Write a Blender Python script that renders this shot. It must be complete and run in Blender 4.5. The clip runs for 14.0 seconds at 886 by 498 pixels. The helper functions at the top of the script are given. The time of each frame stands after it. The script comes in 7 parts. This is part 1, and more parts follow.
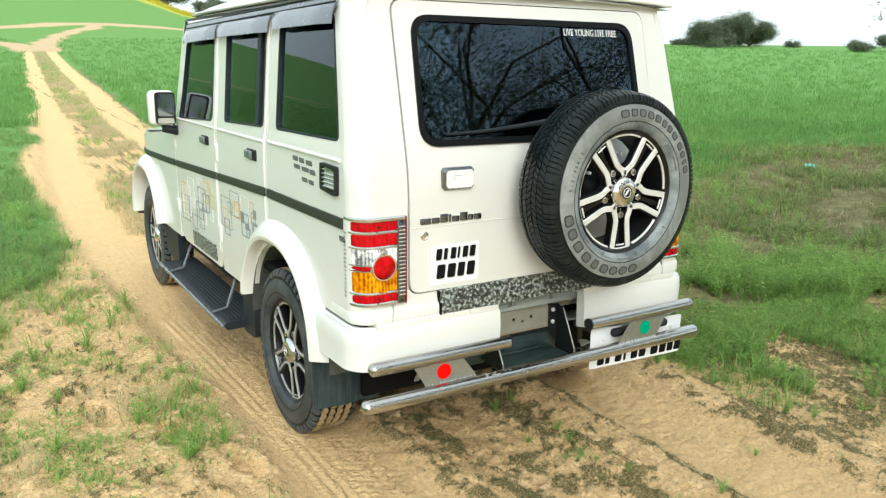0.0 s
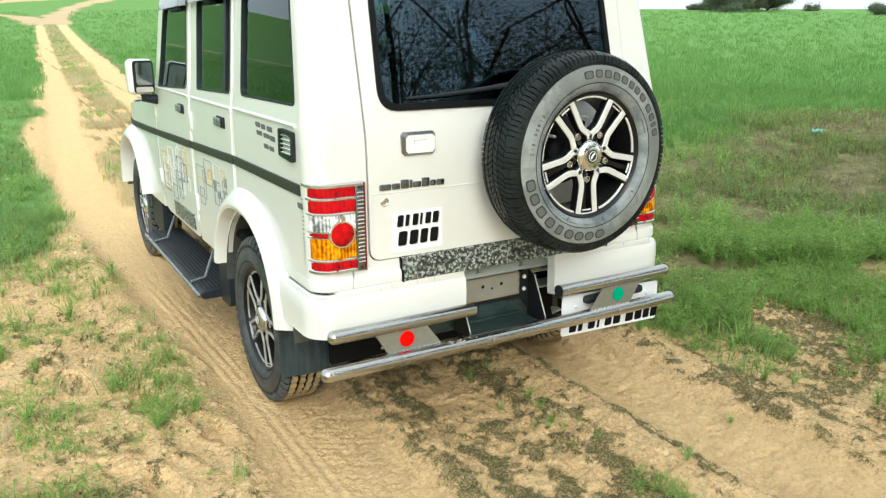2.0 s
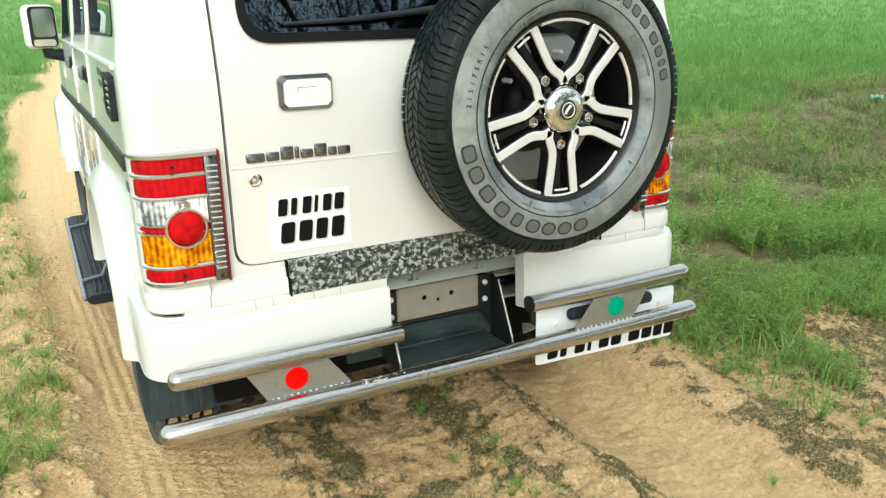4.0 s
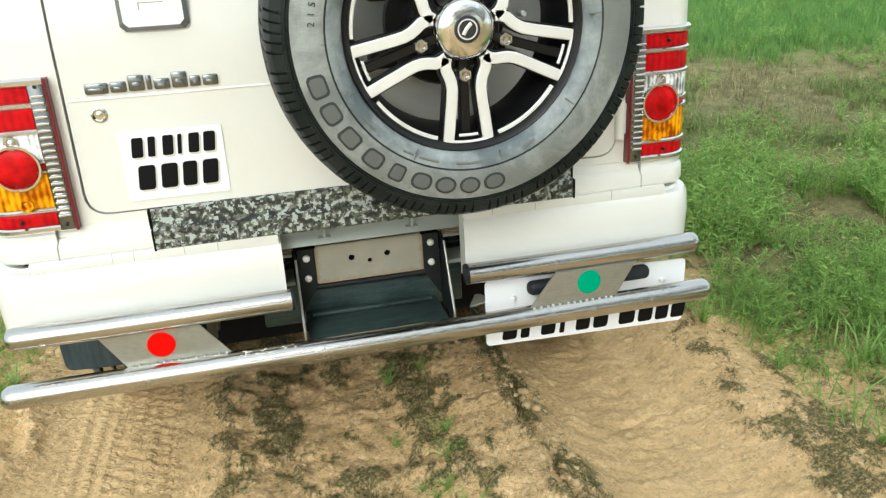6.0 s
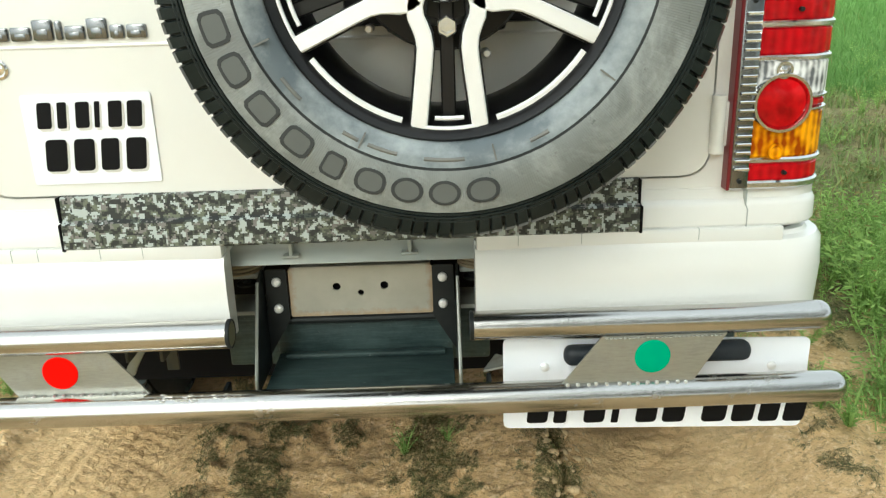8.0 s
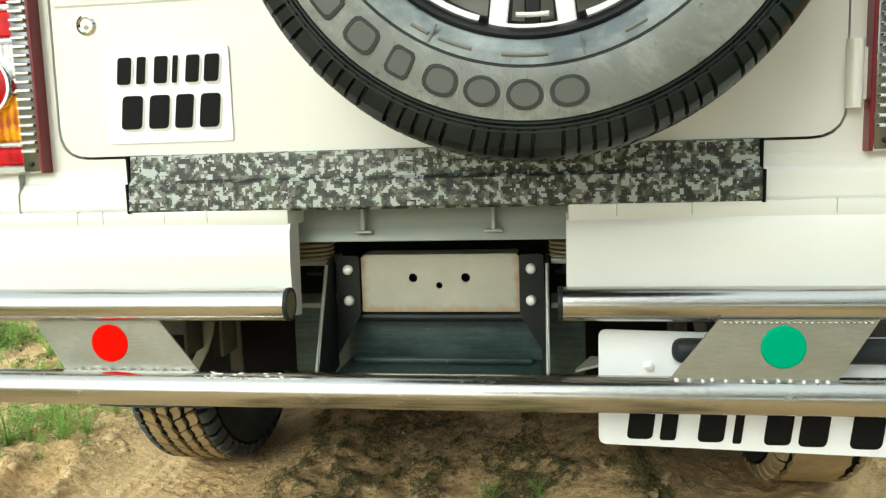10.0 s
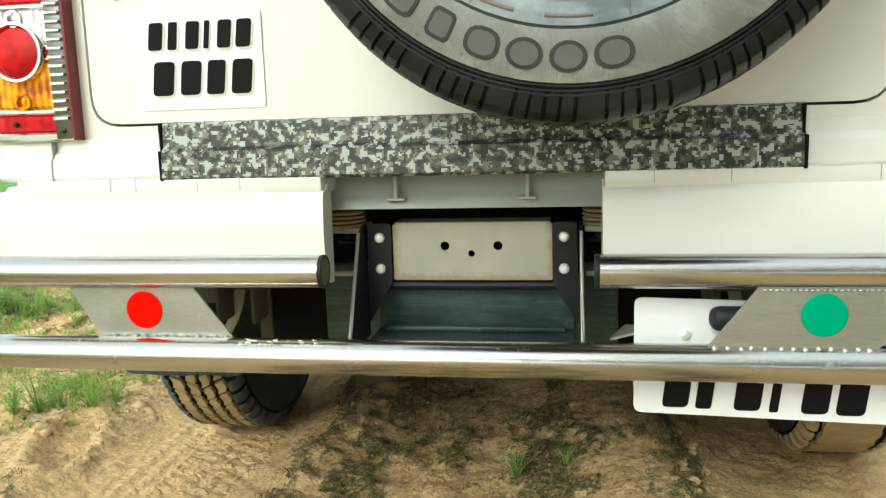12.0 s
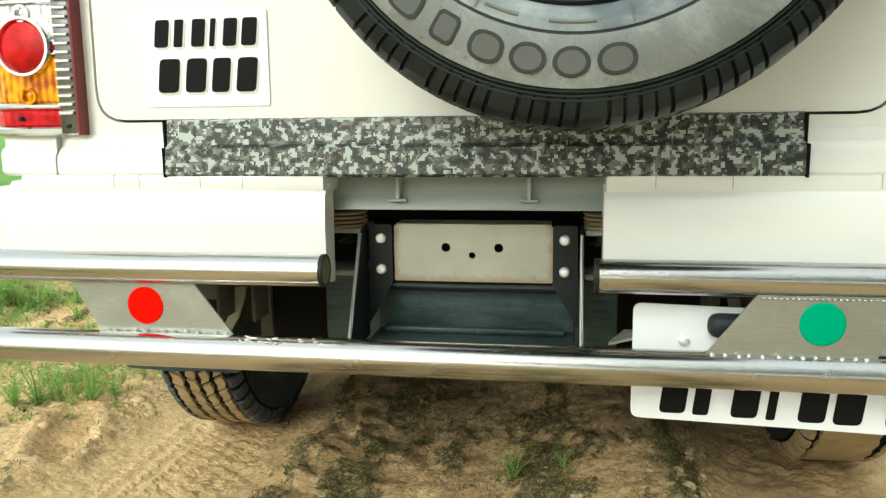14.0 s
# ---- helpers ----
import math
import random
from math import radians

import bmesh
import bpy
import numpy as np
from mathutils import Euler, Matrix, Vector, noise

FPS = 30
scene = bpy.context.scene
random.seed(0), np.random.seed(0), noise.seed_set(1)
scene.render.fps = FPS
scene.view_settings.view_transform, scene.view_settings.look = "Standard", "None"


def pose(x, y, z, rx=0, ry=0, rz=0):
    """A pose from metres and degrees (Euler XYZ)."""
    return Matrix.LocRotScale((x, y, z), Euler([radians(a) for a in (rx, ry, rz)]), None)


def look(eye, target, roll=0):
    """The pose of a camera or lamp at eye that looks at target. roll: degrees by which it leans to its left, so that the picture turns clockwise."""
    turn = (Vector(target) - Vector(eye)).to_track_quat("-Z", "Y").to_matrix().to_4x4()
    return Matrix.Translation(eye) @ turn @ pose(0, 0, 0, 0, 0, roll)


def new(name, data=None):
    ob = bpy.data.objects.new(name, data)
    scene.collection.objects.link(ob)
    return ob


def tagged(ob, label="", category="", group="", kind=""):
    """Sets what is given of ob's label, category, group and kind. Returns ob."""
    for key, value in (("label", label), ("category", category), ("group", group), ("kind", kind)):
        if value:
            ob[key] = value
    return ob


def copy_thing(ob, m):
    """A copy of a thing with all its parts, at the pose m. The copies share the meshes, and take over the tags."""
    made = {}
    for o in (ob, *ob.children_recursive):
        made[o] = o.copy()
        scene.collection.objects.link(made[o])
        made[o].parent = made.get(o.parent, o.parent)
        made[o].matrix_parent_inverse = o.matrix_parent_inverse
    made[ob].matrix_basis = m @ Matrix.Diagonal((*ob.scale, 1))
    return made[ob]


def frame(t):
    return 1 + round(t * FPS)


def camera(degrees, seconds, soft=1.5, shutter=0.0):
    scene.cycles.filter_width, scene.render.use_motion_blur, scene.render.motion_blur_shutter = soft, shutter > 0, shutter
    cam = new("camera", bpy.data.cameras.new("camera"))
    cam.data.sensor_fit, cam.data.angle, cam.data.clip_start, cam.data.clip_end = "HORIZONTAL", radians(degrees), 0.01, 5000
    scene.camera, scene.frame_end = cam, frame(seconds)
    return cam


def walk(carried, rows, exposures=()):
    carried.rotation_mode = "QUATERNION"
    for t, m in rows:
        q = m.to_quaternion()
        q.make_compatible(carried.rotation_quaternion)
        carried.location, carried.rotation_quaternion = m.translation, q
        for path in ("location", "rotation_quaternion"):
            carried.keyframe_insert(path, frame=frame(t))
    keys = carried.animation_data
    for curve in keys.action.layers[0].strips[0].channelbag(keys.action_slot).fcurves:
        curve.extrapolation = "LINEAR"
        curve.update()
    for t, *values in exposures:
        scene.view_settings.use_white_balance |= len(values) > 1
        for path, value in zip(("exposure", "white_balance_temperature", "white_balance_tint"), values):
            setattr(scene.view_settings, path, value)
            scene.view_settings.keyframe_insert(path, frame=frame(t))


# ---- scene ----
cam = camera(59.1, 14.0, soft=1.3)
PATH = [
    (0, (-1.811, -2.163, 1.459), (-0.797, -0.504, 0.994), 0.6),
    (0.5, (-1.772, -2.196, 1.459), (-0.744, -0.539, 1.014), -0.0),
    (1, (-1.734, -2.221, 1.456), (-0.705, -0.57, 0.993), 0.4),
    (1.5, (-1.701, -2.232, 1.451), (-0.687, -0.577, 0.97), 0.4),
    (2, (-1.635, -2.229, 1.436), (-0.664, -0.565, 0.898), -0.1),
    (2.5, (-1.515, -2.104, 1.377), (-0.52, -0.444, 0.873), -1.9),
    (2.7, (-1.436, -2.024, 1.353), (-0.399, -0.392, 0.842), -1.0),
    (4.8, (-0.671, -1.53, 1.212), (0.066, 0.203, 0.539), -2.5),
    (5, (-0.605, -1.513, 1.201), (0.106, 0.219, 0.5), -3.2),
    (5.5, (-0.354, -1.528, 1.171), (0.153, 0.263, 0.44), -2.7),
    (6, (-0.209, -1.536, 1.171), (0.2, 0.275, 0.429), -3.0),
    (6.5, (-0.08, -1.426, 1.131), (0.352, 0.378, 0.384), -1.3),
    (7, (0.046, -1.274, 1.137), (0.305, 0.553, 0.366), -2.3),
    (7.2, (0.072, -1.242, 1.136), (0.255, 0.594, 0.364), -3.0),
    (9.3, (0.196, -1.016, 0.676), (0.027, 0.952, 0.357), -0.3),
    (9.5, (0.195, -1.027, 0.678), (-0.01, 0.94, 0.378), -2.1),
    (10, (0.18, -1.045, 0.687), (-0.093, 0.919, 0.423), -1.7),
    (10.5, (0.17, -1.046, 0.683), (-0.131, 0.909, 0.386), -2.0),
    (11, (0.162, -1.039, 0.678), (-0.139, 0.911, 0.35), -2.1),
    (11.5, (0.156, -1.037, 0.676), (-0.164, 0.908, 0.342), -1.9),
    (12, (0.15, -1.043, 0.678), (-0.159, 0.905, 0.348), -1.8),
    (12.5, (0.15, -1.044, 0.679), (-0.186, 0.898, 0.34), -2.0),
    (13, (0.149, -1.045, 0.682), (-0.191, 0.896, 0.337), -1.6),
    (13.5, (0.15, -1.041, 0.681), (-0.198, 0.895, 0.318), -0.9),
    (14, (0.153, -1.046, 0.681), (-0.162, 0.901, 0.351), -0.7),
]
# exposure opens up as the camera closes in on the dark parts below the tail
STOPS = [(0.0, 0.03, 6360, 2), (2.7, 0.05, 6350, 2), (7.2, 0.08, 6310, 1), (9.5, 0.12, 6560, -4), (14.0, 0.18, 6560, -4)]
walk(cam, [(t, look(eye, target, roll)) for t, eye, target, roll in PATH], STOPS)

# ---- world and sun: bright thin overcast, soft sun behind the car ----
SUN_EL, SUN_AZ = 32.5, 198.0   # degrees; azimuth from the car's nose, clockwise
world = bpy.data.worlds.new("overcast_sky")
scene.world = world
world.use_nodes = True
wn, wl = world.node_tree.nodes, world.node_tree.links
bg = wn["Background"]
sky = wn.new("ShaderNodeTexSky")
sky.sky_type, sky.sun_disc = 'NISHITA', False
sky.sun_elevation, sky.sun_rotation = radians(SUN_EL), radians(SUN_AZ)
sky.air_density, sky.dust_density, sky.ozone_density = 1.0, 6.0, 1.0
hs = wn.new("ShaderNodeHueSaturation")
hs.inputs["Saturation"].default_value = 0.45
hs.inputs["Value"].default_value = 1.0
veil = wn.new("ShaderNodeMix")
veil.data_type = 'RGBA'
veil.inputs["Factor"].default_value = 0.55
veil.inputs["B"].default_value = (10.6, 11.2, 11.7, 1)
wl.new(sky.outputs[0], hs.inputs["Color"])
wl.new(hs.outputs[0], veil.inputs["A"])
wl.new(veil.outputs["Result"], bg.inputs["Color"])
bg.inputs["Strength"].default_value = 0.172
sun = new("sun", bpy.data.lights.new("sun", 'SUN'))
sun.data.energy, sun.data.angle, sun.data.color = 2.06, radians(24), (1.0, 0.96, 0.88)
sa, se = radians(SUN_AZ), radians(SUN_EL)
sun_dir = Vector((math.sin(sa) * math.cos(se), math.cos(sa) * math.cos(se), math.sin(se)))
sun.matrix_world = look(sun_dir * 50, (0, 0, 0))

# ---- materials ----
class Nodes:
    """A short way to write a node material."""
    def __init__(self, name):
        self.mat = bpy.data.materials.new(name)
        self.mat.use_nodes = True
        self.t = self.mat.node_tree
        self.b = self.t.nodes["Principled BSDF"]
        self.out = self.t.nodes["Material Output"]
        self._pos = None

    def add(self, kind, operation=None, data_type=None, blend_type=None, use_clamp=False, attribute_name=None):
        n = self.t.nodes.new("ShaderNode" + kind)
        if data_type:
            n.data_type = data_type
        if blend_type:
            n.blend_type = blend_type
        if operation:
            n.operation = operation
        if use_clamp:
            n.use_clamp = True
        if attribute_name:
            n.attribute_name = attribute_name
        return n

    def link(self, a, b):
        self.t.links.new(a, b)

    def put(self, key, value):
        s = self.b.inputs[key]
        if isinstance(value, bpy.types.NodeSocket):
            self.link(value, s)
        else:
            s.default_value = value

    @property
    def pos(self):
        if self._pos is None:
            self._pos = self.add("NewGeometry").outputs["Position"]
        return self._pos

    def obj(self):
        return self.add("TexCoord").outputs["Object"]

    def noise(self, scale, detail=4, rough=0.55, vec=None, dist=0.0):
        n = self.add("TexNoise")
        n.inputs["Scale"].default_value, n.inputs["Detail"].default_value = scale, detail
        n.inputs["Roughness"].default_value, n.inputs["Distortion"].default_value = rough, dist
        self.link(vec or self.pos, n.inputs["Vector"])
        return n.outputs["Fac"]

    def ramp(self, fac, stops, constant=False):
        r = self.add("ValToRGB")
        cr = r.color_ramp
        if constant:
            cr.interpolation = 'CONSTANT'
        while len(cr.elements) < len(stops):
            cr.elements.new(0.5)
        for e, (p, c) in zip(cr.elements, stops):
            e.position = p
            e.color = (*c, 1) if not isinstance(c, (int, float)) else (c, c, c, 1)
        self.link(fac, r.inputs[0])
        return r.outputs[0]

    def mix(self, fac, a, b, blend='MIX'):
        m = self.add("Mix", data_type='RGBA', blend_type=blend)
        for key, v in (("Factor", fac), ("A", a), ("B", b)):
            s = m.inputs[key] if key == "Factor" else [i for i in m.inputs if i.name == key and i.type == 'RGBA'][0]
            if isinstance(v, bpy.types.NodeSocket):
                self.link(v, s)
            elif key == "Factor":
                s.default_value = v
            else:
                s.default_value = (*v, 1)
        return [o for o in m.outputs if o.type == 'RGBA'][0]

    def math(self, op, a, b=0.0, clamp=False):
        m = self.add("Math", operation=op, use_clamp=clamp)
        for s, v in zip(m.inputs, (a, b)):
            if isinstance(v, bpy.types.NodeSocket):
                self.link(v, s)
            else:
                s.default_value = v
        return m.outputs[0]

    def bump(self, height, strength=0.3, distance=0.005, normal=None):
        n = self.add("Bump")
        n.inputs["Strength"].default_value, n.inputs["Distance"].default_value = strength, distance
        self.link(height, n.inputs["Height"])
        if normal:
            self.link(normal, n.inputs["Normal"])
        return n.outputs["Normal"]

    def math_vec(self, vec, shift):
        m = self.add("VectorMath", operation='ADD')
        self.link(vec, m.inputs[0])
        m.inputs[1].default_value = shift
        return m.outputs[0]

    def attr(self, name):
        return self.add("Attribute", attribute_name=name).outputs["Fac"]

    def island(self):
        return self.add("NewGeometry").outputs["Random Per Island"]


def simple(name, color, rough=0.5, metal=0.0, coat=0.0, grain=(60.0, 0.12), bump=0.0, bscale=200.0, dust=0.0, dustcol=(0.42, 0.33, 0.22), spec=0.5):
    """A surface with colour drift at two scales, fine relief and, if wanted, dust in patches."""
    n = Nodes(name)
    a = n.noise(grain[0], 5)
    b = n.noise(grain[0] * 0.12, 3)
    lo = tuple(c * (1 - grain[1]) for c in color)
    hi = tuple(min(1, c * (1 + grain[1])) for c in color)
    col = n.mix(n.math('ADD', n.math('MULTIPLY', a, 0.5), n.math('MULTIPLY', b, 0.5)), lo, hi)
    r = n.math('ADD', n.math('MULTIPLY', a, 0.16), rough - 0.08)
    if dust:
        d = n.math('MULTIPLY', n.ramp(n.noise(9.0, 6, 0.65), [(0.42, 0.0), (0.68, 1.0)]), dust)
        col = n.mix(d, col, dustcol)
        r = n.math('MAXIMUM', r, n.math('MULTIPLY', d, 0.9))
    n.put("Base Color", col)
    n.put("Roughness", r)
    n.put("Metallic", metal)
    n.put("Specular IOR Level", spec)
    n.put("Coat Weight", coat)
    n.put("Coat Roughness", 0.06)
    if bump:
        n.put("Normal", n.bump(n.noise(bscale, 4), bump, 0.002))
    return n.mat


M = {}
M["paint"] = simple("cream_white_paint", (0.742, 0.748, 0.726), 0.34, coat=0.6, grain=(3.0, 0.02), dust=0.06, dustcol=(0.6, 0.53, 0.42))
M["paint_grey"] = simple("grey_primer", (0.33, 0.37, 0.355), 0.45, grain=(12, 0.18), dust=0.3, dustcol=(0.42, 0.40, 0.33))
M["rubber"] = simple("tyre_rubber", (0.016, 0.019, 0.021), 0.55, grain=(40, 0.3), bump=0.3, bscale=300, dust=0.25, dustcol=(0.09, 0.10, 0.10), spec=0.25)
M["sidewall"] = simple("dusty_sidewall", (0.165, 0.17, 0.165), 0.75, grain=(14, 0.4), bump=0.15, bscale=260, dust=0.5, dustcol=(0.25, 0.235, 0.20), spec=0.2)
# pale blue patches in the dust mix also stand in for the bead's sheen
M["sidewall_dark"] = simple("bluish_bead_rubber", (0.130, 0.155, 0.172), 0.36, grain=(10, 0.55), dust=0.8, dustcol=(0.42, 0.46, 0.475), spec=0.2)
M["wheel_sidewall"] = simple("dark_wheel_sidewall", (0.038, 0.046, 0.052), 0.5, grain=(16, 0.5), dust=0.55, dustcol=(0.125, 0.135, 0.135), spec=0.3)
M["tread_gap"] = simple("black_tread_gap", (0.008, 0.009, 0.010), 0.8, grain=(40, 0.3), spec=0.1)
M["rim_dusty"] = simple("dusty_dark_alloy", (0.62, 0.62, 0.62), 0.35, metal=0.6, grain=(40, 0.25), dust=0.3, dustcol=(0.30, 0.26, 0.20))
M["tread"] = simple("clean_tread", (0.007, 0.011, 0.011), 0.34, grain=(40, 0.3), bump=0.2, dust=0.22, dustcol=(0.060, 0.074, 0.074), spec=0.22)
M["tread_sandy"] = simple("sandy_tread_blocks", (0.30, 0.225, 0.115), 0.9, grain=(40, 0.4), bump=0.5, dust=0.7, dustcol=(0.47, 0.36, 0.20))
M["alloy"] = simple("machined_alloy", (0.86, 0.87, 0.88), 0.40, metal=0.40, grain=(80, 0.05), dust=0.05)
M["lamp_chrome"] = simple("lamp_chrome", (0.66, 0.66, 0.66), 0.2, metal=0.95, grain=(30, 0.06))
M["dark_chrome"] = simple("dark_chrome", (0.20, 0.21, 0.22), 0.22, metal=0.9, grain=(30, 0.1))
M["gloss_black"] = simple("gloss_black_paint", (0.006, 0.006, 0.007), 0.35, coat=0.1, grain=(40, 0.3), dust=0.04, dustcol=(0.1, 0.09, 0.08), spec=0.3)
M["chrome"] = simple("chrome", (0.80, 0.80, 0.80), 0.14, metal=1.0, grain=(30, 0.03))
M["plastic_black"] = simple("black_plastic", (0.014, 0.019, 0.025), 0.5, grain=(60, 0.3), bump=0.2, dust=0.10, dustcol=(0.12, 0.11, 0.10), spec=0.25)
M["black_steel"] = simple("black_painted_steel", (0.010, 0.013, 0.014), 0.5, metal=0.0, grain=(60, 0.3), dust=0.07, dustcol=(0.12, 0.115, 0.10), spec=0.25)
M["chassis_dark"] = simple("dark_chassis_steel", (0.060, 0.066, 0.062), 0.6, grain=(20, 0.3), dust=0.4, dustcol=(0.14, 0.13, 0.10), spec=0.3)
M["visor"] = simple("grey_visor", (0.17, 0.19, 0.22), 0.25, metal=0.3, coat=0.4, grain=(20, 0.08))
M["stripe"] = simple("dark_olive_stripe", (0.025, 0.028, 0.022), 0.5, grain=(40, 0.2))
M["seat"] = simple("grey_seat_cloth", (0.10, 0.10, 0.11), 0.9, grain=(120, 0.3), bump=0.4)
M["letter"] = simple("black_number_paint", (0.006, 0.006, 0.007), 0.6, grain=(40, 0.2), spec=0.12)
M["seal_black"] = simple("black_window_rubber", (0.006, 0.007, 0.008), 0.4, grain=(40, 0.3), spec=0.15)
M["plate_white"] = simple("white_number_plate", (0.84, 0.87, 0.93), 0.4, grain=(6, 0.03), dust=0.03, dustcol=(0.7, 0.69, 0.66))
M["letter_fill"] = simple("bluish_letter_fill", (0.120, 0.130, 0.128), 0.6, grain=(30, 0.25), spec=0.25)
M["letter_grey"] = simple("raised_black_rubber_lettering", (0.050, 0.054, 0.056), 0.8, grain=(40, 0.3), spec=0.2)
M["gold"] = simple("gold_decal", (0.52, 0.40, 0.20), 0.5)
M["decal_grey"] = simple("grey_decal", (0.22, 0.24, 0.25), 0.5)
M["decal_silver"] = simple("silver_decal", (0.62, 0.62, 0.60), 0.5)
# near-black for joints and parts, and for sheets standing in for shade
M["seam"] = simple("dark_seam_and_shade", (0.008, 0.008, 0.009), 0.9, spec=0.1)
M["door_gap"] = simple("dusty_grey_door_seal", (0.055, 0.057, 0.055), 0.8, grain=(8, 0.5), dust=0.5, dustcol=(0.22, 0.21, 0.19), spec=0.2)
M["maroon"] = simple("maroon_lamp_edge", (0.16, 0.010, 0.016), 0.35, grain=(30, 0.2))
M["hub_black"] = simple("cap_emblem_black", (0.03, 0.03, 0.035), 0.3)
M["white_vinyl"] = simple("white_vinyl", (0.85, 0.85, 0.85), 0.5)
M["weld"] = simple("weld_beads", (0.75, 0.74, 0.72), 0.35, metal=0.9)
M["rusty"] = simple("rusty_spring_seat", (0.36, 0.30, 0.20), 0.8, metal=0.2, grain=(40, 0.35), bump=0.4)
M["dull_brass"] = simple("tarnished_olive_plug", (0.150, 0.140, 0.082), 0.5, metal=0.4, grain=(60, 0.3), bump=0.2)
M["teal_plastic"] = simple("teal_plastic_scrap", (0.20, 0.62, 0.52), 0.4)
M["interior"] = simple("dark_interior_trim", (0.06, 0.06, 0.065), 0.8, grain=(40, 0.2))


def steel_bar():
    n = Nodes("polished_stainless_tube")
    map_ = n.add("Mapping")
    map_.inputs["Scale"].default_value = (3.0, 90.0, 90.0)
    n.link(n.pos, map_.inputs["Vector"])
    a = n.noise(6.0, 4, vec=map_.outputs[0])
    stain = n.ramp(n.noise(14, 6, 0.7), [(0.55, 0.0), (0.75, 1.0)])
    n.put("Base Color", n.mix(n.math('MULTIPLY', stain, 0.35), (0.50, 0.495, 0.485), (0.30, 0.275, 0.225)))
    n.put("Metallic", 1.0)
    n.put("Roughness", n.math('ADD', n.math('MULTIPLY', a, 0.14), n.math('ADD', n.math('MULTIPLY', stain, 0.2), 0.13)))
    n.put("Normal", n.bump(a, 0.05, 0.001))
    return n.mat


def plate_steel(name, rust, tone=1.0):
    n = Nodes(name)
    map_ = n.add("Mapping")
    map_.inputs["Scale"].default_value = (8.0, 60.0, 60.0)
    n.link(n.pos, map_.inputs["Vector"])
    a = n.noise(7.0, 5, vec=map_.outputs[0])
    b = n.ramp(n.noise(22, 6, 0.7), [(0.5 - rust * 0.1, 0.0), (0.72, 1.0)])
    base = n.mix(a, tuple(c * tone for c in (0.39, 0.405, 0.375)), tuple(c * tone for c in (0.58, 0.595, 0.55)))
    n.put("Base Color", n.mix(n.math('MULTIPLY', b, rust), base, (0.30, 0.20, 0.10)))
    n.put("Metallic", 0.75)
    n.put("Roughness", n.math('ADD', n.math('MULTIPLY', b, 0.3), 0.38))
    n.put("Normal", n.bump(a, 0.08, 0.001))
    return n.mat


def tinted_glass(name, tint, ior=1.5, gloss_rough=0.0, sheen=(0.85, 0.94, 1.0)):
    """A dark pane: the look through it is tinted, the outside mirrors in it."""
    n = Nodes(name)
    tr = n.add("BsdfTransparent")
    tr.inputs[0].default_value = (*tint, 1)
    gl = n.add("BsdfGlossy")
    gl.inputs["Color"].default_value = (*sheen, 1)
    gl.inputs["Roughness"].default_value = gloss_rough
    fr = n.add("Fresnel")
    fr.inputs["IOR"].default_value = ior
    wav = n.bump(n.noise(2.2, 1), 0.02, 0.02)
    n.link(wav, gl.inputs["Normal"])
    mx = n.add("MixShader")
    n.link(fr.outputs[0], mx.inputs[0])
    n.link(tr.outputs[0], mx.inputs[1])
    n.link(gl.outputs[0], mx.inputs[2])
    n.link(mx.outputs[0], n.out.inputs["Surface"])
    return n.mat


def band_rubber():
    """Scuffed grey sidewall with fine radial ribs round the wheel's axle."""
    n = Nodes("ribbed_grey_sidewall")
    sep = n.add("SeparateXYZ")
    n.link(n.obj(), sep.inputs[0])
    ang = n.math('ARCTAN2', sep.outputs[0], sep.outputs[2])
    rib = n.math('SINE', n.math('MULTIPLY', ang, 620.0))
    swirl = n.noise(9.0, 5, 0.6)
    streak = n.ramp(n.noise(5.0, 6, 0.7, dist=0.8), [(0.48, 0.0), (0.62, 1.0)])
    col = n.mix(swirl, (0.100, 0.112, 0.112), (0.270, 0.290, 0.285))
    col = n.mix(n.math('MULTIPLY', streak, 0.6), col, (0.40, 0.43, 0.43))
    scuff = n.ramp(n.noise(60, 5, 0.8), [(0.30, 1.0), (0.40, 0.0)])
    n.put("Base Color", n.mix(n.math('MULTIPLY', scuff, 0.6), col, (0.05, 0.052, 0.05)))
    n.put("Roughness", n.math('ADD', n.math('MULTIPLY', swirl, 0.3), 0.35))
    n.put("Specular IOR Level", 0.35)
    n.put("Normal", n.bump(rib, 0.22, 0.001))
    return n.mat


def edge_rust_plate(x0, x1, z0, z1):
    """Galvanised plate whose cut edges have begun to rust."""
    n = Nodes("galvanised_plate_with_rusty_edges")
    sep = n.add("SeparateXYZ")
    n.link(n.pos, sep.inputs[0])
    dx = n.math('MINIMUM', n.math('SUBTRACT', sep.outputs[0], x0), n.math('SUBTRACT', x1, sep.outputs[0]))
    dz = n.math('SUBTRACT', sep.outputs[2], z0)
    d = n.math('ADD', n.math('MINIMUM', dx, dz), n.math('MULTIPLY', n.math('SUBTRACT', n.noise(70, 5, 0.7), 0.5), 0.022))
    rust = n.ramp(n.math('MULTIPLY', d, 60.0), [(0.05, 1.0), (0.75, 0.0)])
    cloud = n.noise(16, 5, 0.6)
    base = n.mix(cloud, (0.33, 0.335, 0.295), (0.50, 0.50, 0.45))
    n.put("Base Color", n.mix(n.math('MULTIPLY', rust, 0.75), base, n.mix(n.noise(90, 3), (0.22, 0.12, 0.05), (0.42, 0.29, 0.15))))
    n.put("Metallic", n.math('SUBTRACT', 0.55, n.math('MULTIPLY', rust, 0.5)))
    n.put("Roughness", n.math('ADD', n.math('MULTIPLY', rust, 0.3), 0.42))
    n.put("Normal", n.bump(cloud, 0.1, 0.002))
    return n.mat


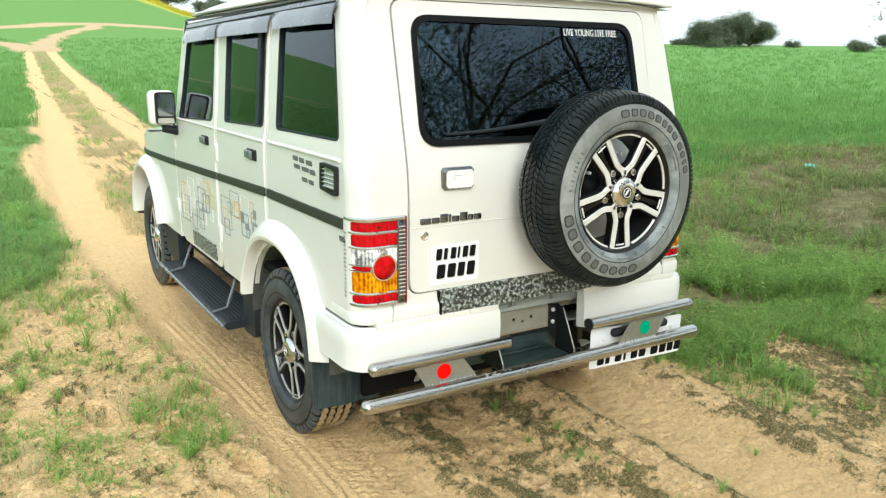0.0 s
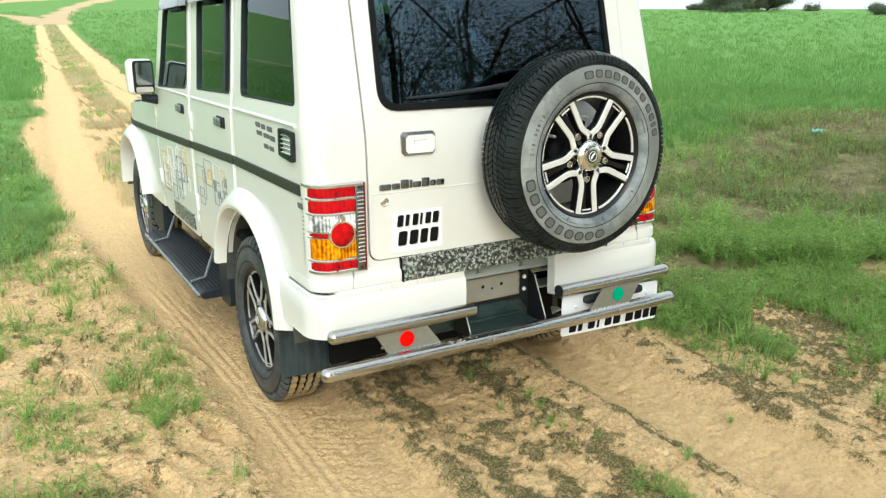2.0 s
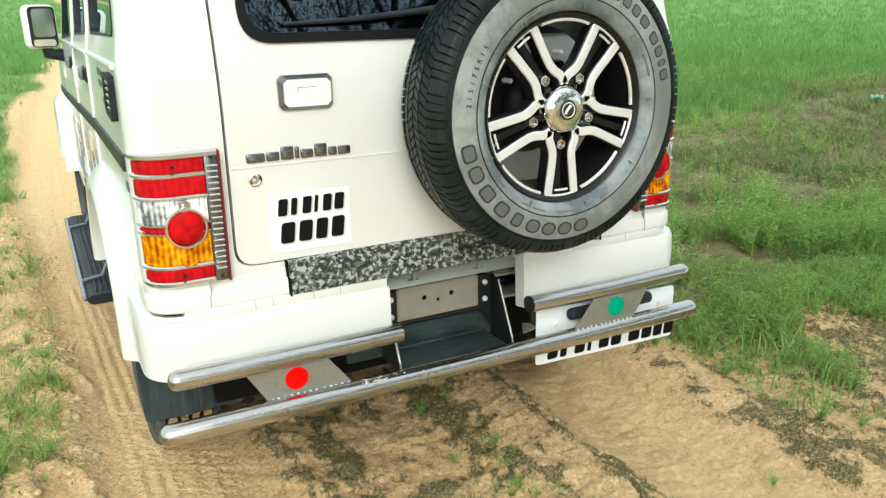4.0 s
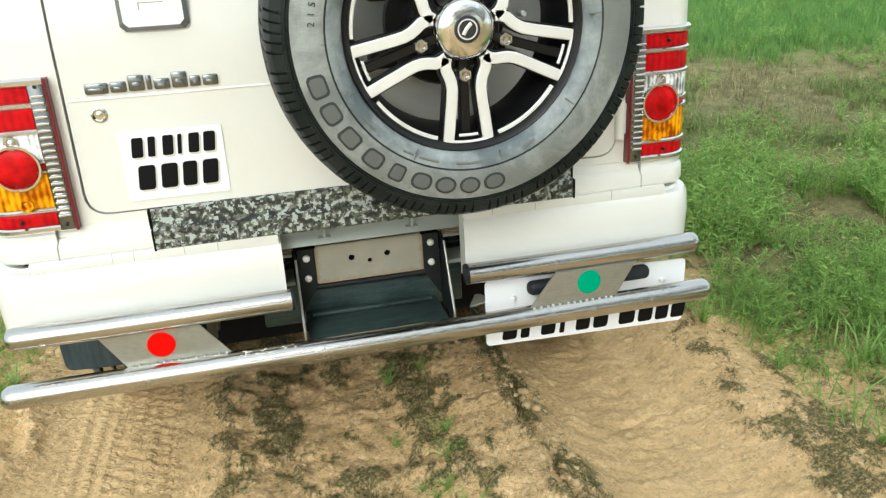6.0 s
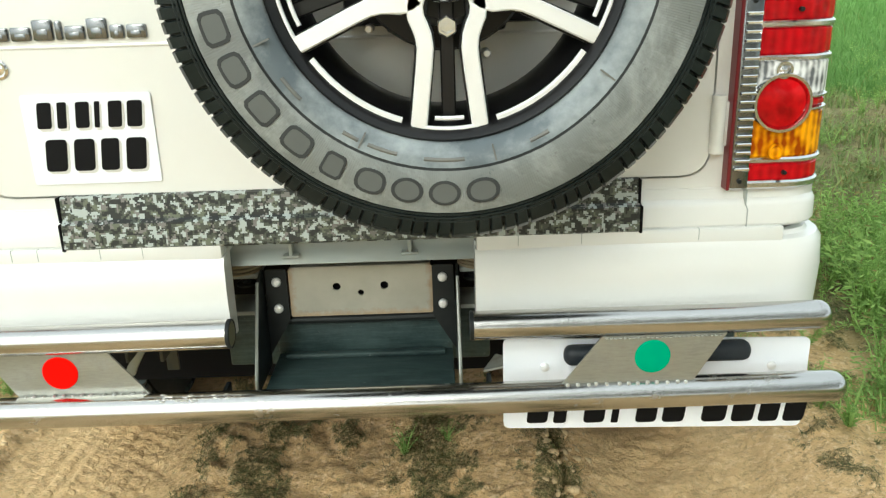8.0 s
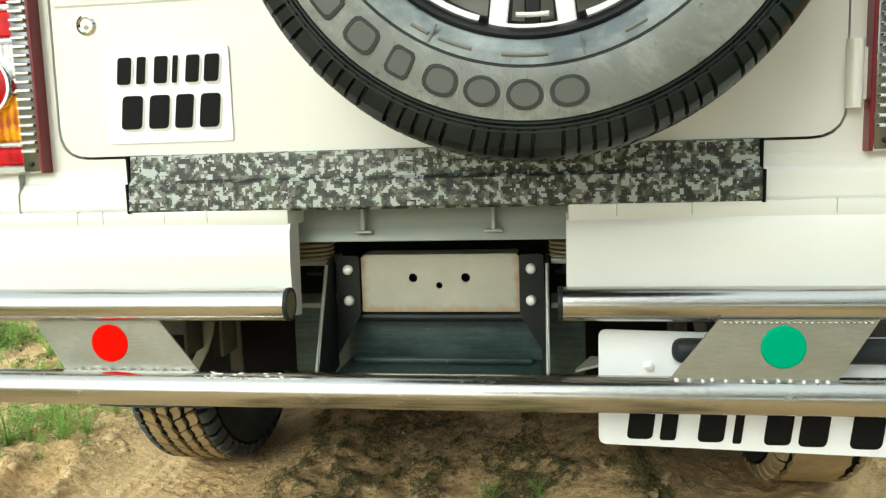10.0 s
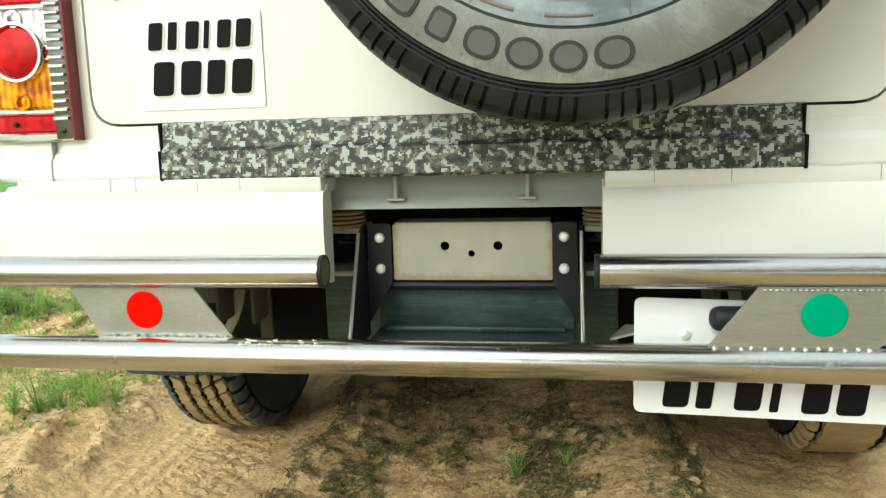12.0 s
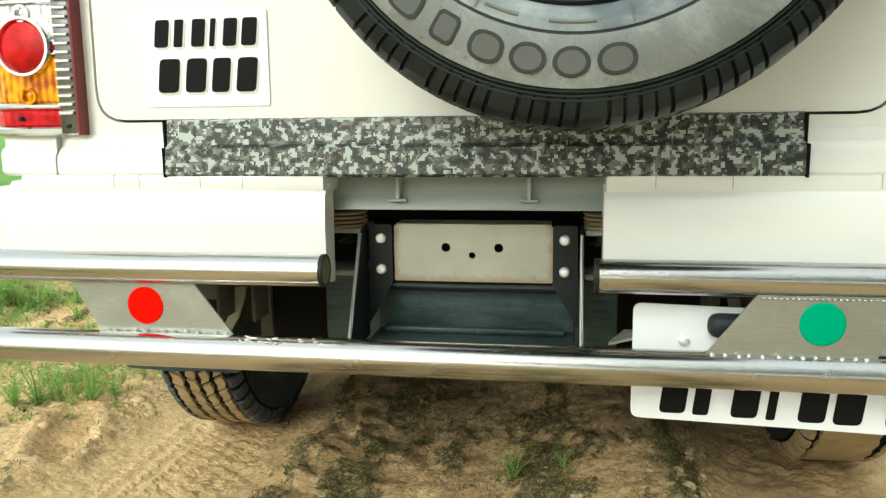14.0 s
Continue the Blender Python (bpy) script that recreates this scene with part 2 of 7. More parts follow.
def scuffed_sheet():
    """Blue-black pressed sheet, clouded with dust, with fine level scratches and pale scuffs."""
    n = Nodes("scuffed_teal_black_sheet")
    map_ = n.add("Mapping")
    map_.inputs["Scale"].default_value = (1.2, 8.0, 14.0)
    n.link(n.pos, map_.inputs["Vector"])
    level = n.ramp(n.noise(9.0, 6, 0.75, vec=map_.outputs[0]), [(0.46, 0.0), (0.66, 1.0)])
    cloud = n.ramp(n.noise(17, 6, 0.7), [(0.36, 0.0), (0.68, 1.0)])
    col = n.mix(cloud, (0.018, 0.033, 0.034), (0.046, 0.076, 0.076))
    col = n.mix(n.math('MULTIPLY', level, 0.45), col, (0.085, 0.125, 0.122))
    scuff = n.ramp(n.noise(95, 4, 0.8), [(0.66, 0.0), (0.72, 1.0)])
    n.put("Base Color", n.mix(n.math('MULTIPLY', scuff, 0.6), col, (0.20, 0.23, 0.22)))
    n.put("Roughness", n.math('ADD', n.math('MULTIPLY', cloud, 0.2), 0.38))
    n.put("Specular IOR Level", 0.35)
    n.put("Normal", n.bump(cloud, 0.15, 0.003))
    return n.mat


def flap_rubber():
    """Black rubber flap with upright dusty streaks."""
    n = Nodes("streaked_black_rubber_flap")
    map_ = n.add("Mapping")
    map_.inputs["Scale"].default_value = (9.0, 9.0, 0.8)
    n.link(n.pos, map_.inputs["Vector"])
    streak = n.ramp(n.noise(6.0, 6, 0.7, vec=map_.outputs[0]), [(0.42, 0.0), (0.72, 1.0)])
    cloud = n.noise(11, 5, 0.6)
    col = n.mix(cloud, (0.012, 0.022, 0.027), (0.036, 0.056, 0.066))
    n.put("Base Color", n.mix(n.math('MULTIPLY', streak, 0.5), col, (0.100, 0.140, 0.155)))
    n.put("Roughness", 0.48)
    n.put("Specular IOR Level", 0.3)
    n.put("Normal", n.bump(cloud, 0.2, 0.004))
    return n.mat


def lens(name, color, dark, ribs=0.0, axis=0, glow=(0.25, 0.6)):
    """Moulded lamp plastic: facets behind ribs; bright and deep patches put reflections into the colour."""
    n = Nodes(name)
    a = n.noise(30, 4)
    sep = n.add("SeparateXYZ")
    n.link(n.pos, sep.inputs[0])
    w = n.math('SINE', n.math('MULTIPLY', sep.outputs[axis], ribs or 1.0))
    vor = n.add("TexVoronoi")
    vor.inputs["Scale"].default_value = 62.0
    n.link(n.pos, vor.inputs["Vector"])
    blot = n.math('ADD', n.math('MULTIPLY', n.noise(22.0, 3), 0.75), n.math('MULTIPLY', vor.outputs["Distance"], 0.20 if ribs else 0.05))
    f = n.ramp(n.math('ADD', blot, n.math('MULTIPLY', w, 0.07 if ribs else 0.0)), [(glow[0], 0.0), (glow[1], 1.0)])
    n.put("Base Color", n.mix(f, dark, color))
    n.put("Roughness", n.math('ADD', n.math('MULTIPLY', a, 0.08), 0.16))
    n.put("Coat Weight", 0.18)
    n.put("Coat Roughness", 0.03)
    n.put("Specular IOR Level", 0.16)
    if ribs:
        n.put("Normal", n.bump(n.math('ADD', w, n.math('MULTIPLY', vor.outputs["Distance"], 3.0)), 0.3, 0.0012))
    return n.mat


def camo():
    """Small-square urban camouflage vinyl: large jagged patches in five greys."""
    n = Nodes("grey_square_camouflage_vinyl")
    snap = n.add("VectorMath", operation='SNAP')
    n.link(n.obj(), snap.inputs[0])
    snap.inputs[1].default_value = (0.0027, 0.0027, 0.0027)
    a = n.noise(62, 2.2, 0.62, vec=snap.outputs[0])
    b = n.noise(72, 2.0, 0.6, vec=n.math_vec(snap.outputs[0], (3.1, 0.4, 1.7)))
    c = n.noise(80, 1.6, 0.6, vec=n.math_vec(snap.outputs[0], (7.3, 2.2, 5.9)))
    col = n.ramp(a, [(0.0, (0.016, 0.020, 0.018)), (0.455, (0.060, 0.070, 0.054)), (0.57, (0.125, 0.140, 0.100))], True)
    col = n.mix(n.ramp(b, [(0.0, 0.0), (0.58, 1.0)], True), col, (0.175, 0.168, 0.160))
    col = n.mix(n.ramp(c, [(0.0, 0.0), (0.557, 1.0)], True), col, (0.40, 0.45, 0.44))
    n.put("Base Color", n.mix(n.ramp(c, [(0.0, 1.0), (0.41, 0.0)], True), col, (0.012, 0.015, 0.014)))
    n.put("Roughness", 0.42)
    return n.mat


def leafy(name, lo, hi, dry=(0.30, 0.26, 0.10), dry_share=0.06, transl=0.35):
    n = Nodes(name)
    r = n.island()
    big = n.noise(0.35, 3)
    col = n.mix(n.math('ADD', n.math('MULTIPLY', r, 0.65), n.math('MULTIPLY', big, 0.35)), lo, hi)
    rr = n.math('FRACT', n.math('MULTIPLY', r, 17.3))
    col = n.mix(n.math('LESS_THAN', rr, dry_share), col, dry)
    n.put("Base Color", col)
    n.put("Roughness", 0.6)
    n.put("Specular IOR Level", 0.3)
    tl = n.add("BsdfTranslucent")
    n.link(col, tl.inputs[0])
    mx = n.add("MixShader")
    mx.inputs[0].default_value = transl
    n.link(n.b.outputs[0], mx.inputs[1])
    n.link(tl.outputs[0], mx.inputs[2])
    n.link(mx.outputs[0], n.out.inputs["Surface"])
    return n.mat


def ground_mat():
    """Sand, trampled litter, crop soil and far crop in one sheet."""
    n = Nodes("sandy_farm_ground")
    grain = n.noise(140, 6, 0.7)
    mid = n.noise(7, 6, 0.62)
    big = n.noise(0.9, 4)
    clod = n.noise(26, 5, 0.65)
    sand = n.mix(mid, (0.535, 0.347, 0.154), (0.94, 0.658, 0.350))
    sand = n.mix(n.math('MULTIPLY', n.ramp(clod, [(0.34, 1.0), (0.50, 0.0)]), 0.42), sand, (0.31, 0.205, 0.10))
    sand = n.mix(n.math('MULTIPLY', grain, 0.25), sand, (0.68, 0.505, 0.29))
    speck = n.ramp(n.noise(70, 4, 0.7), [(0.38, 1.0), (0.47, 0.0)])
    sand = n.mix(n.math('MULTIPLY', speck, 0.58), sand, (0.22, 0.145, 0.070))
    pale = n.ramp(n.noise(62, 4, 0.7), [(0.53, 0.0), (0.61, 1.0)])
    sand = n.mix(n.math('MULTIPLY', pale, 0.72), sand, (0.90, 0.69, 0.42))
    rut = n.attr("rut")
    sand = n.mix(n.math('MULTIPLY', rut, 0.5), sand, (0.785, 0.562, 0.298))
    litter = n.attr("litter")
    # short crumbled squiggles of stalk and crust
    curl = n.ramp(n.noise(42, 2, 0.5, dist=1.5), [(0.455, 0.0), (0.485, 1.0), (0.515, 1.0), (0.545, 0.0)])
    curl = n.math('MULTIPLY', curl, n.ramp(n.noise(9, 4), [(0.45, 0.0), (0.6, 1.0)]))
    curl = n.math('MULTIPLY', curl, n.math('SUBTRACT', 1.0, n.attr("prints")))
    sand = n.mix(n.math('MULTIPLY', curl, 0.16), sand, (0.22, 0.155, 0.08))
    fine = n.math('MULTIPLY', n.math('SUBTRACT', n.noise(115, 6, 0.85), 0.5), 3.2)
    spots = n.ramp(n.math('ADD', n.math('MULTIPLY', litter, 0.8), fine), [(0.40, 0.0), (0.66, 1.0)])
    spots = n.math('MULTIPLY', spots, n.math('MULTIPLY', litter, 2.2, True))
    col = n.mix(n.math('MULTIPLY', spots, 0.86), sand, n.mix(n.ramp(n.noise(120, 4, 0.75), [(0.46, 0.0), (0.62, 1.0)]), n.mix(n.ramp(n.noise(18, 3), [(0.4, 0.0), (0.6, 1.0)]), (0.030, 0.037, 0.016), (0.070, 0.092, 0.030)), (0.46, 0.345, 0.175)))
    veg = n.attr("veg")
    soil = n.mix(n.ramp(n.noise(6, 7, 0.75), [(0.35, 0.0), (0.65, 1.0)]), (0.095, 0.106, 0.046), (0.290, 0.275, 0.135))
    col = n.mix(veg, col, soil)
    far = n.attr("crop")
    cropc = n.mix(n.noise(1.2, 7, 0.72), (0.120, 0.255, 0.068), (0.165, 0.328, 0.094))
    cropc = n.mix(n.math('MULTIPLY', n.ramp(n.noise(0.09, 4), [(0.45, 0.0), (0.7, 1.0)]), 0.4), cropc, (0.15, 0.28, 0.07))
    col = n.mix(far, col, cropc)
    must = n.attr("mustard")
    col = n.mix(n.math('MULTIPLY', must, n.ramp(n.noise(0.5, 6, 0.8), [(0.3, 0.4), (0.6, 1.0)])), col, (0.50, 0.48, 0.07))
    path = n.attr("path")
    col = n.mix(path, col, n.mix(n.noise(1.0, 5), (0.46, 0.345, 0.20), (0.60, 0.46, 0.29)))
    n.put("Base Color", col)
    n.put("Roughness", 0.95)
    n.put("Specular IOR Level", 0.15)
    # prints of a block tread, pressed into the ruts
    prints = n.attr("prints")
    sep = n.add("SeparateXYZ")
    n.link(n.pos, sep.inputs[0])
    wob = n.math('MULTIPLY', n.noise(12, 3), 0.006)
    zig = n.math('MULTIPLY', n.math('PINGPONG', sep.outputs[0], 0.028), 0.55)
    yy = n.math('ADD', n.math('ADD', sep.outputs[1], zig), wob)
    bars = n.ramp(n.math('SINE', n.math('MULTIPLY', yy, 2 * math.pi / 0.034)), [(0.3, 0.0), (0.7, 1.0)])
    cols = n.ramp(n.math('SINE', n.math('MULTIPLY', n.math('ADD', sep.outputs[0], wob), 2 * math.pi / 0.052)), [(0.08, 0.0), (0.25, 1.0)])
    tread = n.math('MULTIPLY', n.math('MULTIPLY', bars, cols), prints)
    relief = n.math('ADD', n.math('ADD', n.math('MULTIPLY', n.noise(55, 6, 0.75), 1.3), n.math('MULTIPLY', grain, 0.6)), n.math('ADD', n.math('ADD', n.math('MULTIPLY', tread, 0.5), n.math('MULTIPLY', clod, 1.6)), n.math('MULTIPLY', curl, -0.2)))
    n.put("Normal", n.bump(relief, 0.85, 0.0095))
    return n.mat


def bark():
    n = Nodes("dark_bark")
    a = n.noise(18, 6, 0.7)
    n.put("Base Color", n.mix(a, (0.035, 0.028, 0.022), (0.13, 0.10, 0.075)))
    n.put("Roughness", 0.95)
    n.put("Normal", n.bump(a, 0.8, 0.02))
    return n.mat


M["bar"] = steel_bar()
M["band"] = band_rubber()
M["mudflap"] = flap_rubber()
M["flap_teal"] = scuffed_sheet()
M["bracket_steel"] = edge_rust_plate(-0.128, 0.130, 0.418, 0.520)
M["plate_steel"] = plate_steel("brushed_steel_plate", 0.10, 0.74)
M["plate_rusty"] = plate_steel("galvanised_plate_with_rust_bloom", 0.45)
M["rear_glass"] = tinted_glass("dark_rear_glass", (0.30, 0.36, 0.37), 1.75, 0.0, (0.60, 0.80, 1.0))
M["side_glass"] = tinted_glass("green_side_glass", (0.62, 0.74, 0.67), 1.5)
M["clear_glass"] = tinted_glass("clear_green_side_glass", (0.80, 0.89, 0.83), 1.45)
M["mirror"] = simple("mirror", (0.34, 0.36, 0.37), 0.08, metal=1.0, grain=(3, 0.0))
M["red_lens"] = lens("red_lens", (0.58, 0.003, 0.010), (0.30, 0.001, 0.005), 420.0, 0)
M["red_round"] = lens("round_red_lens", (0.66, 0.003, 0.008), (0.26, 0.001, 0.003), glow=(0.30, 0.52))
M["amber_lens"] = lens("amber_lens", (1.0, 0.43, 0.004), (0.33, 0.055, 0.0), 520.0, 0, (0.34, 0.60))
M["clear_lens"] = lens("clear_lens", (0.86, 0.87, 0.88), (0.13, 0.14, 0.15), 600.0, 0, (0.33, 0.56))
M["red_reflector"] = simple("red_reflector", (0.92, 0.002, 0.001), 0.8, coat=0.0, grain=(50, 0.06), spec=0.05)
M["green_reflector"] = simple("green_reflector", (0.0, 0.34, 0.18), 0.8, coat=0.0, grain=(50, 0.06), spec=0.05)
M["camo"] = camo()
M["ground"] = ground_mat()
M["crop"] = leafy("green_crop_leaves", (0.122, 0.256, 0.060), (0.195, 0.365, 0.106), dry_share=0.008)
M["far_crop"] = leafy("pale_green_far_crop", (0.150, 0.305, 0.082), (0.198, 0.380, 0.110), dry_share=0.0, transl=0.45)
M["weed"] = leafy("pale_green_weed_leaves", (0.115, 0.240, 0.050), (0.450, 0.650, 0.200), dry_share=0.04, transl=0.45)
M["pale_weed"] = leafy("yellow_green_weed_leaves", (0.150, 0.265, 0.058), (0.440, 0.620, 0.195), dry_share=0.05, transl=0.45)
M["dark_weed"] = leafy("dark_green_ground_litter", (0.026, 0.034, 0.012), (0.190, 0.200, 0.072), dry_share=0.16, transl=0.15)
M["thatch"] = leafy("brown_thatch", (0.110, 0.106, 0.052), (0.35, 0.315, 0.16), dry_share=0.0, transl=0.2)
M["pale_crop"] = leafy("pale_young_crop_leaves", (0.125, 0.265, 0.070), (0.300, 0.480, 0.165), dry_share=0.10, transl=0.4)
M["olive_weed"] = leafy("olive_low_weed_leaves", (0.105, 0.165, 0.048), (0.320, 0.420, 0.150), dry_share=0.15, transl=0.3)
M["straw"] = leafy("dry_straw", (0.40, 0.34, 0.18), (0.62, 0.54, 0.33), dry_share=0.0, transl=0.2)
M["tree_leaf"] = leafy("dull_green_tree_leaves", (0.070, 0.098, 0.062), (0.150, 0.190, 0.120), transl=0.25, dry_share=0.02)
M["mustard"] = leafy("yellow_mustard_flowers", (0.42, 0.38, 0.03), (0.65, 0.58, 0.08), dry_share=0.0)
M["bark"] = bark()

# ---- mesh tools ----
from mathutils.geometry import delaunay_2d_cdt


def finish(me, angle=32):
    me.update()
    me.polygons.foreach_set("use_smooth", [True] * len(me.polygons))
    me.set_sharp_from_angle(angle=radians(angle))
    return me


def part(name, bm, material, parent=None, label="", angle=32):
    """Links a bmesh as one mesh object under a thing or a part."""
    bmesh.ops.recalc_face_normals(bm, faces=bm.faces)
    me = bpy.data.meshes.new(name)
    bm.to_mesh(me)
    bm.free()
    finish(me, angle)
    me.materials.append(M[material])
    ob = new(name, me)
    if parent:
        ob.parent = parent
    return tagged(ob, label)


def mesh_of(name, verts, faces, material, parent=None, label="", angle=32, smooth=True):
    """Links plain arrays of points and faces as one mesh object."""
    me = bpy.data.meshes.new(name)
    me.from_pydata([tuple(v) for v in verts], [], [tuple(f) for f in faces])
    me.update()
    if smooth:
        finish(me, angle)
    me.materials.append(M[material])
    ob = new(name, me)
    if parent:
        ob.parent = parent
    return tagged(ob, label)


def again(ob, parent, m, name=None):
    """Another object on the same mesh."""
    o = new(name or ob.name.split(".")[0], ob.data)
    o.parent = parent
    o.matrix_basis = m
    if "label" in ob:
        o["label"] = ob["label"]
    return o


def box(bm, lo, hi, bevel=0.0, seg=2):
    c = [(a + b) / 2 for a, b in zip(lo, hi)]
    s = [abs(b - a) for a, b in zip(lo, hi)]
    made = bmesh.ops.create_cube(bm, size=1.0, matrix=Matrix.Translation(c) @ Matrix.Diagonal((*s, 1)))
    if bevel:
        edges = list({e for v in made["verts"] for e in v.link_edges})
        bmesh.ops.bevel(bm, geom=edges, offset=min(bevel, min(s) * 0.49), segments=seg, affect='EDGES', profile=0.5)
    return bm


def grid_face(bm, rows, closed_u=False, closed_v=False):
    """Faces over rows of points of equal length."""
    vs = [[bm.verts.new(p) for p in row] for row in rows]
    nr, nc = len(vs), len(vs[0])
    for i in range(nr if closed_v else nr - 1):
        for j in range(nc if closed_u else nc - 1):
            a, b = vs[i][j], vs[i][(j + 1) % nc]
            c, d = vs[(i + 1) % nr][(j + 1) % nc], vs[(i + 1) % nr][j]
            bm.faces.new((a, b, c, d))
    return vs


def lathe(bm, profile, segs=64, origin=(0, 0, 0), closed=False):
    """Turns (radius, y) round the y axis."""
    ox, oy, oz = origin
    rows = []
    for k in range(segs):
        a = 2 * math.pi * k / segs
        rows.append([(ox + r * math.sin(a), oy + y, oz + r * math.cos(a)) for r, y in profile])
    grid_face(bm, rows, closed_u=closed, closed_v=True)
    return bm


def sweep(bm, path, section, caps=True, closed=False):
    """Carries a closed section (right, up offsets) along a path of (point, right, up)."""
    rows = [[Vector(p) + Vector(r) * a + Vector(u) * b for a, b in section] for p, r, u in path]
    vs = grid_face(bm, rows, closed_u=True, closed_v=closed)
    if caps and not closed:
        bm.faces.new(vs[0][::-1])
        bm.faces.new(vs[-1])
    return bm


def circle(r, n=20):
    return [(r * math.cos(2 * math.pi * k / n), r * math.sin(2 * math.pi * k / n)) for k in range(n)]


def tube(bm, pts, r, n=20, round_ends=False, hollow=0.0):
    """A round tube along points; radii may be one number or a list."""
    pts = [Vector(p) for p in pts]
    rad = list(r) if isinstance(r, (list, tuple)) else [r] * len(pts)
    if round_ends:
        d0, d1 = (pts[0] - pts[1]).normalized(), (pts[-1] - pts[-2]).normalized()
        head, tail = [], []
        for k in range(1, 6):
            a = math.pi / 2 * k / 5
            head.append((pts[0] + d0 * rad[0] * math.sin(a), max(rad[0] * math.cos(a), 1e-4)))
            tail.append((pts[-1] + d1 * rad[-1] * math.sin(a), max(rad[-1] * math.cos(a), 1e-4)))
        pts = [p for p, _ in head[::-1]] + pts + [p for p, _ in tail]
        rad = [q for _, q in head[::-1]] + rad + [q for _, q in tail]
    path = []
    for k, p in enumerate(pts):
        d = (pts[min(k + 1, len(pts) - 1)] - pts[max(k - 1, 0)]).normalized()
        ref = Vector((0, 0, 1)) if abs(d.z) < 0.9 else Vector((1, 0, 0))
        right = d.cross(ref).normalized()
        path.append((p, right, right.cross(d)))
    rows = [[p + u * (math.cos(2 * math.pi * k / n) * q) + v * (math.sin(2 * math.pi * k / n) * q) for k in range(n)] for (p, u, v), q in zip(path, rad)]
    vs = grid_face(bm, rows, closed_u=True)
    if hollow:
        for rw, (p, u, v), s in ((vs[0], path[0], 1), (vs[-1], path[-1], -1)):
            d = (pts[1] - pts[0]).normalized() * s
            inn = [bm.verts.new(p + (x.co - p) * hollow) for x in rw]
            deep = [bm.verts.new(p + (x.co - p) * hollow + d * 0.012) for x in rw]
            for k in range(n):
                bm.faces.new((rw[k], rw[(k + 1) % n], inn[(k + 1) % n], inn[k]))
                bm.faces.new((inn[k], inn[(k + 1) % n], deep[(k + 1) % n], deep[k]))
            bm.faces.new(deep)
    else:
        bm.faces.new(vs[0][::-1])
        bm.faces.new(vs[-1])
    return bm


def rounded(pts, r, n=5):
    """A polygon with rounded corners; r is one radius or one for each corner."""
    out = []
    m = len(pts)
    rr = r if isinstance(r, (list, tuple)) else [r] * m
    for k in range(m):
        p, a, b = Vector(pts[k]), Vector(pts[k - 1]), Vector(pts[(k + 1) % m])
        if rr[k] <= 0:
            out.append(tuple(p))
            continue
        da, db = (a - p), (b - p)
        q = min(rr[k], da.length * 0.49, db.length * 0.49)
        s, e = p + da.normalized() * q, p + db.normalized() * q
        for i in range(n + 1):
            t = i / n
            out.append(tuple(s * (1 - t) ** 2 + p * 2 * t * (1 - t) + e * t * t))
    return out


def inside(poly, x, y):
    hit = False
    for (x0, y0), (x1, y1) in zip(poly, poly[1:] + poly[:1]):
        if (y0 > y) != (y1 > y) and x < (x1 - x0) * (y - y0) / (y1 - y0) + x0:
            hit = not hit
    return hit


def resample(poly, step):
    out = []
    for a, b in zip(poly, poly[1:] + poly[:1]):
        k = max(1, int(math.ceil(math.dist(a, b) / step)))
        out += [(a[0] + (b[0] - a[0]) * i / k, a[1] + (b[1] - a[1]) * i / k) for i in range(k)]
    return out


def sheet(bm, outer, holes, place, thick, step=0.06):
    """A panel of sheet metal: an outline with holes, laid on a curved form by place(u, v, depth)."""
    loops = [resample(list(outer), step)] + [resample(list(h), step) for h in holes]
    pts, edges = [], []
    for lp in loops:
        b = len(pts)
        pts += lp
        edges += [(b + i, b + (i + 1) % len(lp)) for i in range(len(lp))]
    us, vs_ = [p[0] for p in loops[0]], [p[1] for p in loops[0]]
    u = min(us) + step * 0.5
    while u < max(us):
        v = min(vs_) + step * 0.5
        while v < max(vs_):
            if inside(loops[0], u, v) and not any(inside(h, u, v) for h in loops[1:]):
                if min(math.dist((u, v), p) for p in pts[:sum(map(len, loops))]) > step * 0.45:
                    pts.append((u, v))
            v += step
        u += step
    res = delaunay_2d_cdt([Vector(p) for p in pts], edges, [], 0, 1e-6)
    v2, tris = res[0], res[2]
    keep = []
    for f in tris:
        cx, cy = sum(v2[i].x for i in f) / 3, sum(v2[i].y for i in f) / 3
        if inside(loops[0], cx, cy) and not any(inside(h, cx, cy) for h in loops[1:]):
            keep.append(f)
    front = [bm.verts.new(place(p.x, p.y, 0.0)) for p in v2]
    back = [bm.verts.new(place(p.x, p.y, thick)) for p in v2]
    count = {}
    for f in keep:
        bm.faces.new([front[i] for i in f])
        bm.faces.new([back[i] for i in reversed(f)])
        for a, b in zip(f, list(f[1:]) + [f[0]]):
            count.setdefault(frozenset((a, b)), []).append((a, b))
    for es in count.values():
        if len(es) == 1:
            a, b = es[0]
            bm.faces.new((front[b], front[a], back[a], back[b]))
    bmesh.ops.delete(bm, geom=[v for v in bm.verts if not v.link_faces], context='VERTS')
    return bm


def flat_y(y0, thick_dir=1.0):
    """Places (x, z) on an upright plane facing the rear."""
    return lambda u, v, d: (u, y0 + thick_dir * d, v)


def disc(bm, c, r, depth, n=32, dome=0.0):
    """A disc that faces the rear (-y), with a bevelled or domed edge."""
    x, y, z = c
    lathe(bm, [(r, depth), (r, 0.0), (r * 0.94, -0.0015 - dome * 0.35), (r * 0.6, -0.002 - dome * 0.85), (1e-4, -0.002 - dome)], n, (x, y, z))
    return bm


